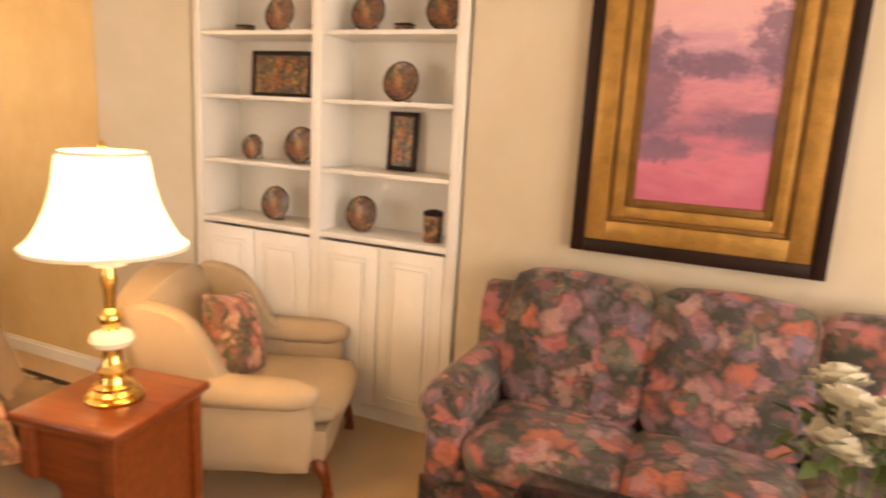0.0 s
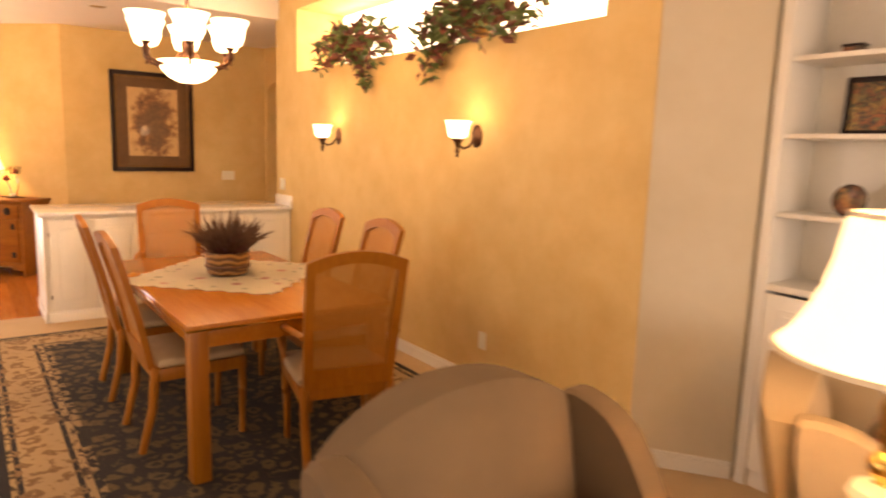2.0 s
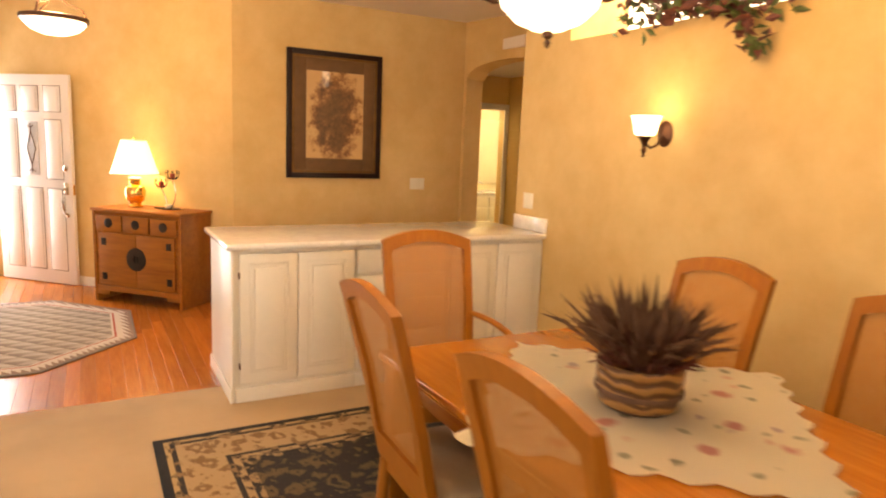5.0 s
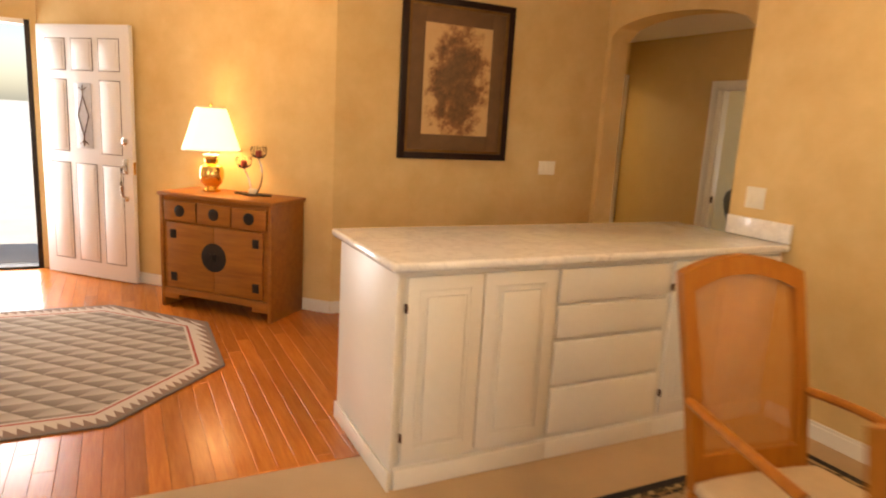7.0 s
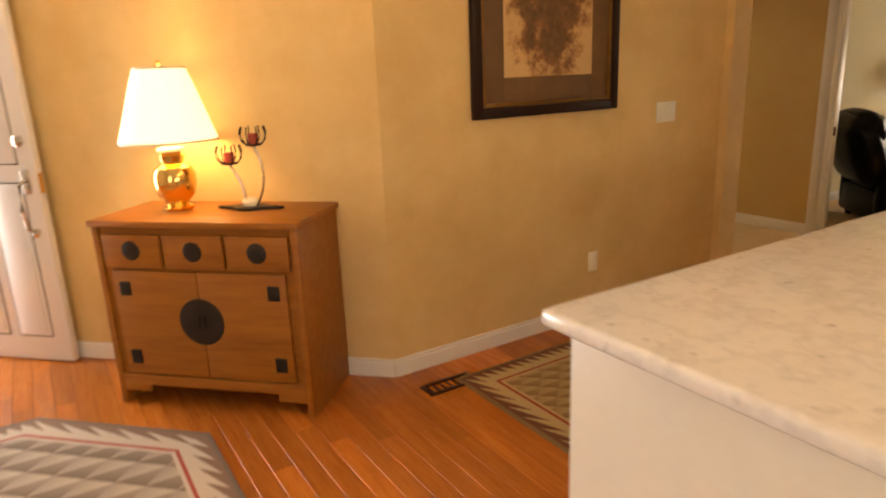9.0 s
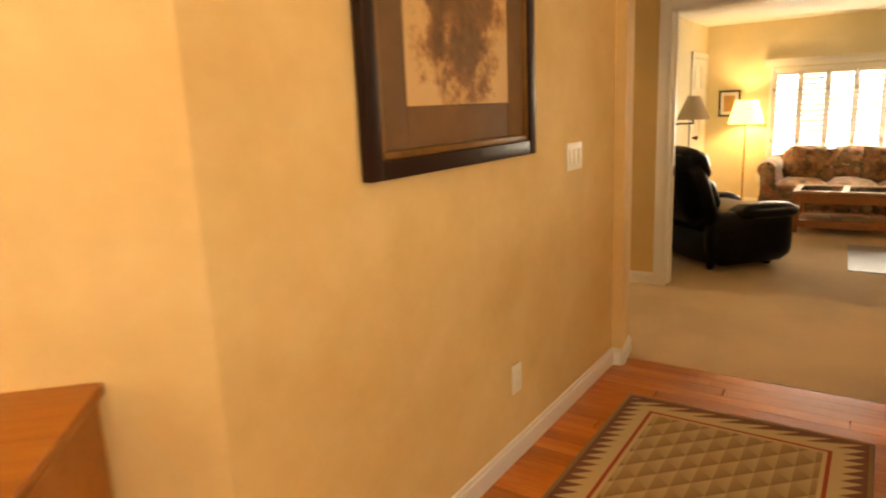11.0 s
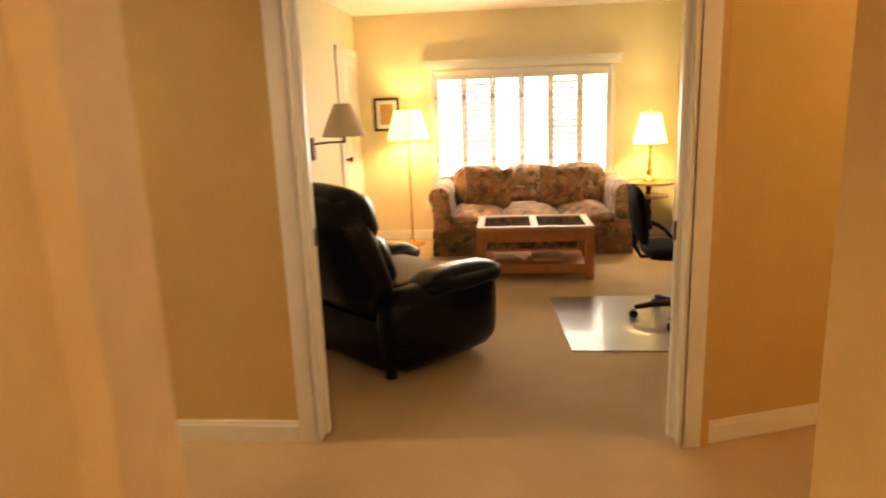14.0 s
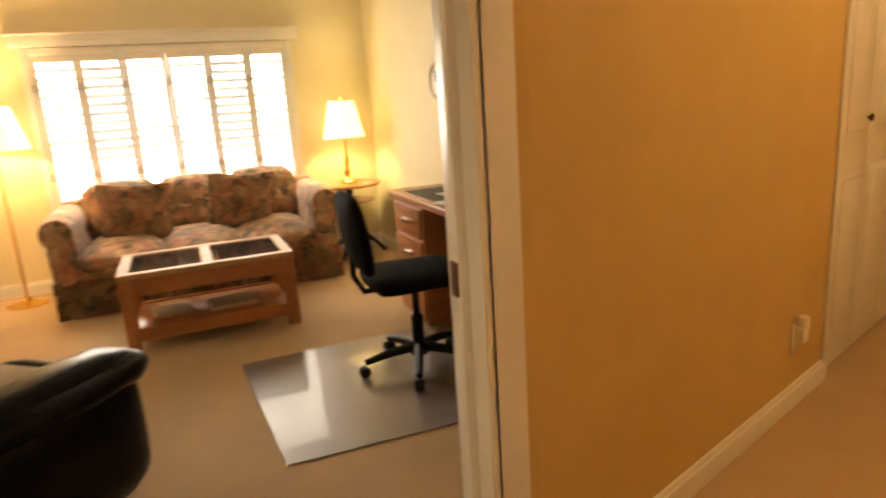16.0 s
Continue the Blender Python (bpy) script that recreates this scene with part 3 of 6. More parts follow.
def arch_mesh():
    bm = bmesh.new()
    y0, y1, spring, rise = 12.80, 14.05, 2.24, 0.17
    k = 16
    low = [(y0 + (y1 - y0) * i / k, spring + rise * (1 - (2 * i / k - 1) ** 2) ** 0.5) for i in range(k + 1)]
    near = [3.74 - 0.24 * i / k for i in range(k + 1)]
    front = [[bm.verts.new((x, y, z)) for x, (y, z) in zip(xs, low)] for xs in (near, [3.98 - 0.26 * i / k for i in range(k + 1)])]
    top = [[bm.verts.new((x, y, H2)) for x, (y, z) in zip(xs, low)] for xs in (near, [3.98 - 0.26 * i / k for i in range(k + 1)])]
    for i in range(k):
        bm.faces.new((front[0][i], front[0][i + 1], top[0][i + 1], top[0][i]))
        bm.faces.new((front[1][i + 1], front[1][i], top[1][i], top[1][i + 1]))
        bm.faces.new((front[0][i + 1], front[0][i], front[1][i], front[1][i + 1]))
    return bm


structure("wall_arch", arch_mesh(), M_WALL, "yellow arched head over the hall opening", "arch")
structure("wall_hall_west", boxes((3.60, 3.72, 14.25, 15.6, 0, H3), (3.86, 3.98, 9.36, 12.08, 0, H3)), M_HALL, "golden hall wall", "wall")
structure("wall_hall_end", with_hole("y", 15.6, 15.72, 3.60, 5.22, 0, H3, [(4.36, 5.04, 0, 2.06)]), M_HALL, "golden hall end wall with a bathroom doorway", "wall")
structure("wall_hall_south", box(3.70, 6.3, 9.36, 9.5, 0, H3), M_HALL, "golden hall end wall", "wall")
structure("wall_hall_east", with_hole("x", 5.10, 5.21, 12.71, 15.6, 0, H3, [(12.81, 14.27, 0, 1.95)]), M_HALL, "golden hall wall with the office doorway", "wall")
CLOSET = pose(5.12, 12.72, 0, 0, 0, -71)
structure("wall_hall_slant", with_hole("y", 0, 0.11, 0, 3.6, 0, H3, [(1.75, 3.18, 0, 2.06)]), M_HALL, "golden hall wall with closet doors", "wall").matrix_world = CLOSET
structure("wall_closet", boxes((6.2, 6.3, 9.5, 11.69, 0, H3), (5.6, 6.2, 11.60, 11.69, 0, H3)), M_HALL, "closet lining", "wall")
structure("ceiling_hall", box(3.60, 6.3, 9.36, 17.3, H3, H3 + 0.1), M_CEIL, "white hall ceiling", "ceiling")
structure("wall_office_west", with_hole("x", 5.21, 5.24, 12.72, 15.03, 0, H3, [(12.81, 14.27, 0, 1.95)]), M_OFFICE, "pale office wall beside the doorway", "wall")
structure("wall_office_north", box(5.24, 9.22, 14.91, 15.03, 0, H3), M_OFFICE, "pale yellow office wall", "wall")
structure("wall_office_south", box(5.5, 9.22, 11.69, 11.81, 0, H3), M_OFFICE, "pale yellow office wall", "wall")
structure("wall_office_east", with_hole("x", 9.22, 9.34, 11.69, 15.03, 0, H3, [(12.44, 14.14, 0.575, 1.62)]), M_OFFICE, "pale yellow office window wall", "wall")
structure("ceiling_office", box(5.24, 9.22, 11.81, 14.91, H4, H4 + 0.1), M_CEIL, "white office ceiling", "ceiling")
structure("wall_bathroom", boxes((3.9, 4.0, 15.72, 17.2, 0, H3), (6.2, 6.3, 15.72, 17.2, 0, H3), (3.9, 6.3, 17.2, 17.3, 0, H3), (5.22, 6.3, 15.6, 15.72, 0, H3)), M_OFFICE, "pale bathroom walls", "wall")
structure("backdrop", box(10.6, 10.62, 10.5, 16.0, -0.1, 3.4), M_SKYCARD, "bright hazy daylight outside the office window", "backdrop")


def baseboard(name, a, b, h=0.09, t=0.014):
    a, b = Vector((*a, 0)), Vector((*b, 0))
    d = (b - a)
    L = d.length
    bm = boxes((0, L, -t, 0.001, 0, h * 0.8), (0, L, -t * 0.6, 0.001, h * 0.8, h), bev=0.002)
    ob = structure(name, bm, M_WHITE, "white painted baseboard", "baseboard")
    ob.matrix_world = Matrix.Translation(a) @ Matrix.Rotation(math.atan2(d.y, d.x), 4, "Z")
    return ob


# each run has the room on its right-hand side
for i, (a, b) in enumerate([
    ((2.85, 11.66), (2.85, 7.40)), ((2.85, 7.40), (3.14, 7.0)), ((3.14, 5.30), (3.14, 0.5)),
    ((1.12, 14.09), (3.5, 14.09)), ((3.5, 14.09), (3.5, 14.035)), ((3.5, 14.035), (3.72, 14.07)), ((-0.85, 16.06), (1.12, 14.09)),
    ((3.98, 12.87), (3.74, 12.80)), ((3.74, 12.80), (3.66, 12.59)), ((3.66, 12.59), (2.85, 12.08)),
    ((5.12, 12.72), (5.683, 11.084)), ((5.10, 15.6), (5.10, 14.34)), ((5.24, 14.91), (8.42, 14.91)), ((9.22, 14.91), (9.22, 11.81)), ((9.22, 11.81), (5.50, 11.81)),
]):
    baseboard("baseboard", a, b)


def casing(name, m, w, h, bar=0.075, deep=0.02, label="white painted door casing"):
    """Trim round a doorway; local x along the wall, y out of it (room at -y)."""
    ob = thing(name, m, label, "door casing")
    ob["kind"] = "structure"
    part("jamb", box(-w / 2 - bar, -w / 2, -deep, 0, 0, h + bar, 0.004), M_WHITE, ob)
    part("jamb", box(w / 2, w / 2 + bar, -deep, 0, 0, h + bar, 0.004), M_WHITE, ob)
    part("head", box(-w / 2, w / 2, -deep, 0, h, h + bar, 0.004), M_WHITE, ob)
    return ob


office_casing = casing("trim_office_door", pose(5.10, 13.54, 0, 0, 0, -90), 1.44, 1.95)
for s in (-1, 1):
    part("jamb_lining", box(s * 0.72 - 0.012, s * 0.72 + 0.012, -0.02, 0.145, 0, 1.95, 0.002), M_WHITE, office_casing)
    part("pocket_door_edge", box(s * 0.708 - (0.02 if s > 0 else 0.0), s * 0.708 + (0.0 if s > 0 else 0.02), 0.04, 0.08, 0.01, 1.94, 0.002), M_WHITE, office_casing)
    part("latch_plate", box(s * 0.686 - 0.003, s * 0.686 + 0.003, 0.045, 0.075, 0.81, 0.88, 0.001), M_BRONZE, office_casing, "dark bronze latch plate")
part("head_lining", box(-0.72, 0.72, -0.02, 0.145, 1.938, 1.962, 0.002), M_WHITE, office_casing)
casing("trim_bathroom_door", pose(4.70, 15.6, 0, 0, 0, 0), 0.68, 2.06)


# ---------------------------------------------------------------- living room
def bookcase():
    y0, y1, x0, x1 = 5.32, 6.975, 3.135, 3.455
    L = y1 - y0
    ob = thing("built_in_bookcase", pose(x0, y1, 0, 0, 0, -90), "white built-in bookcase with four cupboard doors below", "bookcase")
    D = x1 - x0
    mid = 0.83
    for x, w in ((0.0, 0.055), (mid - 0.03, 0.06), (L - 0.055, 0.055)):
        part("upright", box(x, x + w, -0.004, D, 0.0, 2.75, 0.003), M_WHITE, ob)
    part("back", box(0.05, L - 0.05, D - 0.012, D - 0.002, 0.1, 2.74), M_WHITE, ob)
    part("base_top", box(0.05, L - 0.05, -0.002, D - 0.012, 0.975, 1.005, 0.003), M_WHITE, ob)
    part("toe_kick", box(0.05, L - 0.05, 0.02, 0.04, 0.0, 0.09), M_WHITE, ob)
    part("header", box(0.05, L - 0.05, 0.0, 0.03, 2.68, 2.75, 0.003), M_WHITE, ob)
    for a, b in ((0.055, mid - 0.03), (mid + 0.03, L - 0.055)):
        for z in (1.336, 1.69, 2.027, 2.36):
            part("shelf", box(a, b, 0.01, D - 0.012, z - 0.022, z, 0.002), M_WHITE, ob)
        h = (a + b) / 2
        for p, q in ((a + 0.004, h - 0.003), (h + 0.003, b - 0.004)):
            panel_door("cupboard_door", p, q, 0.012, 0.095, 0.96, M_WHITE, ob)
    return ob


bookcase()


def painted_plate(r, seed, names="decorative_plate", tint=(0.45, 0.2, 0.07)):
    key = "painted_lacquer_%d" % seed
    mat = bpy.data.materials.get(key) or floral(key, (0.02, 0.014, 0.01), [tint, (0.05, 0.03, 0.02), (0.4, 0.24, 0.1), (0.08, 0.09, 0.06), (0.2, 0.07, 0.04)], 26, 0.3)
    ob = thing(names, Matrix(), "dark lacquer plate painted in red and gold on an easel", "plate", "shelf ornaments")
    disc = part("dish", lathe([(r * 0.5, 0.0), (r * 0.62, 0.004), (r * 0.97, 0.016), (r, 0.02), (r * 0.95, 0.022), (r * 0.6, 0.011), (0.0, 0.009)]), mat, ob)
    disc.matrix_basis = pose(0, 0, r * 0.99, 78, 0, 0)
    part("rim", lathe([(r * 0.93, 0.018), (r * 1.0, 0.017), (r * 1.015, 0.02), (r * 1.0, 0.025), (r * 0.93, 0.023)], closed=True), M_DARKWOOD, ob, "black rim").matrix_basis = pose(0, 0, r * 0.99, 78, 0, 0)
    part("easel", tube([(-0.03, -0.03, 0.006), (-0.03, 0.03, 0.006), (0, 0.05, r * 0.9), (0.03, 0.03, 0.006), (0.03, -0.03, 0.006)], 0.003, 6), M_IRON, ob, "thin wire easel")
    return ob


def on_shelf(ob, y, z, x=3.27):
    ob.matrix_world = pose(x, y, z, 0, 0, -90)
    return ob


for seed, (y, z, r) in enumerate([(6.47, 2.027, 0.095), (5.92, 2.027, 0.095), (5.49, 2.027, 0.105), (5.72, 1.69, 0.10), (6.33, 1.336, 0.10), (6.66, 1.336, 0.07), (6.50, 1.005, 0.095), (5.93, 1.005, 0.095)]):
    on_shelf(painted_plate(r, seed % 4, "lacquer_plate"), y, z)


def painted_box(w, d, h, label, name="lacquer_box"):
    mat = bpy.data.materials.get("painted_lacquer_2")
    ob = thing(name, Matrix(), label, "box", "shelf ornaments")
    part("body", box(-w / 2, w / 2, -d / 2, d / 2, 0, h * 0.72, 0.004), mat, ob)
    part("lid", box(-w / 2 - 0.002, w / 2 + 0.002, -d / 2 - 0.002, d / 2 + 0.002, h * 0.72, h, 0.005), M_DARKWOOD, ob, "dark lid")
    return ob


for y, w in ((6.72, 0.085), (6.22, 0.08), (5.72, 0.085)):
    on_shelf(painted_box(w, 0.06, 0.045, "small dark lacquer box on a shelf"), y, 2.027)
on_shelf(painted_box(0.10, 0.07, 0.05, "small dark lacquer box on a high shelf"), 6.5, 2.36)


def painted_tray(w, h, label):
    ob = thing("lacquer_tray", Matrix(), label, "tray", "shelf ornaments")
    part("panel", box(-w / 2 + 0.02, w / 2 - 0.02, -0.004, 0.004, 0.02, h - 0.02), floral("painted_tray", (0.05, 0.03, 0.012), [(0.5, 0.14, 0.03), (0.09, 0.13, 0.05), (0.5, 0.3, 0.06), (0.05, 0.05, 0.03), (0.3, 0.08, 0.03)], 30, 0.35), ob)
    bm = bmesh.new()
    frame_bars(bm, w - 0.05, h - 0.05, 0.025, -0.012, 0.012, 0.025)
    part("rim", bm, M_DARKWOOD, ob, "black rim")
    return ob


on_shelf(painted_tray(0.42, 0.26, "black lacquer tray painted with flowers leaning on a shelf"), 6.58, 1.69, 3.40).rotation_euler.x = radians(-4)
on_shelf(painted_tray(0.17, 0.31, "tall black lacquer panel painted in red"), 5.77, 1.336, 3.38).rotation_euler.x = radians(-4)
cyl = on_shelf(thing("lacquer_canister", Matrix(), "red and black painted lacquer canister", "canister", "shelf ornaments"), 5.50, 1.005, 3.24)
part("body", lathe([(0.045, 0), (0.05, 0.01), (0.05, 0.13), (0.047, 0.14)]), bpy.data.materials["painted_lacquer_0"], cyl)
part("lid", lathe([(0.052, 0.138), (0.052, 0.155), (0.03, 0.165), (0, 0.166)]), M_DARKWOOD, cyl)


def end_table():
    ob = thing("end_table", pose(1.715, 5.93, 0, 0, 0, 8) @ Matrix.Diagonal((0.84, 1.0, 0.935, 1)), "square cherry wood end table with a leather-panelled front", "side table")
    part("tabletop", box(-0.27, 0.27, -0.21, 0.21, 0.672, 0.706, 0.012, 3), M_ENDTABLE, ob)
    part("moulding", box(-0.25, 0.25, -0.19, 0.19, 0.655, 0.672, 0.005), M_ENDTABLE, ob)
    for sx in (-1, 1):
        for sy in (-1, 1):
            part("post", box(sx * 0.22 - 0.024, sx * 0.22 + 0.024, sy * 0.16 - 0.024, sy * 0.16 + 0.024, 0, 0.655, 0.004), M_ENDTABLE, ob)
    part("side_panel", box(-0.215, -0.195, -0.14, 0.14, 0.06, 0.655), M_ENDTABLE, ob)
    part("back_panel", box(-0.2, 0.2, 0.14, 0.16, 0.06, 0.655), M_ENDTABLE, ob)
    part("front_panel", box(-0.2, 0.2, -0.16, -0.14, 0.06, 0.655), M_ENDTABLE, ob)
    part("inset_panel", box(0.195, 0.212, -0.12, 0.12, 0.10, 0.60, 0.004), surface("aged_map_panel", (0.45, 0.36, 0.2), 0.6, vary=0.4, big=18, small=60), ob, "pale aged inset panel")
    part("bottom", box(-0.22, 0.22, -0.16, 0.16, 0.05, 0.075), M_ENDTABLE, ob)
    return ob


end_table()


def bell_lamp(m, label, base_profile, glaze_profiles, shade, mat_shade, name="table_lamp", neck=0.0, group=""):
    ob = thing(name, m, label, "lamp", group)
    part("base", lathe(base_profile, 32), M_BRASS, ob, "polished brass base")
    for g in glaze_profiles:
        part("glaze_bulge", lathe(g, 32), M_IVORY, ob, "ivory glazed bulge")
    part("shade", shell(shade, 0.003, 40), mat_shade, ob, "lit cream fabric shade")
    top = shade[-1][1]
    part("finial", lathe([(0.004, top - 0.06), (0.004, top + 0.01), (0.011, top + 0.02), (0.006, top + 0.035), (0.0, top + 0.04)], 12), M_BRASS, ob)
    part("harp", tube([(-0.035, 0, shade[0][1] - 0.02), (-0.06, 0, shade[0][1] + 0.08), (-0.02, 0, top - 0.03), (0.02, 0, top - 0.03), (0.06, 0, shade[0][1] + 0.08), (0.035, 0, shade[0][1] - 0.02)], 0.0025, 6), M_BRASS, ob)
    part("socket", lathe([(0.018, shade[0][1] - 0.05), (0.018, shade[0][1] + 0.02), (0.01, shade[0][1] + 0.03)], 16), M_BRASS, ob)
    for c in ob.children:
        if c.name.startswith("shade"):
            for z, r in ((shade[0][1], shade[0][0]), (top, shade[-1][0])):
                part("trim", lathe([(r - 0.004, z - 0.004), (r + 0.003, z - 0.004), (r + 0.003, z + 0.006), (r - 0.004, z + 0.006), (r - 0.004, z - 0.004)], 40, closed=True), M_IVORY, c)
    return ob


SHADE_BELL = [(0.235, 0.495), (0.205, 0.525), (0.178, 0.57), (0.155, 0.622), (0.138, 0.684), (0.128, 0.748), (0.122, 0.775)]
bell_lamp(pose(1.70, 5.91, 0.661) @ Matrix.Diagonal((1.03, 1.03, 1.04, 1)), "polished brass table lamp with ivory bulges and a lit bell shade",
          [(0.085, 0), (0.088, 0.012), (0.07, 0.02), (0.076, 0.03), (0.06, 0.04), (0.062, 0.05), (0.042, 0.06), (0.035, 0.08), (0.048, 0.10), (0.032, 0.12), (0.028, 0.16), (0.03, 0.20), (0.02, 0.235), (0.033, 0.255), (0.036, 0.27), (0.03, 0.285), (0.017, 0.30), (0.019, 0.36), (0.026, 0.39), (0.017, 0.42), (0.016, 0.49)],
          [[(0.03, 0.17), (0.058, 0.182), (0.066, 0.20), (0.058, 0.218), (0.03, 0.23)], [(0.02, 0.43), (0.052, 0.437), (0.06, 0.455), (0.05, 0.47), (0.02, 0.477)]], SHADE_BELL, M_SHADE, group="table lamps")


def wing_chair(m, cloth, label, legmat, crown=0.10):
    """An upholstered wing chair facing -y."""
    ob = thing("wing_armchair", m, label, "armchair")
    part("seat_frame", soft_block(-0.31, 0.31, -0.36, 0.30, 0.17, 0.36, 0.004, 0.03, 4), cloth, ob)
    part("seat_cushion", soft_block(-0.27, 0.27, -0.39, 0.22, 0.35, 0.47, 0.03, 0.045, 5), cloth, ob)
    back = bmesh.new()
    k, rows = 12, 9
    sides = []
    for sgn in (0, 1):
        g = {}
        for i in range(k + 1):
            for j in range(rows + 1):
                u = 2 * i / k - 1
                top = 1.02 - crown * abs(u) ** 2.2
                z = 0.36 + (top - 0.36) * j / rows
                y = 0.22 + 0.16 * (z - 0.36) - 0.05 * (1 - u * u) * (1 if sgn == 0 else 0) + (0.13 if sgn else 0)
                edge = min(1.0, (1 - abs(u)) * 6, (1 - j / rows) * 5 + 0.35)
                y += (0.03 * (1 - edge)) * (1 if sgn == 0 else -1)
                g[i, j] = back.verts.new((u * 0.33, y, z))
        sides.append(g)
        for i in range(k):
            for j in range(rows):
                back.faces.new((g[i, j], g[i + 1, j], g[i + 1, j + 1], g[i, j + 1]))
    rim = [(i, 0) for i in range(k)] + [(k, j) for j in range(rows)] + [(i, rows) for i in range(k, 0, -1)] + [(0, j) for j in range(rows, 0, -1)]
    for a, b in zip(rim, rim[1:] + rim[:1]):
        back.faces.new((sides[0][a], sides[0][b], sides[1][b], sides[1][a]))
    part("backrest", back, cloth, ob)
    for s in (-1, 1):
        wing = bmesh.new()
        drop = crown - 0.10
        outer = [(0.26, 0.40), (0.36, 0.94 - drop), (0.30, 0.97 - drop), (0.16, 0.93 - drop), (0.07, 0.80 - drop), (0.02, 0.64), (-0.05, 0.60), (-0.05, 0.40)]
        for _ in range(2):
            outer = [((a[0] * w + b[0] * (1 - w)), (a[1] * w + b[1] * (1 - w))) for a, b in zip(outer, outer[1:] + outer[:1]) for w in (0.75, 0.25)]
        rings = []
        for x, grow in ((0.30, -0.012), (0.315, 0.0), (0.365, 0.0), (0.385, -0.018)):
            rings.append([wing.verts.new((s * x, y + (0.16 - y) * -grow * 2, z + grow)) for y, z in outer])
        for a, b in zip(rings, rings[1:]):
            for i in range(len(outer)):
                wing.faces.new((a[i], a[(i + 1) % len(outer)], b[(i + 1) % len(outer)], b[i]))
        wing.faces.new(rings[0][::-1])
        wing.faces.new(rings[-1])
        part("wing", wing, cloth, ob)
        part("arm", soft_block(s * 0.365 - 0.07, s * 0.365 + 0.07, -0.33, 0.16, 0.50, 0.63, 0.012, 0.06, 5), cloth, ob)
        part("arm_panel", soft_block(s * 0.36 - 0.045, s * 0.36 + 0.045, -0.31, 0.28, 0.18, 0.55, 0.006, 0.03, 4), cloth, ob)
        part("leg", tube(bent((s * 0.28, -0.31, 0.19), (s * 0.31, -0.37, 0.10), (s * 0.29, -0.36, 0.0)), [0.032, 0.033, 0.03, 0.026, 0.022, 0.018, 0.017, 0.02, 0.024], 10), legmat, ob, "curved cherry wood leg")
        part("leg", tube([(s * 0.27, 0.26, 0.19), (s * 0.27, 0.30, 0.0)], [0.026, 0.018], 8), legmat, ob, "cherry wood leg")
    return ob


wing_chair(pose(2.56, 6.06, 0, 0, 0, 24) @ Matrix.Diagonal((1.08, 1.12, 0.88, 1)), M_BEIGE, "beige velvet wing armchair beside the bookcase", M_ENDTABLE)
TAUPE_AT = pose(1.25, 6.39, 0, 0, 0, 1)
wing_chair(TAUPE_AT @ Matrix.Diagonal((1.28, 1.1, 0.935, 1)), M_TAUPE, "taupe velvet wing armchair with a high rounded back", M_ENDTABLE, 0.15)


def throw_pillow(m, mat, label, w=0.42, h=0.42, t=0.15, name="throw_pillow"):
    ob = tagged(mesh_ob(name, pillow_mesh(w, h, t), mat, True), label, "pillow", "throw pillows")
    ob.matrix_world = m
    return ob


throw_pillow(pose(2.49, 6.11, 0.60, -18, 12, 16), M_PILLOW, "floral cushion leaning in the beige armchair")
throw_pillow(TAUPE_AT @ pose(0.17, -0.04, 0.49, -62, 8, -16), M_PILLOW, "floral cushion lying in the taupe armchair")


def sofa(m, cloth, label, W=1.9, seats=3, D=0.72, backh=0.95, seath=0.43, name="sofa", skirt=True):
    """A rolled-arm sofa facing -y, its back at y = 0."""
    ob = thing(name, m, label, "sofa")
    part("base", soft_block(-W / 2, W / 2, -D, -0.02, 0.02, 0.30, 0.004, 0.03, 6), cloth, ob)
    if skirt:
        bm = bmesh.new()
        k = 60
        top = [bm.verts.new((-W / 2 + W * i / k, -D - 0.004, 0.24)) for i in range(k + 1)]
        low = [bm.verts.new((-W / 2 + W * i / k, -D - 0.012 - 0.008 * math.sin(i * 1.9), 0.012)) for i in range(k + 1)]
        for i in range(k):
            bm.faces.new((low[i], low[i + 1], top[i + 1], top[i]))
        bmesh.ops.solidify(bm, geom=list(bm.faces), thickness=0.006)
        part("skirt", bm, cloth, ob)
    part("back_frame", soft_block(-W / 2 + 0.02, W / 2 - 0.02, -0.17, 0.0, 0.2, backh - 0.06, 0.01, 0.05, 6), cloth, ob)
    aw = 0.17
    sw = (W - 2 * aw) / seats
    for i in range(seats):
        x0 = -W / 2 + aw + i * sw
        part("seat_cushion", soft_block(x0 + 0.004, x0 + sw - 0.004, -D - 0.03, -0.16, 0.28, seath + 0.02, 0.028, 0.06, 7, i), cloth, ob)
        b = part("back_cushion", soft_block(x0 + 0.002, x0 + sw - 0.002, -0.14, 0.08, 0.0, backh - seath + 0.02, 0.026, 0.06, 7, i + 5), cloth, ob)
        b.matrix_basis = pose(0, -0.16, seath - 0.01, -10, 0, 0)
    for s in (-1, 1):
        part("arm_panel", soft_block(s * (W / 2 - aw / 2) - aw / 2, s * (W / 2 - aw / 2) + aw / 2, -D, -0.03, 0.02, 0.52, 0.006, 0.035, 5), cloth, ob)
        bm = bmesh.new()
        add_lathe(bm, [(0.02, 0), (0.085, 0.012), (0.104, 0.05), (0.104, D - 0.1), (0.09, D - 0.03), (0.02, D - 0.02)], 20)
        a = part("arm_roll", bm, cloth, ob)
        a.matrix_basis = pose(s * (W / 2 - aw / 2 + 0.015), -0.02, 0.53, 90, 0, 0)
    return ob


sofa(pose(3.10, 4.07, 0, 0, 0, -90), M_SOFA, "three-seat sofa in dark rose floral cloth", W=2.12, D=0.66, backh=0.99)


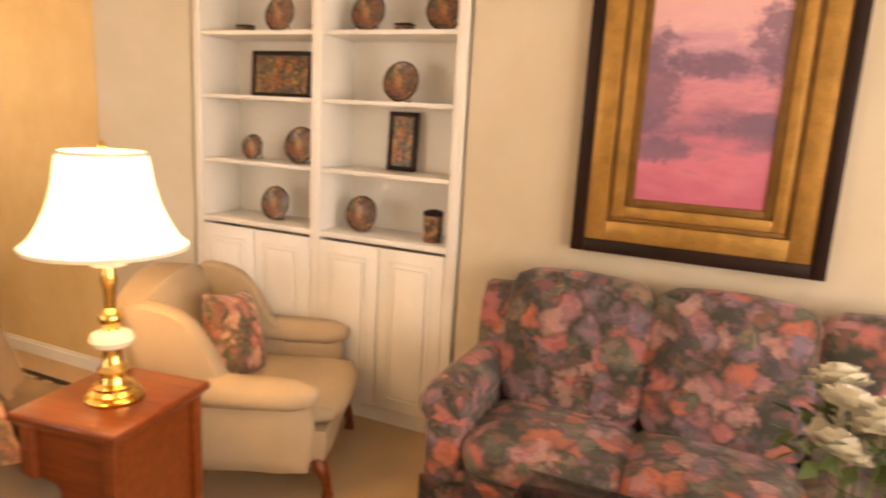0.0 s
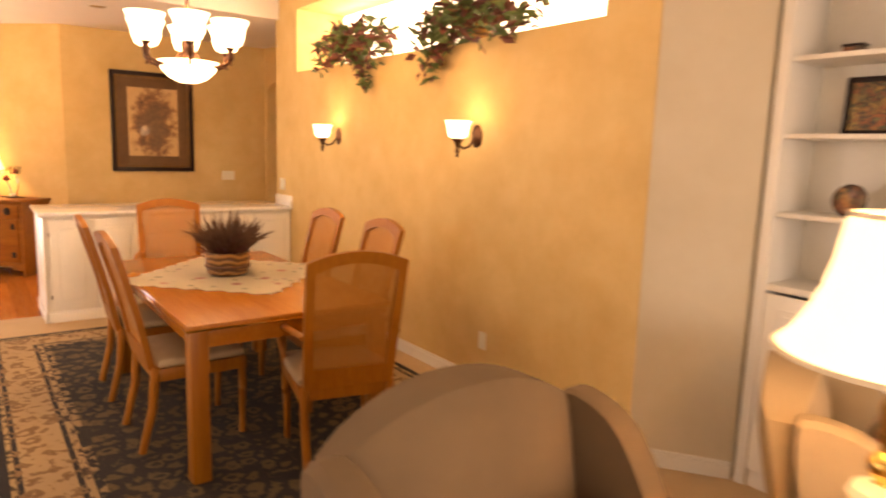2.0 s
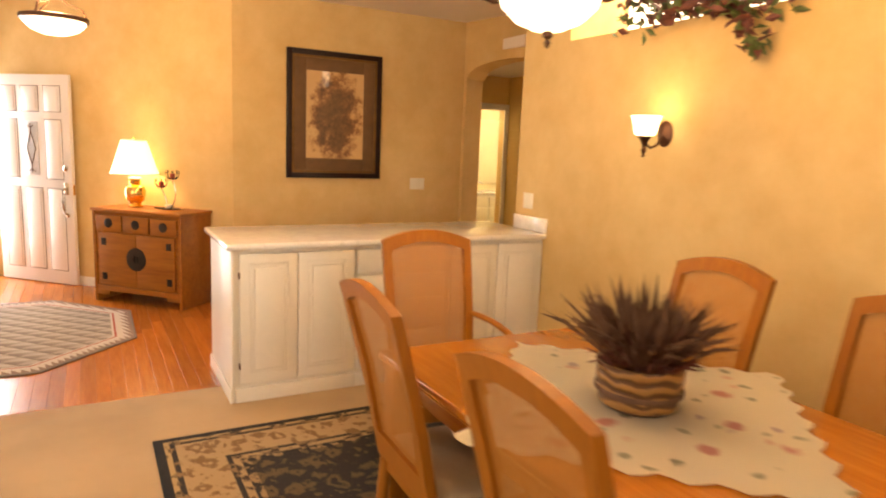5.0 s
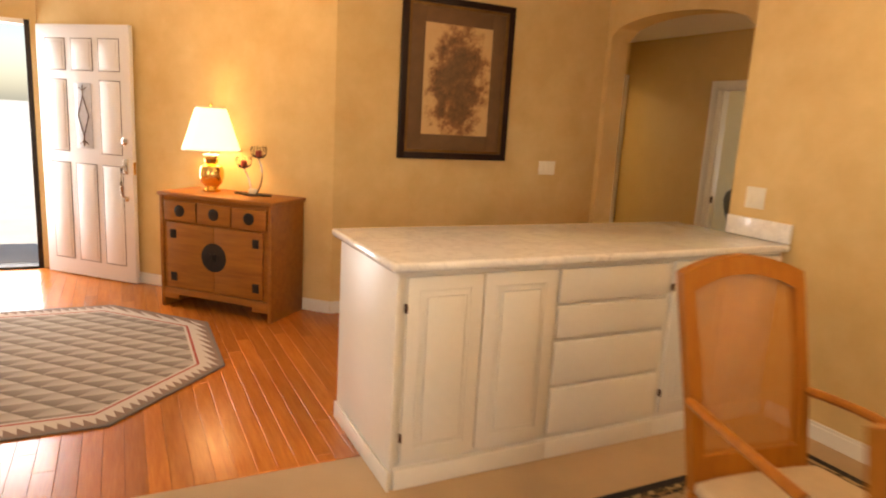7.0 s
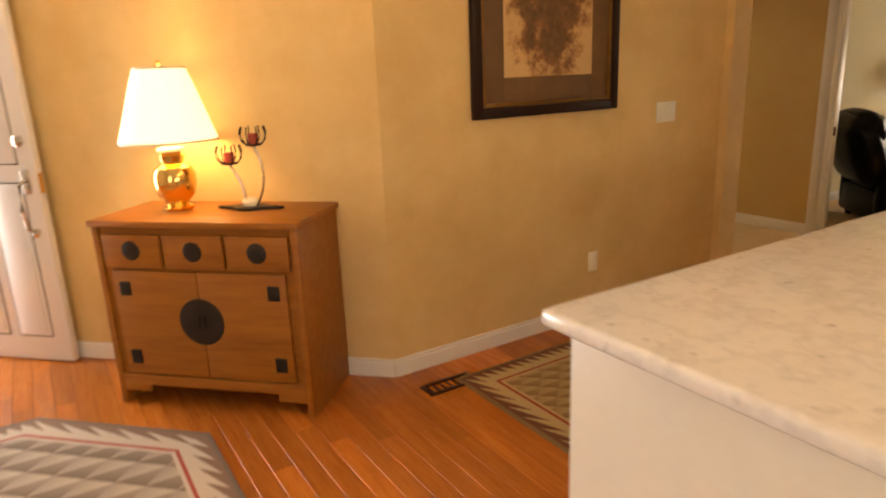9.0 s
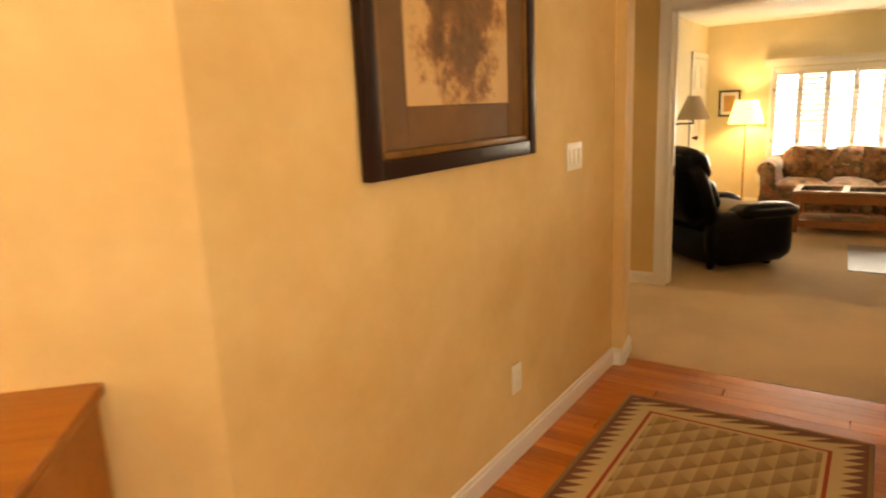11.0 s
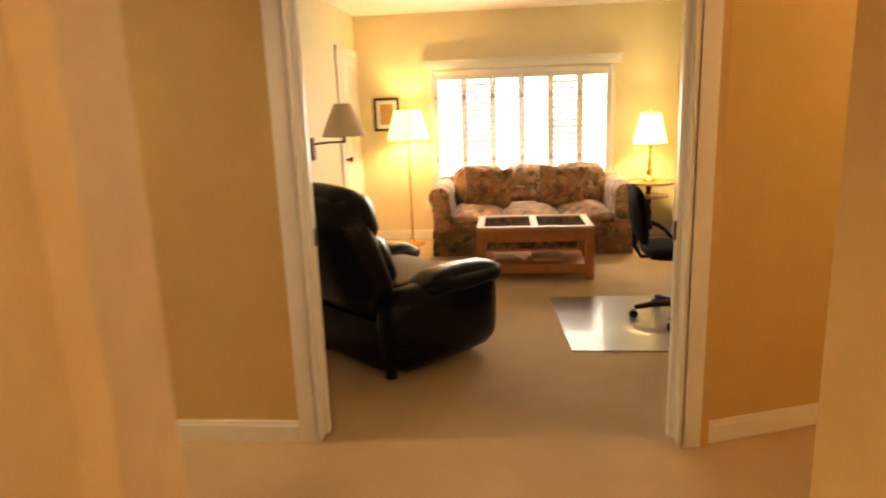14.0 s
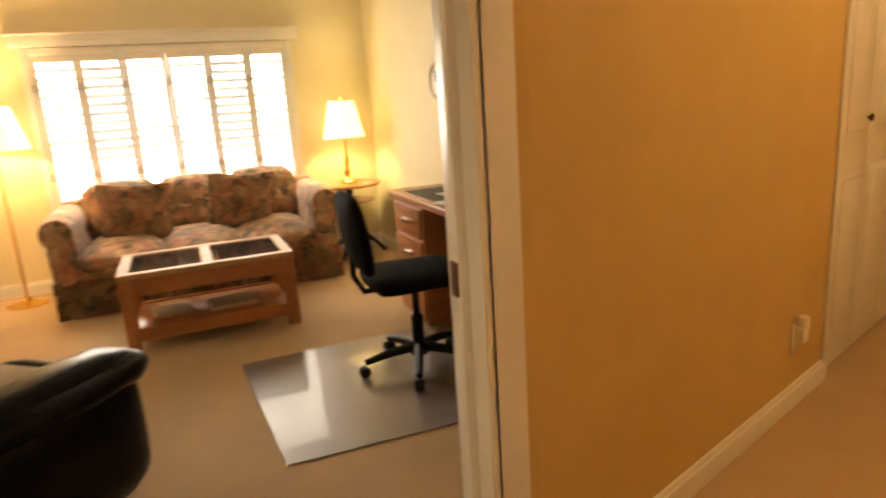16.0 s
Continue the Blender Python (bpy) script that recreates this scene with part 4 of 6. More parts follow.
def framed(name, m, w, h, bars, picture, label, group=""):
    """A picture facing -y; bars are (width, y0, y1, material, part name) from the outside inwards."""
    ob = thing(name, m, label, "picture", group)
    cw, ch, z = w, h, 0.0
    for bw, y0, y1, mat, nm in bars:
        cw, ch, z = cw - 2 * bw, ch - 2 * bw, z + bw
        part(nm, frame_bars(bmesh.new(), cw, ch, bw, y0, y1, z), mat, ob)
    p = part("canvas", box(-cw / 2, cw / 2, -0.02, -0.012, -ch / 2, ch / 2), picture, ob)
    p.matrix_basis = pose(0, 0, z + ch / 2)
    return ob


M_GOLD = surface("antique_gold_leaf", (0.46, 0.26, 0.07), 0.38, 0.6, vary=0.3, big=14, small=90)
M_GOLDDK = surface("dark_gold_groove", (0.20, 0.10, 0.025), 0.45, 0.5, vary=0.3, big=14, small=90)


def landscape_mat():
    """Painted dusk: pale sky, plum trees at both sides, rose fields in front."""
    m, n, l, b = nodes_of("pink_dusk_landscape")
    co = n.new("ShaderNodeTexCoord").outputs["Object"]
    s = n.new("ShaderNodeSeparateXYZ")
    l.new(co, s.inputs[0])
    mp = n.new("ShaderNodeMapping")
    mp.inputs["Scale"].default_value = (1, 1, 2.6)
    l.new(co, mp.inputs[0])
    broad, fine = noise_tex(n, l, 5, 5, mp.outputs[0], 0.6), noise_tex(n, l, 26, 4, co, 0.65)
    h = maths(n, l, "ADD", maths(n, l, "MULTIPLY_ADD", s.outputs[2], 1.07, 0.5), maths(n, l, "MULTIPLY", maths(n, l, "SUBTRACT", broad.outputs[0], 0.5), 0.42))
    c = ramp(n, l, h, [(0.05, (0.50, 0.11, 0.20)), (0.20, (0.62, 0.18, 0.27)), (0.33, (0.24, 0.11, 0.20)), (0.42, (0.42, 0.17, 0.25)), (0.52, (0.62, 0.26, 0.34)), (0.60, (0.30, 0.16, 0.27)), (0.70, (0.56, 0.32, 0.42)), (0.78, (0.74, 0.44, 0.47)), (1.0, (0.80, 0.50, 0.50))]).outputs[0]
    for x, z, wx, wz in ((-0.27, 0.02, 5.0, 3.6), (0.27, 0.20, 5.5, 5.2), (-0.02, 0.10, 5.0, 16.0), (0.20, -0.13, 5.0, 15.0), (-0.18, -0.24, 6.0, 17.0)):
        dx = maths(n, l, "MULTIPLY", maths(n, l, "SUBTRACT", s.outputs[0], x), wx)
        dz = maths(n, l, "MULTIPLY", maths(n, l, "SUBTRACT", s.outputs[2], z), wz)
        r = maths(n, l, "ADD", maths(n, l, "MULTIPLY", dx, dx), maths(n, l, "MULTIPLY", dz, dz))
        edge = maths(n, l, "ADD", r, maths(n, l, "MULTIPLY", maths(n, l, "SUBTRACT", fine.outputs[0], 0.5), 2.4))
        mask = ramp(n, l, edge, [(0.35, (0.85,) * 3), (0.85, (0, 0, 0))]).outputs[0]
        c = mixc(n, l, mask, c, (0.14, 0.095, 0.17))
    c = mixc(n, l, maths(n, l, "MULTIPLY", fine.outputs[0], 0.25), c, (0.45, 0.20, 0.28))
    l.new(c, b.inputs["Base Color"])
    b.inputs["Roughness"].default_value, b.inputs["Coat Weight"].default_value, b.inputs["Coat Roughness"].default_value = 0.4, 0.5, 0.03
    return m


M_LANDSCAPE = landscape_mat()
framed("landscape_painting", pose(3.136, 4.27, 1.095, 0, 0, -90), 0.98, 1.38,
       [(0.055, -0.055, -0.002, M_DARKWOOD, "outer_frame"), (0.085, -0.045, -0.002, M_GOLD, "gold_frame"), (0.022, -0.034, -0.002, M_GOLDDK, "groove"), (0.045, -0.038, -0.002, M_GOLD, "gold_frame"), (0.035, -0.03, -0.002, M_GOLDDK, "liner")],
       M_LANDSCAPE, "pink dusk landscape in a wide gold and black frame")


def glass_table():
    ob = thing("coffee_table", pose(2.05, 4.05, 0, 0, 0, 0), "low glass coffee table with a dark metal frame", "coffee table")
    part("tabletop", box(-0.33, 0.33, -0.62, 0.62, 0.405, 0.42, 0.004), M_SMOKE, ob, "dark glass top")
    bm = bmesh.new()
    for x in (-0.31, 0.31):
        add_box(bm, x - 0.015, x + 0.015, -0.6, 0.6, 0.375, 0.404, 0.003)
    for y in (-0.585, 0.585):
        add_box(bm, -0.295, 0.295, y - 0.015, y + 0.015, 0.375, 0.404, 0.003)
    part("frame", bm, M_IRON, ob)
    for x in (-0.31, 0.31):
        for y in (-0.585, 0.585):
            part("leg", box(x - 0.018, x + 0.018, y - 0.018, y + 0.018, 0, 0.376, 0.004), M_IRON, ob)
    return ob


glass_table()


def roses():
    ob = thing("rose_vase", pose(2.20, 3.74, 0.421) @ Matrix.Diagonal((1.1, 1.1, 1.3, 1)), "clear glass vase of cream roses on the glass table", "flowers")
    vase = part("vase", lathe([(0.055, 0.0), (0.06, 0.01), (0.052, 0.10), (0.066, 0.24), (0.062, 0.24), (0.048, 0.1), (0.052, 0.02), (0.0, 0.016)], 24), M_GLASS, ob, "clear glass")
    rnd = random.Random(4)
    petal = surface("cream_petal", (0.82, 0.78, 0.64), 0.7, vary=0.06, big=20)
    for i in range(9):
        a, r = i * 2.4, 0.05 + 0.10 * (i % 3) / 2
        x, y, z = r * math.cos(a), r * math.sin(a), 0.36 + rnd.uniform(-0.04, 0.05)
        bm = bmesh.new()
        for ring, (rr, tilt, n) in enumerate([(0.014, 6, 4), (0.026, 16, 5), (0.038, 30, 6), (0.05, 52, 7), (0.056, 74, 8)]):
            for j in range(n):
                th = 2 * math.pi * j / n + ring
                vs = []
                for (u, v) in ((-1, 0), (1, 0), (1.1, 0.6), (0.5, 1), (-0.5, 1), (-1.1, 0.6)):
                    p = Vector((u * rr * 0.75, rr * 0.5 + v * 0.05 * math.sin(radians(tilt)), v * 0.05 * math.cos(radians(tilt))))
                    p.rotate(Euler((0, 0, th)))
                    vs.append(bm.verts.new(p))
                bm.faces.new(vs)
        b = part("rose", bm, petal, ob)
        b.matrix_basis = pose(x, y, z, rnd.uniform(-20, 20), rnd.uniform(-20, 20), rnd.uniform(0, 360))
        part("stem", tube([(x * 0.2, y * 0.2, 0.03), (x * 0.6, y * 0.6, 0.25), (x, y, z)], 0.003, 6), M_LEAF, ob)
    bm = bmesh.new()
    for i in range(60):
        a, r, z = rnd.uniform(0, 6.28), rnd.uniform(0.02, 0.16), rnd.uniform(0.24, 0.36)
        m = pose(r * math.cos(a), r * math.sin(a), z, rnd.uniform(-40, 40), rnd.uniform(-40, 40), math.degrees(a))
        vs = [bm.verts.new(m @ Vector(p)) for p in ((0, 0, 0), (0.03, 0.02, 0.006), (0.07, 0, 0), (0.03, -0.02, 0.006))]
        bm.faces.new(vs)
    part("leaves", bm, M_LEAF, ob)
    return ob


roses()


# ---------------------------------------------------------------- dining room
rug = tagged(mesh_ob("dining_rug", box(-1.225, 1.225, -1.965, 1.965, 0.0, 0.011, 0.004),
             rug_mat("persian_rug", 1.225, 1.965, (0.018, 0.015, 0.014), [(0.045, (0.012, 0.011, 0.012), (0.014, 0.012, 0.012)), (0.07, (0.40, 0.28, 0.14), (0.06, 0.04, 0.02)), (0.095, (0.02, 0.016, 0.014), (0.25, 0.15, 0.07)), (0.30, (0.40, 0.28, 0.15), (0.20, 0.115, 0.05)), (0.325, (0.02, 0.016, 0.014), (0.22, 0.14, 0.07)), (0.36, (0.36, 0.25, 0.13), (0.05, 0.03, 0.02)), (0.40, (0.015, 0.013, 0.012), (0.3, 0.2, 0.1))], (0.11, 0.075, 0.035), 9.0)),
             "black and tan oriental rug with a patterned border", "rug")
rug.matrix_world = pose(1.425, 9.375, 0.001)


def dining_table():
    ob = thing("dining_table", pose(1.43, 9.22, 0.012), "long honey oak dining table with square legs", "dining table")
    part("tabletop", box(-0.525, 0.525, -0.925, 0.925, 0.722, 0.757, 0.010, 3), M_HONEY, ob)
    part("edge_inlay", boxes((-0.527, 0.527, -0.9265, -0.9245, 0.728, 0.735), (-0.5265, -0.5245, -0.92, 0.92, 0.728, 0.735), (0.5245, 0.5265, -0.92, 0.92, 0.728, 0.735), (-0.527, 0.527, 0.9245, 0.9265, 0.728, 0.735)), M_BRASS, ob, "brass edge inlay")
    for x0, x1, y0, y1 in ((-0.44, 0.44, -0.88, -0.855), (-0.44, 0.44, 0.855, 0.88), (-0.48, -0.455, -0.83, 0.83), (0.455, 0.48, -0.83, 0.83)):
        part("apron", box(x0, x1, y0, y1, 0.635, 0.722, 0.003), M_HONEY, ob)
    for sx in (-1, 1):
        for sy in (-1, 1):
            part("leg", box(sx * 0.465 - 0.042, sx * 0.465 + 0.042, sy * 0.865 - 0.042, sy * 0.865 + 0.042, 0, 0.722, 0.006), M_CHAIRWOOD, ob)
    return ob


dining_table()


def table_cloth():
    bm = bmesh.new()
    s, k = 0.47, 28
    g = {}
    for i in range(k + 1):
        for j in range(k + 1):
            u, v = 2 * i / k - 1, 2 * j / k - 1
            sc = 0.016 * math.sin(i * 1.6)
            x, y = u * s + (sc * abs(v) ** 8 * 0 + (0.016 * math.sin(j * 1.6) if abs(u) == 1 else 0)), v * s + (sc if abs(v) == 1 else 0)
            g[i, j] = bm.verts.new((x, y, 0.002 + 0.0035 * noise.noise(Vector((x * 9, y * 9, 0))) + 0.0035))
    for i in range(k):
        for j in range(k):
            bm.faces.new((g[i, j], g[i + 1, j], g[i + 1, j + 1], g[i, j + 1]))
    bmesh.ops.solidify(bm, geom=list(bm.faces), thickness=0.002)
    ob = tagged(mesh_ob("table_square", bm, M_CLOTH, True), "cream scalloped table square printed with roses", "tablecloth")
    ob.matrix_world = pose(1.45, 9.35, 0.770, 0, 0, 45)
    return ob


table_cloth()


def dried_basket():
    ob = thing("dried_arrangement", pose(1.43, 9.35, 0.777), "dried brown stems in a round bark basket", "dried flowers")
    part("basket", lathe([(0.105, 0.0), (0.118, 0.01), (0.128, 0.07), (0.132, 0.14), (0.122, 0.14), (0.115, 0.02), (0.0, 0.018)], 28), M_BASKET, ob)
    part("band", lathe([(0.131, 0.045), (0.134, 0.05), (0.134, 0.058), (0.131, 0.062)], 28, closed=True), M_STEM, ob)
    rnd = random.Random(7)
    for nm, count, mat, lo in (("dried_grass", 420, M_STEM, 0.13), ("dried_foliage", 110, M_LEAFRED, 0.10)):
        bm = bmesh.new()
        for i in range(count):
            a, lean = rnd.uniform(0, 6.283), rnd.uniform(0.05, 1.7)
            h = rnd.uniform(0.12, 0.27) if nm == "dried_grass" else rnd.uniform(0.1, 0.2)
            r0 = rnd.uniform(0, 0.10)
            p0 = Vector((r0 * math.cos(a), r0 * math.sin(a), lo))
            way = Vector((math.cos(a) * lean, math.sin(a) * lean, 1)).normalized()
            p1 = p0 + way * h
            side = way.cross(Vector((rnd.uniform(-1, 1), rnd.uniform(-1, 1), 0.2))).normalized() * rnd.uniform(0.0025, 0.008)
            mid = p0 + way * h * 0.62 + Vector((0, 0, 0.012))
            vs = [bm.verts.new(p) for p in (p0, mid - side, p1 - Vector((0, 0, 0.012 * lean)), mid + side)]
            bm.faces.new(vs)
            if i % 2 == 0:
                side2 = way.cross(side).normalized() * side.length
                bm.faces.new([bm.verts.new(p) for p in (p0, mid - side2, p1, mid + side2)])
        part(nm, bm, mat, ob, "", False)
    return ob


dried_basket()


def dining_chair(m, arms, label):
    """Cane-backed chair facing +y, seat centre at the origin."""
    ob = thing("dining_chair", m, label, "chair", "dining chairs")
    part("seat", soft_block(-0.235, 0.235, -0.21, 0.235, 0.425, 0.485, 0.014, 0.025, 5), M_SEAT, ob, "oatmeal woven seat")
    bm = boxes((-0.235, 0.235, 0.21, 0.235, 0.365, 0.43), (-0.235, -0.212, -0.2, 0.21, 0.365, 0.43), (0.212, 0.235, -0.2, 0.21, 0.365, 0.43), (-0.235, 0.235, -0.225, -0.2, 0.365, 0.43), bev=0.004)
    part("seat_rail", bm, M_CHAIRWOOD, ob)
    for s in (-1, 1):
        part("front_leg", tube([(s * 0.215, 0.215, 0.42), (s * 0.215, 0.22, 0.25), (s * 0.212, 0.215, 0.0)], [0.024, 0.021, 0.016], 10), M_CHAIRWOOD, ob)
        part("back_leg", tube([(s * 0.205, -0.29, 0.0), (s * 0.208, -0.235, 0.22), (s * 0.21, -0.215, 0.44)], [0.019, 0.022, 0.024], 10), M_CHAIRWOOD, ob)
    k = 12
    def ring(w, top, low, arc):
        pts = [(-w * 0.93, low), (-w * 0.97, low + 0.25), (-w, top - 0.05)]
        pts += [(-w + 2 * w * i / k, top + arc * (1 - (2 * i / k - 1) ** 2)) for i in range(k + 1)]
        pts += [(w, top - 0.05), (w * 0.97, low + 0.25), (w * 0.93, low)]
        return pts
    o, n2 = ring(0.232, 1.055, 0.43, 0.05), ring(0.19, 1.005, 0.53, 0.045)
    def lean(z):
        return -0.215 - 0.20 * max(0, z - 0.43) - 0.10 * max(0, z - 0.8)
    bm = bmesh.new()
    fr = []
    for dy in (0.0, -0.034):
        fr.append([[bm.verts.new((x, lean(z) + dy, z)) for x, z in lst] for lst in (o, n2)])
    L = len(o)
    for i in range(L):
        j = (i + 1) % L
        bm.faces.new((fr[0][0][i], fr[0][0][j], fr[0][1][j], fr[0][1][i]))
        bm.faces.new((fr[1][0][j], fr[1][0][i], fr[1][1][i], fr[1][1][j]))
        bm.faces.new((fr[0][0][j], fr[0][0][i], fr[1][0][i], fr[1][0][j]))
        bm.faces.new((fr[0][1][i], fr[0][1][j], fr[1][1][j], fr[1][1][i]))
    bmesh.ops.bevel(bm, geom=[e for e in bm.edges if e.calc_face_angle(0) > 1.0], offset=0.006, segments=2, affect="EDGES", profile=0.5)
    part("back_frame", bm, M_CHAIRWOOD, ob)
    bm = bmesh.new()
    zs = [0.53, 0.65, 0.77, 0.89, 1.0]
    cols = [[bm.verts.new((x, lean(z) - 0.017, z)) for z in zs] for x in (-0.188, 0.188)]
    for i in range(4):
        bm.faces.new((cols[0][i], cols[1][i], cols[1][i + 1], cols[0][i + 1]))
    crown = [bm.verts.new((x, lean(z) - 0.017, z)) for x, z in n2[4:-4]]
    bm.faces.new([cols[0][4], *crown, cols[1][4]])
    part("cane_panel", bm, M_CANE, ob, "open woven cane")
    if arms:
        for s in (-1, 1):
            part("arm", tube(bent((s * 0.222, -0.275, 0.69), (s * 0.285, -0.05, 0.70), (s * 0.262, 0.17, 0.655)), 0.019, 10, 0.75), M_CHAIRWOOD, ob)
            part("arm_post", tube(bent((s * 0.262, 0.165, 0.65), (s * 0.262, 0.20, 0.55), (s * 0.225, 0.12, 0.42)), 0.016, 10), M_CHAIRWOOD, ob)
    return ob


CANE_LABEL = "honey wood dining chair with cane back and oatmeal seat"
side_chair = dining_chair(pose(1.09, 8.98, 0.012, 0, 0, -90), False, CANE_LABEL)
for x, y, rz in ((1.09, 9.77, -92), (1.93, 9.77, 90), (1.95, 9.02, 88)):
    copy_thing(side_chair, pose(x, y, 0.012, 0, 0, rz))
dining_chair(pose(1.64, 8.31, 0.012, 0, 0, -13), True, "honey wood armchair with cane back at the table's end")
dining_chair(pose(1.40, 10.47, 0.012, 0, 0, 172), True, "honey wood armchair with cane back by the counter")


def chandelier():
    ob = thing("chandelier", pose(1.36, 9.83, 1.885) @ Matrix.Diagonal((0.86, 0.86, 1.0317, 1)), "bronze chandelier with lit alabaster glass bowls", "chandelier")
    part("bowl", lathe([(0.0, 0.045), (0.06, 0.05), (0.13, 0.075), (0.185, 0.12), (0.205, 0.16), (0.212, 0.175), (0.20, 0.172), (0.12, 0.09), (0.0, 0.062)], 36), M_GLASSLIT, ob, "lit alabaster bowl")
    part("finial", lathe([(0.0, -0.01), (0.008, 0.0), (0.014, 0.012), (0.006, 0.02), (0.02, 0.03), (0.022, 0.044), (0.01, 0.055)], 14), M_BRONZE, ob)
    part("column", lathe([(0.02, 0.17), (0.045, 0.22), (0.05, 0.27), (0.04, 0.33), (0.028, 0.36), (0.036, 0.40), (0.03, 0.46), (0.012, 0.50), (0.01, 0.56)], 18), M_BRONZE, ob)
    bm = bmesh.new()
    for i in range(26):
        z = 0.56 + i * 0.03
        add_tube(bm, [(0.008 * math.cos(a) * (i % 2), 0.008 * math.cos(a) * (1 - i % 2), z + 0.018 * math.sin(a)) for a in (k * math.pi / 4 for k in range(9))], 0.0022, 5)
    part("chain", bm, M_BRONZE, ob)
    part("ceiling_rose", lathe([(0.07, 1.37), (0.065, 1.355), (0.03, 1.34), (0.01, 1.33)][::-1], 20), M_BRONZE, ob)
    for i in range(6):
        a = i * math.pi / 3 + 0.3
        c, s = math.cos(a), math.sin(a)
        arm = part("arm", tube([(0.03 * c, 0.03 * s, 0.24), (0.13 * c, 0.13 * s, 0.16), (0.22 * c, 0.22 * s, 0.145), (0.30 * c, 0.30 * s, 0.17), (0.325 * c, 0.325 * s, 0.23)], 0.011, 8), M_BRONZE, ob)
        cx, cy = 0.325 * c, 0.325 * s
        part("glass_cup", shell([(0.04, 0.262), (0.078, 0.28), (0.098, 0.32), (0.104, 0.37), (0.132, 0.42)], 0.005, 24, (cx, cy, 0)), M_GLASSLIT, arm, "lit alabaster cup")
        part("cup_holder", lathe([(0.0, 0.155), (0.012, 0.165), (0.008, 0.18), (0.022, 0.195), (0.026, 0.215), (0.02, 0.24), (0.04, 0.265), (0.036, 0.275)], 14, (cx, cy, 0)), M_BRONZE, arm)
    return ob


chandelier()


def sconce(y, z):
    ob = thing("wall_sconce", pose(2.849, y, z, 0, 0, -90) @ Matrix.Diagonal((0.86, 0.86, 0.86, 1)), "bronze wall sconce with a lit glass cup", "wall lamp", "wall sconces")
    p = part("back_plate", lathe([(0.075, 0.0), (0.077, 0.008), (0.062, 0.014), (0.045, 0.022), (0.02, 0.03)], 24), M_BRONZE, ob)
    p.matrix_basis = pose(0, 0, 0, 90, 0, 0) @ Matrix.Diagonal((0.8, 1.12, 1, 1))
    part("arm", tube([(0, -0.02, 0.0), (0, -0.07, -0.075), (0, -0.13, -0.095), (0, -0.175, -0.07), (0, -0.185, -0.03)], 0.009, 8), M_BRONZE, ob)
    part("cup_holder", lathe([(0.0, -0.16), (0.012, -0.15), (0.006, -0.135), (0.018, -0.115), (0.010, -0.09), (0.026, -0.05), (0.042, -0.03), (0.04, -0.018)], 16, (0, -0.185, 0)), M_BRONZE, ob)
    part("glass_cup", shell([(0.042, -0.02), (0.066, -0.008), (0.076, 0.03), (0.08, 0.07), (0.098, 0.105)], 0.005, 28, (0, -0.185, 0)), M_GLASSLIT, ob, "lit frosted glass cup")
    return ob


sconce(10.656, 1.655)
sconce(8.73, 1.66)


def trailing_plant(y, seed, trail):
    ob = thing("trailing_plant", pose(2.93, y, 2.271), "silk plant with green and plum leaves on the shelf", "plant", "shelf plants")
    part("pot", lathe([(0.07, 0), (0.09, 0.03), (0.1, 0.12), (0.094, 0.12), (0.08, 0.02), (0, 0.02)], 20), M_BASKET, ob)
    rnd = random.Random(seed)
    for nm, mat, n in (("green_leaves", M_LEAF, 330), ("plum_leaves", M_LEAFRED, 300)):
        bm = bmesh.new()
        for i in range(n):
            if i % 9 == 0:
                q = rnd.random()
                c = Vector((-0.12 - 0.05 * rnd.random(), trail * (0.12 + 0.3 * q) + rnd.gauss(0, 0.04), 0.02 - 0.34 * q * rnd.random()))
            else:
                a, e = rnd.uniform(0, 6.283), rnd.uniform(-0.5, 1.3)
                r = 0.33 * rnd.random() ** 0.45
                c = Vector((-0.08 + 0.55 * r * math.cos(a) * math.cos(e), 2.1 * r * math.sin(a) * math.cos(e), 0.13 + 0.7 * r * math.sin(e)))
                if c.x > -0.1:
                    c.z = max(c.z, 0.03)
                else:
                    c.z -= 0.14 * rnd.random()
            w, h = rnd.uniform(0.016, 0.03), rnd.uniform(0.035, 0.065)
            m = Matrix.Translation(c) @ Euler((rnd.uniform(-1.2, 1.2), rnd.uniform(-1.2, 1.2), rnd.uniform(0, 6.28))).to_matrix().to_4x4()
            a0, b0, c0, d0, e0 = [bm.verts.new(m @ Vector(p)) for p in ((0, -h, 0), (w, -h * 0.1, 0.008), (0, h, -0.006), (-w, -h * 0.1, 0.008), (0, 0, -0.004))]
            for f in ((a0, b0, e0), (b0, c0, e0), (c0, d0, e0), (d0, a0, e0)):
                bm.faces.new(f)
        part(nm, bm, mat, ob)
    bm = bmesh.new()
    for i in range(26):
        a, r = rnd.uniform(0, 6.28), rnd.uniform(0.15, 0.34)
        add_tube(bm, [(0, 0, 0.1), (-0.03 + 0.25 * r * math.cos(a), 0.5 * r * math.sin(a), 0.24), (-0.06 + 0.5 * r * math.cos(a), r * math.sin(a), 0.12 + 0.1 * rnd.random())], 0.0025, 4)
    part("stems", bm, M_STEM, ob)
    return ob


trailing_plant(10.45, 3, -1.0)
trailing_plant(8.85, 8, 1.0)


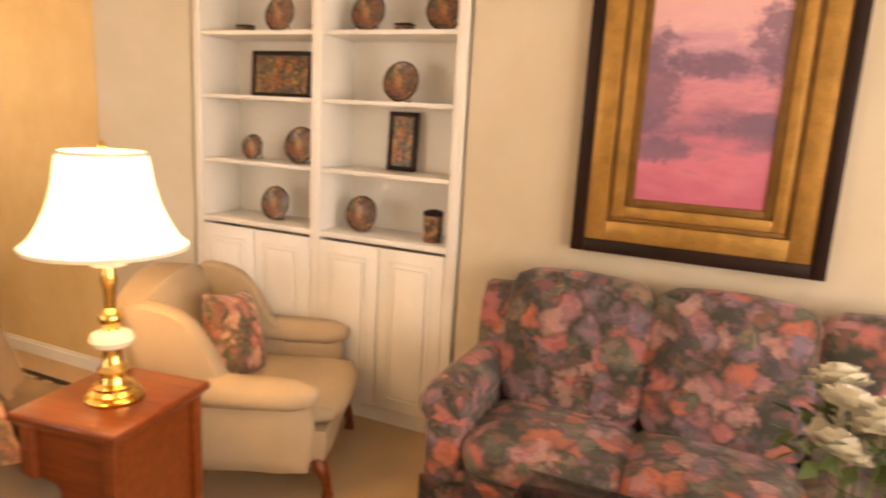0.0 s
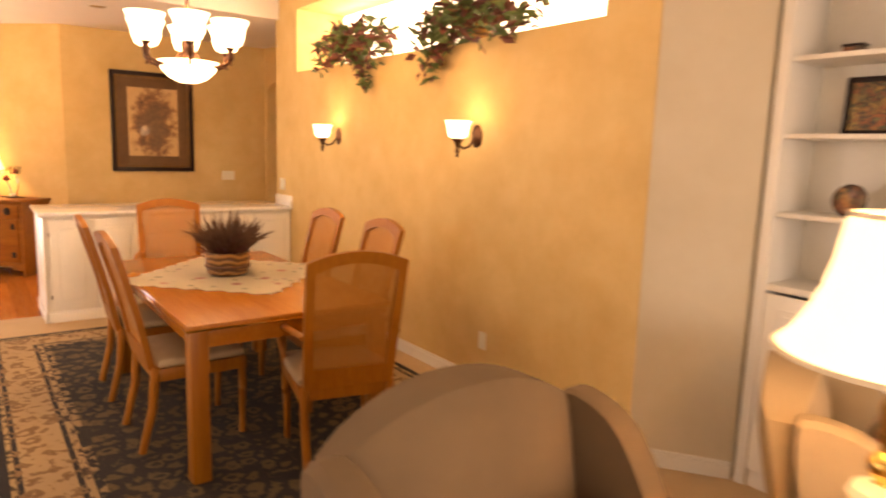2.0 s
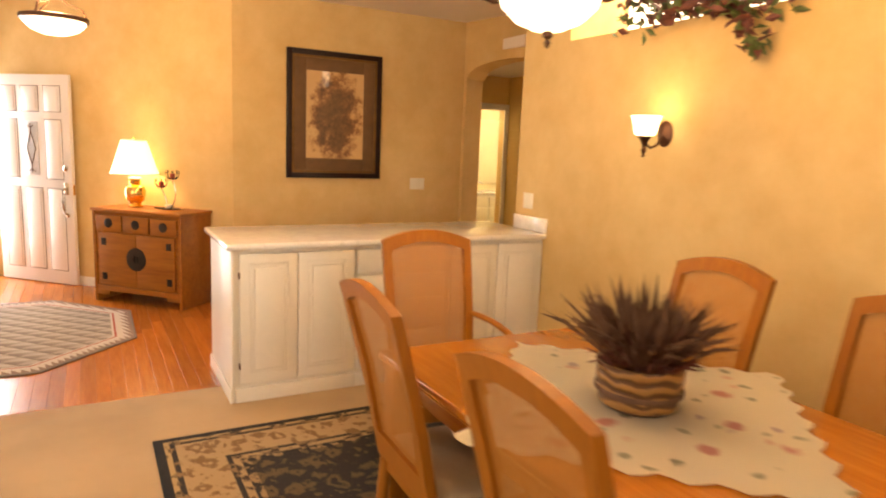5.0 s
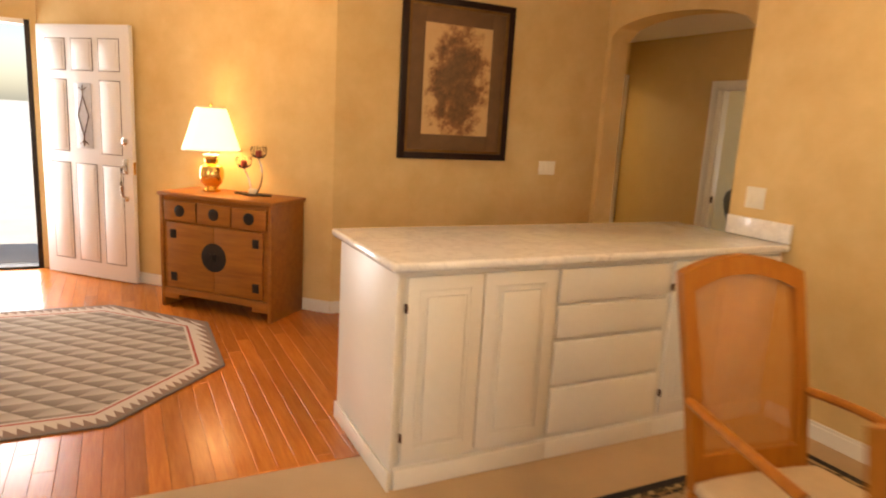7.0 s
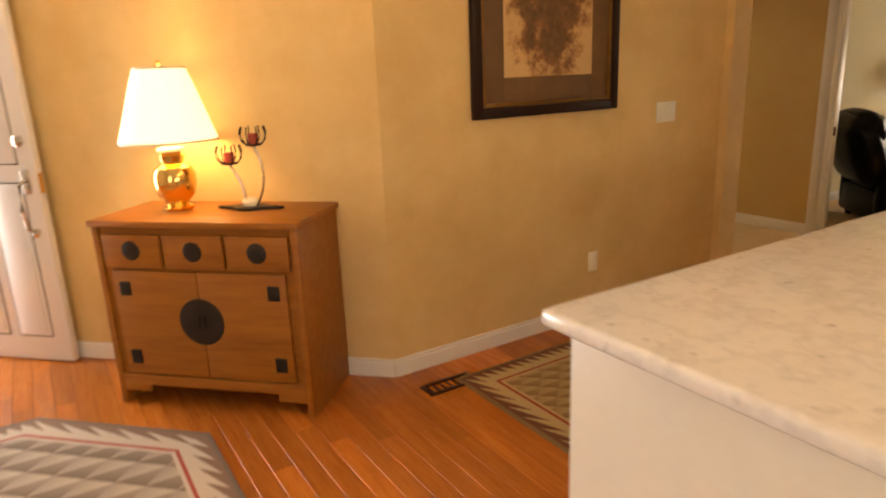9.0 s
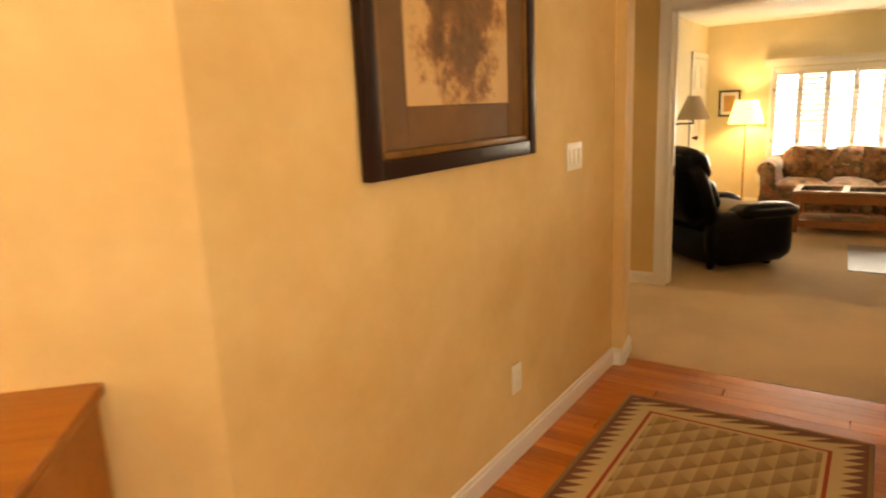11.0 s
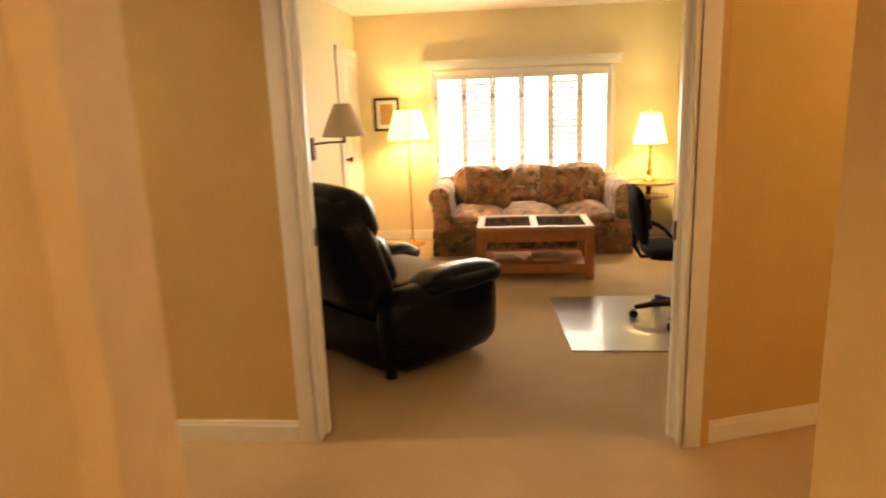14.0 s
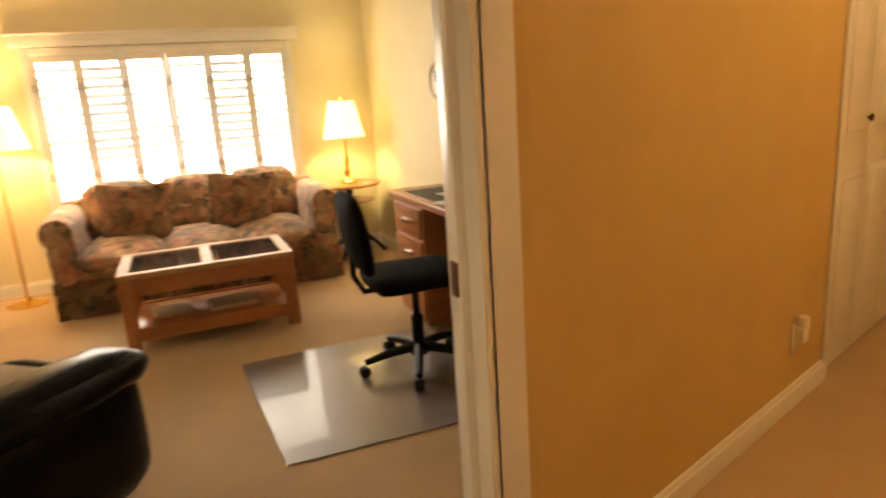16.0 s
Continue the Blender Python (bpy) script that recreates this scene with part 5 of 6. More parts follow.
def wall_plate(m, kind, label, name, w=0.072):
    ob = thing(name, m, label, "wall plate")
    part("plate", box(-w / 2, w / 2, -0.007, 0, -0.058, 0.058, 0.004), M_PLATE, ob)
    k = max(1, round(w / 0.055))
    for i in range(k):
        x = (i - (k - 1) / 2) * 0.046
        if kind == "switch":
            part("rocker", box(x - 0.016, x + 0.016, -0.011, -0.005, -0.033, 0.033, 0.003), M_PLATE, ob)
        else:
            for z in (-0.026, 0.026):
                part("socket", box(x - 0.016, x + 0.016, -0.010, -0.005, z - 0.016, z + 0.016, 0.004), M_PLATE, ob)
    return ob


wall_plate(pose(2.849, 8.59, 0.335, 0, 0, -90), "socket", "ivory wall socket low on the yellow wall", "wall_socket")
wall_plate(pose(2.849, 11.92, 1.16, 0, 0, -90), "switch", "ivory double switch above the counter", "light_switch", 0.118)
wall_plate(pose(2.985, 14.089, 1.137), "switch", "ivory triple light switch on the foyer wall", "light_switch", 0.165)
wall_plate(pose(2.42, 14.089, 0.335), "socket", "ivory wall socket low on the foyer wall", "wall_socket")
wall_plate(pose(9.219, 14.25, 0.33, 0, 0, -90), "socket", "ivory wall socket behind the loveseat", "wall_socket")

# ---------------------------------------------------------------- counter between dining room and foyer
CX0, CX1, CY0, CY1 = 0.675, 2.848, 11.70, 12.40


def counter_unit(x0, x1, kind, label):
    ob = thing("base_cabinet", pose(0, 0, 0), label, "cabinet", "counter cabinets")
    part("body", box(x0 + 0.001, x1 - 0.001, CY0 + 0.02, CY1, 0.0, 0.905), M_CABWHITE, ob)
    part("plinth", box(x0 + 0.001, x1 - 0.001, CY0 - 0.012, CY0 + 0.02, 0.0, 0.085, 0.003), M_CABWHITE, ob)
    if kind == "doors":
        h = (x0 + x1) / 2
        for a, b in ((x0 + 0.03, h - 0.004), (h + 0.004, x1 - 0.01)):
            d = panel_door("cabinet_door", a, b, CY0 + 0.02, 0.11, 0.88, M_CABWHITE, ob, 0.02, 0.05)
        for z in (0.2, 0.74):
            part("hinge", box(x0 + 0.022, x0 + 0.03, CY0 - 0.004, CY0 + 0.012, z, z + 0.035), M_BRONZE, ob, "dark hinge")
    else:
        for z0, z1 in ((0.11, 0.33), (0.345, 0.545), (0.56, 0.71), (0.725, 0.88)):
            part("drawer_front", box(x0 + 0.01, x1 - 0.01, CY0 - 0.002, CY0 + 0.02, z0, z1, 0.012, 2), M_CABWHITE, ob)
    return ob


counter_unit(CX0, 1.41, "doors", "cream panelled cabinet with two doors")
counter_unit(1.41, 2.06, "drawers", "cream cabinet with four drawers")
counter_unit(2.06, CX1, "doors", "cream panelled cabinet with two doors by the wall")
end_panel = thing("counter_end_panel", pose(0, 0, 0), "cream end panel with baseboard on the counter cabinets", "panel")
part("panel", box(CX0 - 0.018, CX0 - 0.001, CY0, CY1, 0.0, 0.905, 0.002), M_CABWHITE, end_panel)
part("baseboard", box(CX0 - 0.03, CX0 - 0.0185, CY0 - 0.012, CY1 + 0.01, 0.0, 0.085, 0.003), M_CABWHITE, end_panel)
counter = thing("countertop", pose(0, 0, 0), "white veined marble countertop with rounded edge", "countertop")
part("slab", box(CX0 - 0.05, CX1, CY0 - 0.035, CY1 + 0.06, 0.906, 0.945, 0.014, 3), M_MARBLE, counter)
part("backsplash", box(CX1 - 0.02, CX1 - 0.001, CY0 - 0.03, 12.075, 0.946, 1.05, 0.004), M_MARBLE, counter)

# ---------------------------------------------------------------- foyer


def console():
    """Cabinet with round hardware, front at -y."""
    ob = thing("console_cabinet", pose(0.315, 14.285, 0, 0, 0, -45), "elm console cabinet with round dark iron hardware", "cabinet")
    W, D, H = 0.95, 0.43, 0.86
    part("top", box(-W / 2 - 0.012, W / 2 + 0.012, -0.012, D, H - 0.028, H, 0.006), M_CONSOLE, ob)
    for sx in (-1, 1):
        part("side", box(sx * W / 2 - (0.03 if sx > 0 else 0), sx * W / 2 + (0 if sx > 0 else 0.03), 0.0, D - 0.01, 0.0, H - 0.028, 0.004), M_CONSOLE, ob)
        part("foot_bracket", prism([(sx * (W / 2 - 0.03), 0.0), (sx * (W / 2 - 0.16), 0.0), (sx * (W / 2 - 0.16), 0.02), (sx * (W / 2 - 0.03), 0.02)], 0.065, 0.11, 0.004), M_CONSOLE, ob)
    part("carcass", box(-W / 2 + 0.03, W / 2 - 0.03, 0.016, D - 0.02, 0.11, H - 0.028), M_CONSOLE, ob)
    part("bottom_rail", box(-W / 2 + 0.03, W / 2 - 0.03, 0.0, 0.016, 0.10, 0.15, 0.004), M_CONSOLE, ob)
    def disc(r, x, z, parent, nm="round_plate"):
        p = part(nm, lathe([(r, 0), (r, 0.003), (r * 0.9, 0.006), (r * 0.3, 0.007), (0.0, 0.0075)], 28), M_IRON, parent, "dark iron plate")
        p.matrix_basis = pose(x, -0.004, z, 90, 0, 0)
        return p
    for i in range(3):
        x0 = -W / 2 + 0.035 + i * (W - 0.07) / 3
        x1 = x0 + (W - 0.07) / 3
        d = part("drawer", box(x0 + 0.008, x1 - 0.008, -0.004, 0.016, 0.655, 0.80, 0.004), M_CONSOLE, ob)
        disc(0.043, (x0 + x1) / 2, 0.73, d)
    for a, b in ((-W / 2 + 0.07, -0.002), (0.002, W / 2 - 0.07)):
        part("door", box(a, b, -0.004, 0.016, 0.16, 0.64, 0.003), M_CONSOLE, ob)
    disc(0.105, 0, 0.42, ob, "medallion")
    part("pull_rings", boxes((-0.022, -0.008, -0.02, -0.01, 0.39, 0.45), (0.008, 0.022, -0.02, -0.01, 0.39, 0.45), bev=0.003), M_IRON, ob)
    for sx in (-1, 1):
        for z in (0.24, 0.56):
            part("hinge_plate", box(sx * 0.35 - 0.026, sx * 0.35 + 0.026, -0.009, -0.003, z - 0.032, z + 0.032, 0.002), M_IRON, ob, "square dark iron hinge")
    return ob


console()
bell_lamp(pose(0.34, 14.59, 0.862) @ Matrix.Diagonal((0.92, 0.92, 0.97, 1)), "brass ginger-jar table lamp with a lit cone shade",
          [(0.07, 0), (0.072, 0.015), (0.05, 0.025), (0.055, 0.04), (0.085, 0.07), (0.098, 0.12), (0.098, 0.16), (0.085, 0.195), (0.05, 0.215), (0.055, 0.23), (0.06, 0.25), (0.04, 0.265), (0.02, 0.275), (0.02, 0.31)],
          [[(0.03, 0.262), (0.062, 0.27), (0.064, 0.282), (0.03, 0.29)]],
          [(0.225, 0.315), (0.195, 0.40), (0.165, 0.49), (0.135, 0.58), (0.115, 0.63)], M_SHADE, group="table lamps")


def candle_stand():
    ob = thing("candle_holder", pose(0.60, 14.375, 0.861, 0, 0, -45), "iron candle holder with two flower-shaped cups and red candles", "candle holder")
    part("base", prism([(0.13 * math.cos(a) * (1 + 0.25 * math.cos(4 * a)), 0.05 * math.sin(a) * (1 + 0.25 * math.cos(4 * a))) for a in (i * 0.2618 for i in range(24))], 0.0, 0.012, 0.003), M_IRON, ob)
    part("votive", lathe([(0.03, 0.013), (0.036, 0.03), (0.03, 0.045), (0.024, 0.045), (0.0, 0.03)], 18), M_IVORY, ob, "small white votive")
    wax = surface("red_wax", (0.35, 0.05, 0.03), 0.5, vary=0.1)
    for x0, x1, h in ((-0.02, -0.075, 0.19), (0.03, 0.05, 0.27)):
        stem = part("stem", tube(bent((x0, 0.0, 0.01), (x1 + 0.07, 0.0, h * 0.5), (x1, 0, h), 10), 0.006, 8), M_NICKEL, ob)
        part("candle", lathe([(0.022, h + 0.01), (0.023, h + 0.055), (0.02, h + 0.058), (0.0, h + 0.055)], 16, (x1, 0, 0)), wax, ob, "dark red candle")
        part("cup", lathe([(0.0, h), (0.03, h + 0.006), (0.038, h + 0.014), (0.03, h + 0.012), (0.0, h + 0.008)], 16, (x1, 0, 0)), M_IRON, ob)
        bm = bmesh.new()
        for i in range(8):
            a = i * math.pi / 4
            c, s = math.cos(a), math.sin(a)
            add_tube(bm, [(x1 + 0.03 * c, 0.03 * s, h + 0.006), (x1 + 0.052 * c, 0.052 * s, h + 0.03), (x1 + 0.058 * c, 0.058 * s, h + 0.06), (x1 + 0.05 * c, 0.05 * s, h + 0.088)], 0.003, 6)
        part("petals", bm, M_IRON, ob, "iron petal wires")
    return ob


candle_stand()

M_PRINT = scenery_mat("sepia_flower_print", [(0.0, (0.42, 0.24, 0.09)), (0.35, (0.55, 0.36, 0.16)), (0.5, (0.30, 0.13, 0.05)), (0.62, (0.10, 0.05, 0.03)), (1.0, (0.06, 0.035, 0.02))], 7.0, 0.6)


def sepia_print():
    m, n, l, b = nodes_of("sepia_urn_print")
    co = n.new("ShaderNodeTexCoord").outputs["Object"]
    s = n.new("ShaderNodeSeparateXYZ")
    l.new(co, s.inputs[0])
    t, t2 = noise_tex(n, l, 9, 6, co, 0.7), noise_tex(n, l, 22, 4, co, 0.6)
    ex = maths(n, l, "MULTIPLY", s.outputs[0], 3.7)
    ez = maths(n, l, "MULTIPLY", maths(n, l, "SUBTRACT", s.outputs[2], 0.0), 2.05)
    r = maths(n, l, "ADD", maths(n, l, "MULTIPLY", ex, ex), maths(n, l, "MULTIPLY", ez, ez))
    body = maths(n, l, "ADD", r, maths(n, l, "MULTIPLY", maths(n, l, "SUBTRACT", t.outputs[0], 0.5), 3.2))
    c = ramp(n, l, body, [(0.2, (0.03, 0.014, 0.009)), (0.5, (0.16, 0.065, 0.025)), (0.9, (0.56, 0.37, 0.16)), (1.0, (0.62, 0.43, 0.21))]).outputs[0]
    c = mixc(n, l, maths(n, l, "MULTIPLY", t2.outputs[0], 0.45), c, (0.50, 0.26, 0.10))
    l.new(c, b.inputs["Base Color"])
    b.inputs["Roughness"].default_value, b.inputs["Coat Weight"].default_value, b.inputs["Coat Roughness"].default_value = 0.5, 0.6, 0.03
    return m


M_MAT = surface("olive_mat_board", (0.15, 0.08, 0.033), 0.7, vary=0.2, big=9, small=70)
framed("flower_print", pose(2.075, 14.087, 1.185), 0.945, 1.19,
       [(0.05, -0.035, -0.002, M_DARKWOOD, "frame"), (0.022, -0.028, -0.002, M_GOLDDK, "inner_bead"), (0.115, -0.018, -0.004, M_MAT, "mat_board")], sepia_print(), "sepia print of an urn of flowers in a dark frame")


def octagon(r, z0, z1):
    return prism([(r * math.cos(math.pi / 8 + i * math.pi / 4), r * math.sin(math.pi / 8 + i * math.pi / 4)) for i in range(8)], z0, z1, 0.003)


def oct_distance(half):
    def d_of(n, l, x, y):
        ax, ay = maths(n, l, "ABSOLUTE", x), maths(n, l, "ABSOLUTE", y)
        diag = maths(n, l, "MULTIPLY", maths(n, l, "ADD", ax, ay), 0.70711)
        return maths(n, l, "SUBTRACT", half, maths(n, l, "MAXIMUM", maths(n, l, "MAXIMUM", ax, ay), diag))
    return d_of


def rect_distance(hx, hy):
    def d_of(n, l, x, y):
        return maths(n, l, "MINIMUM", maths(n, l, "SUBTRACT", hx, maths(n, l, "ABSOLUTE", x)), maths(n, l, "SUBTRACT", hy, maths(n, l, "ABSOLUTE", y)))
    return d_of


orug = tagged(mesh_ob("octagonal_rug", octagon(1.02 / math.cos(math.pi / 8), 0, 0.009), diamond_mat("grey_diamond_rug", oct_distance(1.02), (0.55, 0.48, 0.40), (0.17, 0.13, 0.10), (0.35, 0.06, 0.04), (0.22, 0.14, 0.10), 0.13)), "octagonal rug with grey diamonds and a red line", "rug")
orug.matrix_world = pose(-0.775, 13.66, 0.001)
hrug = tagged(mesh_ob("runner_rug", box(-0.92, 0.92, -0.485, 0.485, 0, 0.009, 0.003), diamond_mat("tan_diamond_rug", rect_distance(0.92, 0.485), (0.52, 0.40, 0.20), (0.24, 0.15, 0.06), (0.30, 0.05, 0.02), (0.16, 0.06, 0.03), 0.085)), "tan runner rug with woven diamonds and a dark saw-tooth border", "rug")
hrug.matrix_world = pose(2.25, 13.40, 0.001)


def front_door():
    """Leaf with its hinge at the origin, along +x, face at -y."""
    ob = thing("front_door", pose(-0.835, 15.95, 0.01, 0, 0, -45), "white panelled front door standing open with nickel lock", "door")
    W, H = 0.95, 2.05
    grey = surface("white_door_paint", (0.72, 0.71, 0.72), 0.4, vary=0.03, relief=0.03)
    part("leaf", box(0, W, -0.02, 0.02, 0, H, 0.003), grey, ob)
    cols = ((0.10, 0.30), (0.37, 0.58), (0.65, 0.85))
    for a, b in cols:
        for z0, z1 in ((1.70, 1.94), (1.05, 1.62), (0.14, 0.95)):
            if z0 == 1.05 and a == 0.37:
                continue
            for p, q in ((a, b),):
                bm = bmesh.new()
                add_box(bm, p, q, -0.024, -0.02, z0, z1, 0.002)
                add_box(bm, p + 0.022, q - 0.022, -0.030, -0.0205, z0 + 0.022, z1 - 0.022, 0.004)
                part("panel", bm, grey, ob)
                # Thin dark strips put the groove's shade round each panel; the door is white.
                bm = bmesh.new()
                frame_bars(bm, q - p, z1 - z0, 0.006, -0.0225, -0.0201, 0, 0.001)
                groove = part("groove", bm, M_IRON, ob, "dark strip painted in as groove shade")
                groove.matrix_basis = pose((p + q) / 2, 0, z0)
    lite = part("glass_lite", box(0.39, 0.56, -0.026, -0.021, 1.08, 1.60, 0.003), surface("frosted_lite", (0.55, 0.58, 0.64), 0.25, vary=0.1, big=30), ob, "leaded frosted glass")
    bm = bmesh.new()
    c = Vector((0.475, -0.03, 1.34))
    for a, b in (((0, 0.16), (0.055, 0)), ((0.055, 0), (0, -0.16)), ((0, -0.16), (-0.055, 0)), ((-0.055, 0), (0, 0.16)), ((0, 0.24), (0, 0.16)), ((0, -0.16), (0, -0.24)), ((0, 0.2), (0.04, 0.225)), ((0, 0.2), (-0.04, 0.225)), ((0, -0.2), (0.04, -0.225)), ((0, -0.2), (-0.04, -0.225))):
        add_tube(bm, [c + Vector((a[0], 0, a[1])), c + Vector((b[0], 0, b[1]))], 0.004, 6)
    part("leading", bm, M_BRONZE, lite)
    part("deadbolt", lathe([(0.03, 0), (0.03, 0.012), (0.018, 0.02), (0, 0.021)], 18), M_NICKEL, ob).matrix_basis = pose(0.885, -0.02, 1.16, 90, 0, 0)
    part("lock_plate", box(0.86, 0.91, -0.03, -0.02, 0.90, 1.02, 0.004), M_NICKEL, ob)
    part("door_handle", tube([(0.885, -0.03, 0.97), (0.885, -0.07, 0.95), (0.88, -0.075, 0.82), (0.885, -0.065, 0.73), (0.885, -0.025, 0.70)], 0.011, 8), M_NICKEL, ob)
    part("handle_foot", lathe([(0.024, 0), (0.024, 0.008), (0.01, 0.012)], 14), M_NICKEL, ob).matrix_basis = pose(0.885, -0.02, 0.70, 90, 0, 0)
    part("edge_latch", box(W - 0.001, W + 0.002, -0.012, 0.012, 0.9, 1.0), M_BRASS, ob)
    return ob


front_door()
ent = thing("trim_front_door", pose(-1.38, 16.055, 0), "dark bronze entrance frame with threshold", "door frame")
ent["kind"] = "structure"
part("jamb", box(-0.48, -0.44, 0.0, 0.14, 0, 2.1, 0.003), M_WHITE, ent)
part("jamb", box(0.44, 0.479, 0.0, 0.14, 0, 2.1, 0.003), M_IRON, ent, "dark weatherstripped jamb")
part("head", box(-0.44, 0.44, 0.0, 0.14, 2.06, 2.1, 0.003), M_WHITE, ent)
part("threshold", box(-0.44, 0.44, -0.02, 0.16, 0.0, 0.022, 0.005), M_IRON, ent, "dark metal threshold")


def pendant():
    ob = thing("pendant_light", pose(-0.2, 13.45, 2.19) @ Matrix.Diagonal((1.15, 1.15, 1.0, 1)), "bronze pendant with a lit glass bowl", "pendant lamp")
    part("bowl", lathe([(0.0, 0.0), (0.07, 0.008), (0.13, 0.035), (0.17, 0.08), (0.175, 0.105), (0.165, 0.1), (0.1, 0.03), (0, 0.012)], 32), M_GLASSLIT, ob, "lit glass bowl")
    part("band", lathe([(0.174, 0.095), (0.188, 0.1), (0.19, 0.125), (0.178, 0.13), (0.172, 0.12), (0.174, 0.095)], 32, closed=True), M_BRONZE, ob)
    for i in range(3):
        a = i * 2.094
        part("arm", tube([(0.18 * math.cos(a), 0.18 * math.sin(a), 0.12), (0.15 * math.cos(a), 0.15 * math.sin(a), 0.19), (0.07 * math.cos(a), 0.07 * math.sin(a), 0.22), (0.012 * math.cos(a), 0.012 * math.sin(a), 0.29)], 0.007, 8), M_BRONZE, ob)
    part("rod", tube([(0, 0, 0.26), (0, 0, 0.62)], 0.006, 8), M_BRONZE, ob)
    part("canopy", lathe([(0.055, 0.628), (0.05, 0.61), (0.02, 0.60), (0.006, 0.58)][::-1], 20), M_BRONZE, ob)
    return ob


pendant()


def can_light(x, y):
    ob = thing("recessed_light", pose(x, y, 2.819), "white recessed ceiling downlight", "ceiling light", "recessed lights")
    part("trim_ring", lathe([(0.075, 0.0), (0.095, -0.001), (0.097, -0.006), (0.085, -0.008), (0.07, -0.003)][::-1], 28, closed=True), M_WHITE, ob)
    part("baffle", lathe([(0.074, -0.002), (0.06, -0.0035), (0.0, -0.004)][::-1], 24), M_NICKEL, ob)
    return ob


can_light(1.30, 12.67)
can_light(2.55, 12.84)
vent = thing("floor_vent", pose(1.28, 13.86, 0.001), "dark bronze floor vent beside the wall", "vent")
part("frame", frame_bars(bmesh.new(), 0.22, 0.07, 0.02, 0.0, 0.004), M_BRONZE, vent).matrix_basis = pose(0, 0.035, 0.004, 90, 0, 0)
for i in range(7):
    part("slat", box(-0.105 + i * 0.034, -0.095 + i * 0.034, -0.035, 0.035, 0.0, 0.004), M_BRONZE, vent)


# ---------------------------------------------------------------- hall and bathroom
def bifold():
    ob = thing("closet_door", CLOSET @ pose(2.465, 0.015, 0), "white six-panel bifold closet doors", "closet door")
    for i in range(4):
        a = -0.715 + i * 0.3575
        leaf = part("leaf", box(a + 0.002, a + 0.3555, 0.0, 0.032, 0.012, 2.05, 0.003), M_WHITE, ob)
        for z0, z1 in ((0.15, 0.80), (0.93, 1.55), (1.68, 1.92)):
            bm = bmesh.new()
            add_box(bm, a + 0.05, a + 0.307, -0.004, 0.0, z0, z1, 0.002)
            add_box(bm, a + 0.075, a + 0.282, -0.011, -0.003, z0 + 0.025, z1 - 0.025, 0.006)
            part("panel", bm, M_WHITE, leaf)
    for x in (-0.42, 0.42):
        part("knob", lathe([(0.006, 0), (0.006, 0.012), (0.015, 0.018), (0.015, 0.026), (0, 0.03)], 14), M_BRONZE, ob).matrix_basis = pose(x, -0.001, 1.0, 90, 0, 0)
    return ob


bifold()
casing("trim_closet_door", CLOSET @ pose(2.465, 0, 0), 1.43, 2.06, 0.05, 0.012, "slim white closet casing")
nightlight = thing("plug_in_light", CLOSET @ pose(1.42, -0.001, 0.27), "white plug-in night light in a wall socket", "night light")
part("plate", box(-0.036, 0.036, -0.007, 0, -0.058, 0.058, 0.003), M_PLATE, nightlight)
part("body", box(-0.025, 0.025, -0.04, -0.007, -0.01, 0.05, 0.006), M_PLATE, nightlight)
part("cap", lathe([(0.022, 0), (0.024, 0.02), (0.018, 0.035), (0, 0.038)], 16, (0, -0.026, 0.05)), M_IVORY, nightlight)

vanity = thing("vanity", pose(5.0, 16.9, 0), "white bathroom vanity with drawers", "vanity")
part("cabinet", box(-0.9, 1.0, -0.25, 0.28, 0.08, 0.80, 0.003), M_WHITE, vanity)
part("vanity_top", box(-0.92, 1.02, -0.28, 0.295, 0.80, 0.84, 0.008), M_MARBLE, vanity)
for i in range(4):
    for z0, z1 in ((0.62, 0.77), (0.42, 0.60), (0.12, 0.40)):
        part("drawer_front", box(-0.88 + i * 0.47, -0.44 + i * 0.47, -0.27, -0.25, z0, z1, 0.006), M_CABWHITE, vanity)
M_MIRROR = surface("mirror_silver", (0.85, 0.87, 0.86), 0.02, 1.0, vary=0.01, relief=0)
mirror = thing("bathroom_mirror", pose(5.0, 17.195, 0.95), "wide frameless mirror above the vanity", "mirror")
part("glass", box(-0.9, 1.0, -0.008, 0, 0.0, 1.05, 0.002), M_MIRROR, mirror)
vlight = thing("vanity_light", pose(5.0, 17.19, 2.1), "lit white vanity light bar", "wall lamp")
part("bar", box(-0.6, 0.6, -0.03, 0, -0.04, 0.04, 0.004), M_NICKEL, vlight)
for i in range(4):
    part("globe", lathe([(0.0, -0.06), (0.05, -0.04), (0.06, 0.0), (0.05, 0.04), (0, 0.06)], 20, (-0.45 + 0.3 * i, -0.09, 0)), M_GLASSLIT, vlight, "lit globe")

# ---------------------------------------------------------------- office
win = thing("window_1", pose(9.22, 13.29, 0.575, 0, 0, -90), "wide window with six white louvred shutter panels", "window")
win["kind"] = "structure"
W, H = 1.70, 1.045
part("window_frame", frame_bars(bmesh.new(), W - 0.02, H - 0.02, 0.05, -0.025, 0.06, 0.01), M_WHITE, win)
part("cornice", boxes((-W / 2 - 0.09, W / 2 + 0.09, -0.045, 0, H + 0.045, H + 0.12), (-W / 2 - 0.11, W / 2 + 0.11, -0.06, 0, H + 0.12, H + 0.135), bev=0.004), M_WHITE, win)
pane = part("pane", box(-W / 2 + 0.01, W / 2 - 0.01, 0.095, 0.1, 0.0, H), M_GLASS, win)
pane.visible_shadow = False
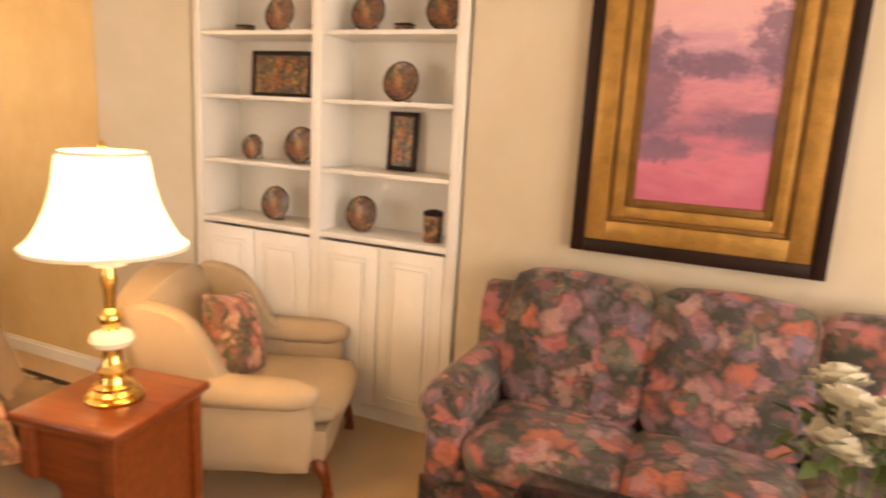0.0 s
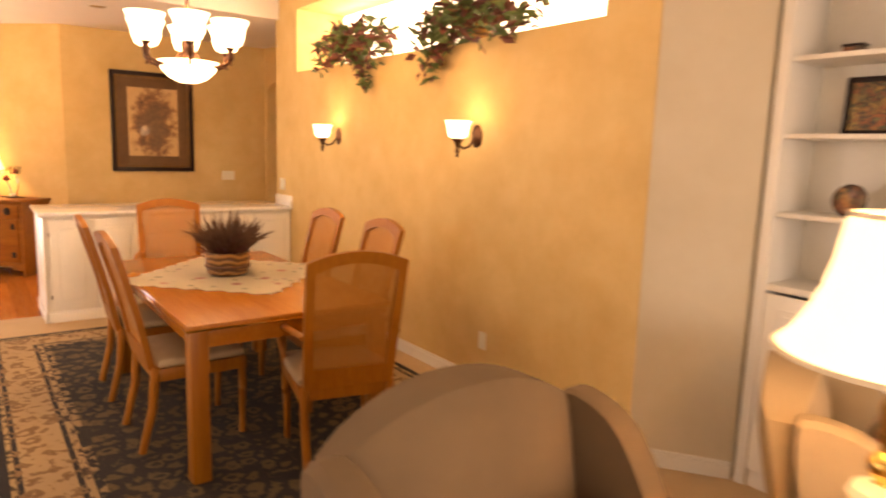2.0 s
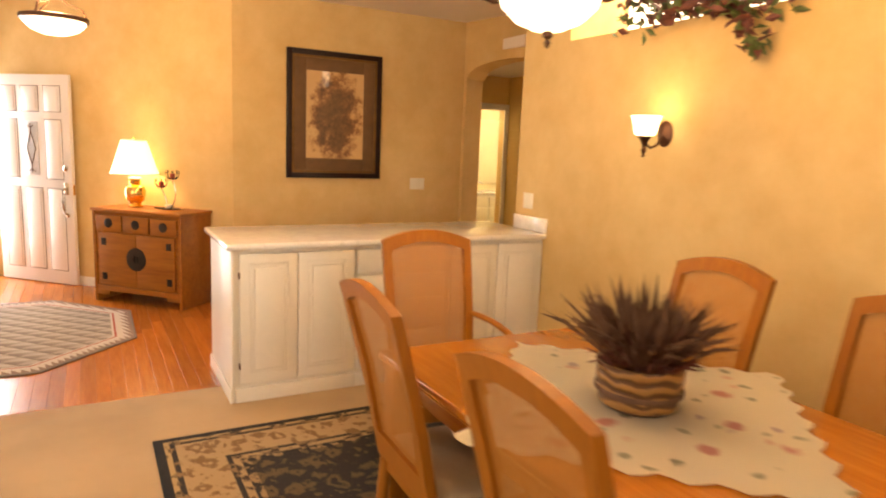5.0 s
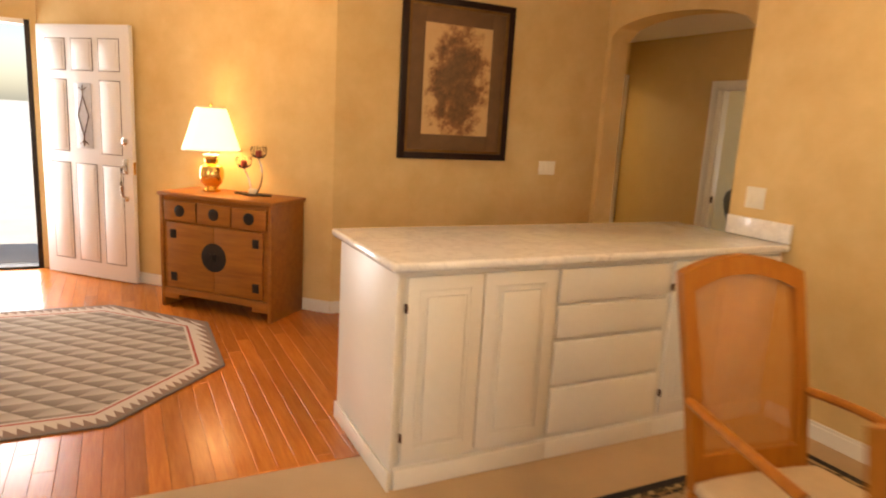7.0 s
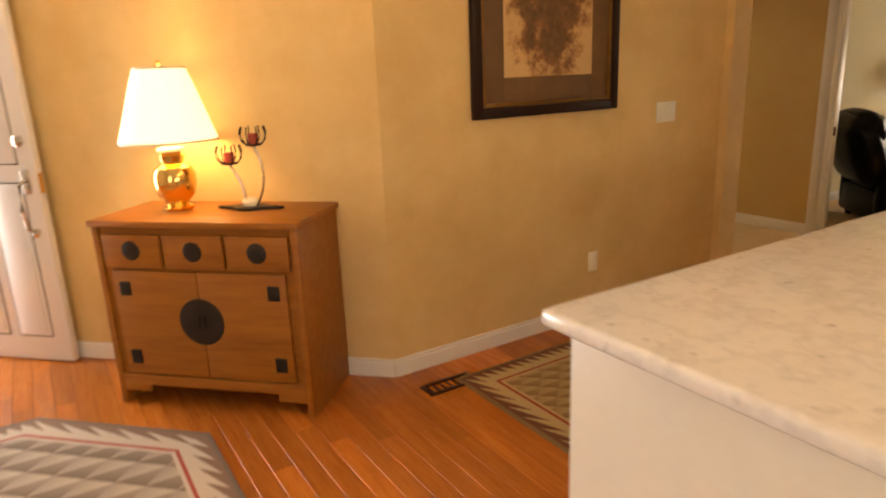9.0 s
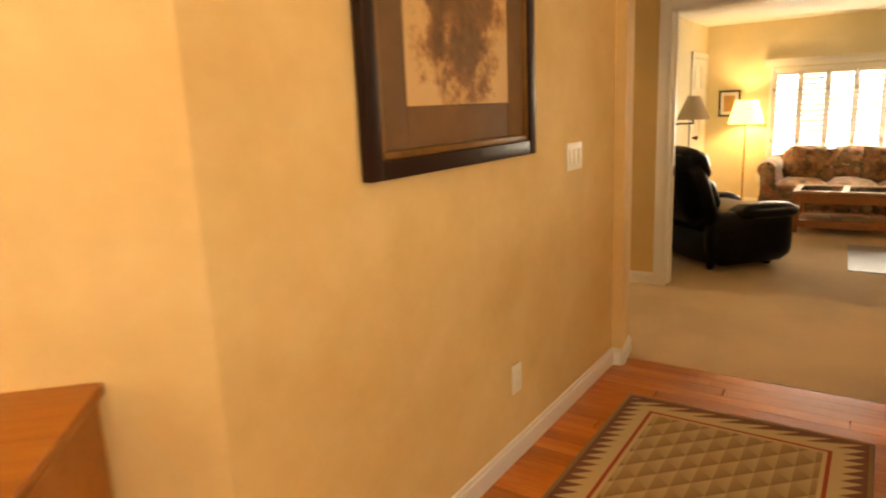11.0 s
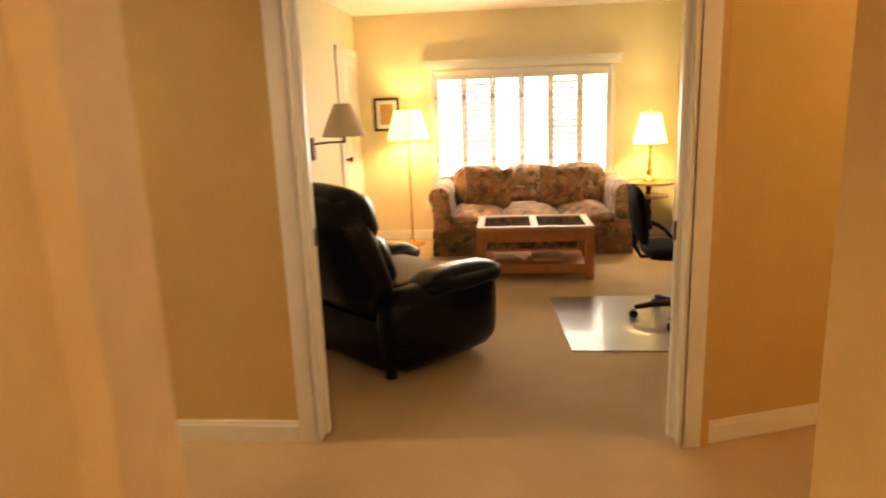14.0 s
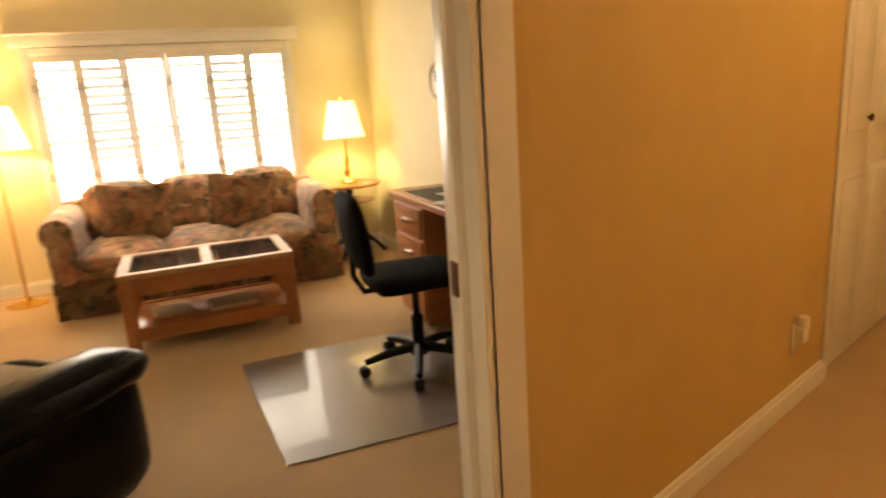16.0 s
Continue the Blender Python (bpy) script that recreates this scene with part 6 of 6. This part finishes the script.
for i in range(6):
    a = -W / 2 + 0.012 + i * (W - 0.024) / 6
    b = a + (W - 0.024) / 6
    sh = part("shutter_panel", boxes((a + 0.001, a + 0.032, -0.02, 0.012, 0.01, H - 0.01), (b - 0.032, b - 0.001, -0.02, 0.012, 0.01, H - 0.01), (a + 0.032, b - 0.032, -0.02, 0.012, 0.01, 0.06), (a + 0.032, b - 0.032, -0.02, 0.012, H - 0.055, H - 0.01), bev=0.002), M_WHITE, win)
    slat = None
    for j in range(15):
        z = 0.092 + j * 0.0605
        if slat is None:
            bm = bmesh.new()
            add_box(bm, a + 0.034, b - 0.034, -0.026, 0.026, -0.003, 0.003)
            slat = part("slat", bm, M_WHITE, sh, "", False)
            slat.matrix_basis = pose(0, 0.0, z, 22 if i not in (1, 4) else 32, 0, 0)
        else:
            o = new("slat", slat.data)
            o.parent = sh
            o.matrix_basis = pose(0, 0.0, z, 22 if i not in (1, 4) else 32, 0, 0)
    part("hinge", boxes((a - 0.004, a + 0.004, -0.028, -0.02, 0.2, 0.25), (a - 0.004, a + 0.004, -0.028, -0.02, 0.8, 0.85)), M_BRONZE, win)
for i in range(5):
    part("top_slot", box(-0.62 + i * 0.28, -0.40 + i * 0.28, -0.05, -0.044, H + 0.075, H + 0.09, 0.001), M_PAPERWHITE, win)

sofa(pose(9.17, 13.24, 0, 0, 0, -90), M_OSOFA, "three-seat floral loveseat in brown and rose below the window", W=1.75, D=0.82, backh=0.72, seath=0.37, name="loveseat")
for y, rz, z in ((13.62, -94, 0.56), (12.95, -84, 0.56)):
    throw_pillow(pose(8.70, y, z, 16, 4, rz), M_OSOFA, "floral cushion matching the loveseat", 0.44, 0.42, 0.14)


def office_table():
    ob = thing("coffee_table", pose(7.80, 13.25, 0) @ Matrix.Diagonal((0.95, 0.935, 0.97, 1)), "oak coffee table with two black glass panes and a shelf", "coffee table")
    hx, hy, h = 0.29, 0.47, 0.43
    pale = surface("pale_tabletop", (0.46, 0.28, 0.15), 0.5, vary=0.1)
    part("tabletop", boxes((-hx, -hx + 0.06, -hy, hy, h - 0.03, h), (hx - 0.06, hx, -hy, hy, h - 0.03, h), (-hx + 0.06, hx - 0.06, -hy, -hy + 0.06, h - 0.03, h), (-hx + 0.06, hx - 0.06, hy - 0.06, hy, h - 0.03, h), (-hx + 0.06, hx - 0.06, -0.03, 0.03, h - 0.03, h), bev=0.004), pale, ob)
    for y0, y1 in ((-hy + 0.06, -0.03), (0.03, hy - 0.06)):
        part("glass_pane", box(-hx + 0.06, hx - 0.06, y0, y1, h - 0.018, h - 0.008), surface("black_glass", (0.015, 0.015, 0.018), 0.06, vary=0.05, relief=0), ob, "black glass pane")
    part("apron", boxes((-hx + 0.01, -hx + 0.03, -hy + 0.02, hy - 0.02, h - 0.12, h - 0.03), (hx - 0.03, hx - 0.01, -hy + 0.02, hy - 0.02, h - 0.12, h - 0.03), (-hx + 0.03, hx - 0.03, -hy + 0.01, -hy + 0.03, h - 0.12, h - 0.03), (-hx + 0.03, hx - 0.03, hy - 0.03, hy - 0.01, h - 0.12, h - 0.03)), M_DESK, ob)
    for sx in (-1, 1):
        for sy in (-1, 1):
            part("leg", box(sx * (hx - 0.035) - 0.035, sx * (hx - 0.035) + 0.035, sy * (hy - 0.035) - 0.035, sy * (hy - 0.035) + 0.035, 0, h - 0.03, 0.008), M_DESK, ob)
    part("shelf", box(-hx + 0.05, hx - 0.05, -hy + 0.05, hy - 0.05, 0.10, 0.125, 0.003), M_DESK, ob)
    part("lower_rail", box(-hx + 0.012, -hx + 0.03, -hy + 0.06, hy - 0.06, 0.06, 0.13), M_DESK, ob)
    part("lower_rail", box(hx - 0.03, hx - 0.012, -hy + 0.06, hy - 0.06, 0.06, 0.13), M_DESK, ob)
    return ob


office_table()
for k, (dy, dx, w) in enumerate(((0.22, 0.02, 0.20), (-0.1, -0.02, 0.24))):
    mg = tagged(mesh_ob("magazine", boxes((-0.11, 0.11, -w / 2, w / 2, 0.0, 0.012 + 0.01 * k), bev=0.002), M_SHADEOFF), "pale magazine lying on the table shelf", "magazine")
    mg.matrix_world = pose(7.78 + dx, 13.25 + dy, 0.1222, 0, 0, 6)

fl = thing("floor_lamp", pose(8.95, 14.38, 0) @ Matrix.Diagonal((1, 1, 0.93, 1)), "slim brass floor lamp with a lit pleated shade", "floor lamp")
part("base", lathe([(0.0, 0.0), (0.125, 0.0), (0.127, 0.012), (0.10, 0.022), (0.03, 0.035), (0.014, 0.06)], 30), M_BRASS, fl)
part("pole", tube([(0, 0, 0.04), (0, 0, 1.22)], 0.010, 10), M_BRASS, fl)
bm = bmesh.new()
for i in range(72):
    a0, a1 = 2 * math.pi * i / 72, 2 * math.pi * (i + 1) / 72
    k0, k1 = (1.0, 0.975) if i % 2 else (0.975, 1.0)
    low = [bm.verts.new((0.20 * k * math.cos(a), 0.20 * k * math.sin(a), 1.10)) for a, k in ((a0, k0), (a1, k1))]
    top = [bm.verts.new((0.125 * k * math.cos(a), 0.125 * k * math.sin(a), 1.39)) for a, k in ((a0, k0), (a1, k1))]
    bm.faces.new((low[0], low[1], top[1], top[0]))
part("shade", bm, M_SHADE2, fl, "lit pleated cream shade")
part("finial", lathe([(0.004, 1.36), (0.004, 1.40), (0.01, 1.41), (0, 1.43)], 10), M_BRASS, fl)

framed("small_print", pose(9.218, 14.62, 1.10, 0, 0, -90), 0.25, 0.32, [(0.022, -0.02, -0.001, M_DARKWOOD, "frame"), (0.04, -0.012, -0.002, M_PAPERWHITE, "mat_board")], M_PRINT, "small sepia print in a dark frame")


def recliner():
    """Facing -y."""
    ob = thing("recliner", pose(6.13, 14.11, 0, 0, 0, 48) @ Matrix.Diagonal((0.95, 0.95, 0.92, 1)), "black leather recliner with padded arms", "recliner")
    part("base", soft_block(-0.40, 0.40, -0.36, 0.36, 0.05, 0.34, 0.01, 0.04, 5), M_LEATHER, ob)
    part("seat", soft_block(-0.26, 0.26, -0.44, 0.22, 0.28, 0.44, 0.04, 0.06, 6), M_LEATHER, ob)
    part("foot_rest", soft_block(-0.27, 0.27, -0.48, -0.38, 0.08, 0.42, 0.03, 0.04, 5), M_LEATHER, ob)
    for s in (-1, 1):
        part("arm", soft_block(s * 0.36 - 0.11, s * 0.36 + 0.11, -0.43, 0.34, 0.05, 0.49, 0.02, 0.09, 7, s), M_LEATHER, ob)
        part("arm_pad", soft_block(s * 0.36 - 0.115, s * 0.36 + 0.115, -0.46, 0.10, 0.42, 0.54, 0.03, 0.06, 7, s + 4), M_LEATHER, ob)
    b = part("backrest", soft_block(-0.36, 0.36, -0.10, 0.14, 0.0, 0.62, 0.05, 0.10, 8), M_LEATHER, ob)
    b.matrix_basis = pose(0, 0.28, 0.40, -20, 0, 0)
    h = part("head_pillow", soft_block(-0.33, 0.33, -0.16, 0.08, 0.36, 0.64, 0.05, 0.09, 7, 9), M_LEATHER, ob)
    h.matrix_basis = pose(0, 0.28, 0.40, -20, 0, 0)
    part("lumbar_pillow", soft_block(-0.29, 0.29, -0.18, 0.02, 0.06, 0.36, 0.05, 0.08, 7, 2), M_LEATHER, ob).matrix_basis = pose(0, 0.28, 0.40, -20, 0, 0)
    for sx in (-1, 1):
        for sy in (-1, 1):
            part("foot", lathe([(0.03, 0), (0.035, 0.06)], 12, (sx * 0.32, sy * 0.28, 0)), M_BLACK, ob)
    return ob


recliner()
throwb = tagged(mesh_ob("throw_blanket", soft_block(-0.22, 0.22, -0.20, 0.2, 0.0, 0.05, 0.02, 0.02, 6, 3), M_BEIGE, True), "beige throw folded on the recliner seat", "blanket")
throwb.matrix_world = pose(6.15, 14.06, 0.435, 0, 0, 48)

sw = thing("swing_arm_lamp", pose(7.52, 14.908, 1.06), "dark swing-arm wall lamp with an unlit linen shade", "wall lamp")
part("back_plate", box(-0.04, 0.04, -0.02, 0, -0.10, 0.07, 0.006), M_BRONZE, sw)
part("arm", tube([(0, -0.02, 0.02), (0.02, -0.14, 0.03), (0.05, -0.24, 0.03)], 0.008, 8), M_BRONZE, sw)
part("socket", lathe([(0.01, 0.02), (0.012, 0.10)], 10, (0.05, -0.24, 0)), M_BRONZE, sw)
part("shade", shell([(0.165, 0.07), (0.12, 0.18), (0.06, 0.31)], 0.003, 30, (0.05, -0.24, 0)), M_SHADEOFF, sw, "unlit linen shade")

odoor = thing("door_1", pose(8.82, 14.908, 0), "white panelled office door in its casing", "door")
odoor["kind"] = "structure"
part("leaf", box(-0.34, 0.34, -0.012, 0.0, 0.01, 1.80, 0.002), M_WHITE, odoor)
for x0, x1 in ((-0.28, -0.03), (0.03, 0.28)):
    for z0, z1 in ((0.15, 0.75), (0.85, 1.35), (1.45, 1.72)):
        part("panel", boxes((x0, x1, -0.018, -0.011, z0, z1), bev=0.005), M_WHITE, odoor)
part("casing", boxes((-0.41, -0.345, -0.02, 0, 0, 1.87), (0.345, 0.395, -0.02, 0, 0, 1.87), (-0.345, 0.345, -0.02, 0, 1.805, 1.87), bev=0.003), M_WHITE, odoor)
part("knob", lathe([(0.01, 0), (0.01, 0.03), (0.026, 0.04), (0.024, 0.06), (0, 0.066)], 16), M_BRONZE, odoor).matrix_basis = pose(-0.28, -0.012, 0.88, 90, 0, 0)

rt = thing("round_table", pose(8.93, 12.12, 0) @ Matrix.Diagonal((1, 1, 0.8, 1)), "two-tier round pedestal table in dark wood", "side table")
part("tabletop", lathe([(0.0, 0.685), (0.23, 0.685), (0.245, 0.695), (0.24, 0.71), (0.0, 0.712)], 36), M_DESK, rt)
part("tier", lathe([(0.0, 0.53), (0.18, 0.53), (0.19, 0.54), (0.18, 0.552), (0.0, 0.553)], 32), M_DESK, rt)
part("pedestal", lathe([(0.045, 0.14), (0.05, 0.2), (0.03, 0.24), (0.036, 0.34), (0.022, 0.42), (0.03, 0.5), (0.02, 0.55), (0.028, 0.68)], 18), M_DARKWOOD, rt)
for i in range(3):
    a = i * 2.094 + 0.4
    part("leg", tube(bent((0.03 * math.cos(a), 0.03 * math.sin(a), 0.22), (0.14 * math.cos(a), 0.14 * math.sin(a), 0.18), (0.24 * math.cos(a), 0.24 * math.sin(a), 0.012)), [0.026, 0.026, 0.025, 0.023, 0.02, 0.018, 0.016, 0.015, 0.018], 8), M_DARKWOOD, rt)
bell_lamp(pose(8.93, 12.12, 0.571), "brass candlestick table lamp with a lit yellow shade",
          [(0.06, 0), (0.062, 0.012), (0.03, 0.03), (0.02, 0.05), (0.03, 0.09), (0.018, 0.12), (0.026, 0.18), (0.014, 0.22), (0.012, 0.34)], [],
          [(0.155, 0.345), (0.125, 0.46), (0.09, 0.62)], glow("lit_yellow_shade", (1, 0.78, 0.28), 1.9), group="table lamps")


def desk():
    ob = thing("desk", pose(0, 0, 0), "red oak pedestal desk with drawers against the wall", "desk")
    x0, x1, y0, y1, h = 5.55, 7.42, 11.83, 12.24, 0.70
    part("desktop", box(x0 - 0.02, x1 + 0.02, y0, y1 + 0.03, h - 0.035, h, 0.006), M_DESK, ob)
    for a, b in ((x0, x0 + 0.42), (x1 - 0.42, x1)):
        ped = part("pedestal", box(a, b, y0, y1, 0.03, h - 0.036, 0.003), M_DESK, ob)
        for z0, z1 in ((0.49, 0.64), (0.31, 0.47), (0.06, 0.29)):
            d = part("drawer", box(a + 0.02, b - 0.02, y1 - 0.005, y1 + 0.014, z0, z1, 0.004), M_DESK, ped)
            part("handle", box((a + b) / 2 - 0.045, (a + b) / 2 + 0.045, y1 + 0.012, y1 + 0.034, (z0 + z1) / 2 - 0.01, (z0 + z1) / 2 + 0.01, 0.004), M_NICKEL, ped, "nickel pull")
    part("modesty_panel", box(x0 + 0.42, x1 - 0.42, y0 + 0.02, y0 + 0.04, 0.2, h - 0.036), M_DESK, ob)
    part("writing_pad", box(6.0, 7.3, y0 + 0.1, y1 - 0.02, h, h + 0.004, 0.001), M_BLACK, ob, "dark desk pad")
    return ob


desk()
for k, (x, y, r) in enumerate(((6.75, 12.15, 12), (6.45, 12.1, -8), (6.95, 12.05, 4))):
    pp = tagged(mesh_ob("paper_sheet", box(-0.105, 0.105, -0.148, 0.148, 0, 0.002), M_PAPERWHITE), "white paper sheet on the desk", "paper", "desk papers")
    pp.matrix_world = pose(x, y - 0.06, 0.705 + 0.002 * k, 0, 0, r)
monitor = thing("monitor", pose(6.9, 11.97, 0.701, 0, 0, 160), "black flat computer monitor on the desk", "monitor")
part("screen", box(-0.24, 0.24, -0.012, 0.012, 0.09, 0.38, 0.004), M_BLACK, monitor)
part("stand", boxes((-0.03, 0.03, 0.0, 0.02, 0.01, 0.12), (-0.11, 0.11, -0.07, 0.08, 0.0, 0.012), bev=0.003), M_BLACK, monitor)


def office_chair():
    ob = thing("office_chair", pose(6.62, 12.44, 0.006, 0, 0, -2) @ Matrix.Diagonal((0.93, 0.93, 0.93, 1)), "black swivel office chair on five castors", "office chair")
    part("seat", soft_block(-0.22, 0.22, -0.22, 0.22, 0.43, 0.50, 0.015, 0.032, 6), M_BLACKCLOTH, ob)
    b = part("backrest", soft_block(-0.19, 0.19, -0.03, 0.03, 0.0, 0.34, 0.02, 0.028, 6), M_BLACKCLOTH, ob)
    b.matrix_basis = pose(0, 0.24, 0.53, -8, 0, 0)
    part("back_bar", tube([(0, 0.10, 0.42), (0, 0.24, 0.42), (0, 0.285, 0.50), (0, 0.285, 0.72)], 0.014, 8), M_BLACK, ob)
    part("gas_lift", lathe([(0.03, 0.10), (0.03, 0.26), (0.016, 0.27), (0.016, 0.42), (0.07, 0.43)], 16), M_BLACK, ob)
    part("hub", lathe([(0.045, 0.07), (0.05, 0.11), (0.03, 0.13)], 16), M_BLACK, ob)
    for i in range(5):
        a = i * 1.2566 + 0.3
        c, s = math.cos(a), math.sin(a)
        foot = part("foot", tube([(0.03 * c, 0.03 * s, 0.105), (0.15 * c, 0.15 * s, 0.095), (0.27 * c, 0.27 * s, 0.07)], [0.026, 0.022, 0.016], 8), M_BLACK, ob)
        w = part("castor", lathe([(0.0, -0.022), (0.024, -0.022), (0.027, -0.012), (0.027, 0.012), (0.024, 0.022), (0.0, 0.022)], 14), M_BLACK, foot)
        w.matrix_basis = pose(0.275 * c, 0.275 * s, 0.027, 90, 0, math.degrees(a))
    return ob


office_chair()
mat_ob = tagged(mesh_ob("chair_mat", prism([(6.08, 13.13), (6.06, 12.26), (7.10, 12.26), (7.08, 13.18)], 0.001, 0.006, 0.001), surface("clear_vinyl_mat", (0.20, 0.165, 0.155), 0.38, vary=0.1, big=3, small=60, relief=0.08, coat=0.18)), "clear vinyl chair mat on the carpet", "chair mat")

clock = thing("wall_clock", pose(7.70, 11.812, 1.27, 0, 0, 180), "small round silver wall clock", "clock")
part("rim", lathe([(0.085, 0), (0.11, 0.004), (0.115, 0.02), (0.10, 0.028), (0.085, 0.016)], 32), M_NICKEL, clock).matrix_basis = pose(0, 0, 0, 90, 0, 0)
part("face", lathe([(0.09, 0.012), (0.0, 0.014)][::1], 28), M_PAPERWHITE, clock).matrix_basis = pose(0, -0.006, 0, 90, 0, 0)
part("pointers", boxes((-0.004, 0.004, -0.03, -0.027, 0, 0.06), (0, 0.045, -0.03, -0.027, -0.004, 0.004)), M_BLACK, clock)

# ---------------------------------------------------------------- floor boards of the foyer
rnd = random.Random(11)
STRIP, shared = 0.083, {}
x = -1.95
while x < 3.61:
    w = min(STRIP, 3.618 - x)
    y = 12.0 - rnd.uniform(0.0, 0.9)
    while y < 16.05:
        L = rnd.choice((0.9, 1.2, 1.5, 1.9))
        a, b = max(y, 12.002), min(y + L, 16.058)
        y += L
        if b - a < 0.05:
            continue
        if x + w > 1.0 and a > 14.085 and x > 1.1:
            continue
        if x > 1.1:
            b = min(b, 14.088)
        if b - a < 0.05:
            continue
        key = (round(w, 3), round(b - a, 2))
        if key not in shared:
            bm = box(-key[0] / 2 + 0.0006, key[0] / 2 - 0.0006, -key[1] / 2 + 0.0006, key[1] / 2 - 0.0006, -0.012, 0.0, 0.0006, 1)
            me = bpy.data.meshes.new("plank")
            bm.to_mesh(me)
            bm.free()
            me.materials.append(M_PLANK)
            shared[key] = me
        o = new("plank", shared[key])
        o.parent = floor_wood
        o.location = (x + w / 2, (a + b) / 2, 0.0)
    x += STRIP
structure("floor_wood_far", box(-3.2, -1.952, 12.0, 16.06, -0.012, 0.0), M_PLANK, "orange oak floor beside the entrance", "floor")
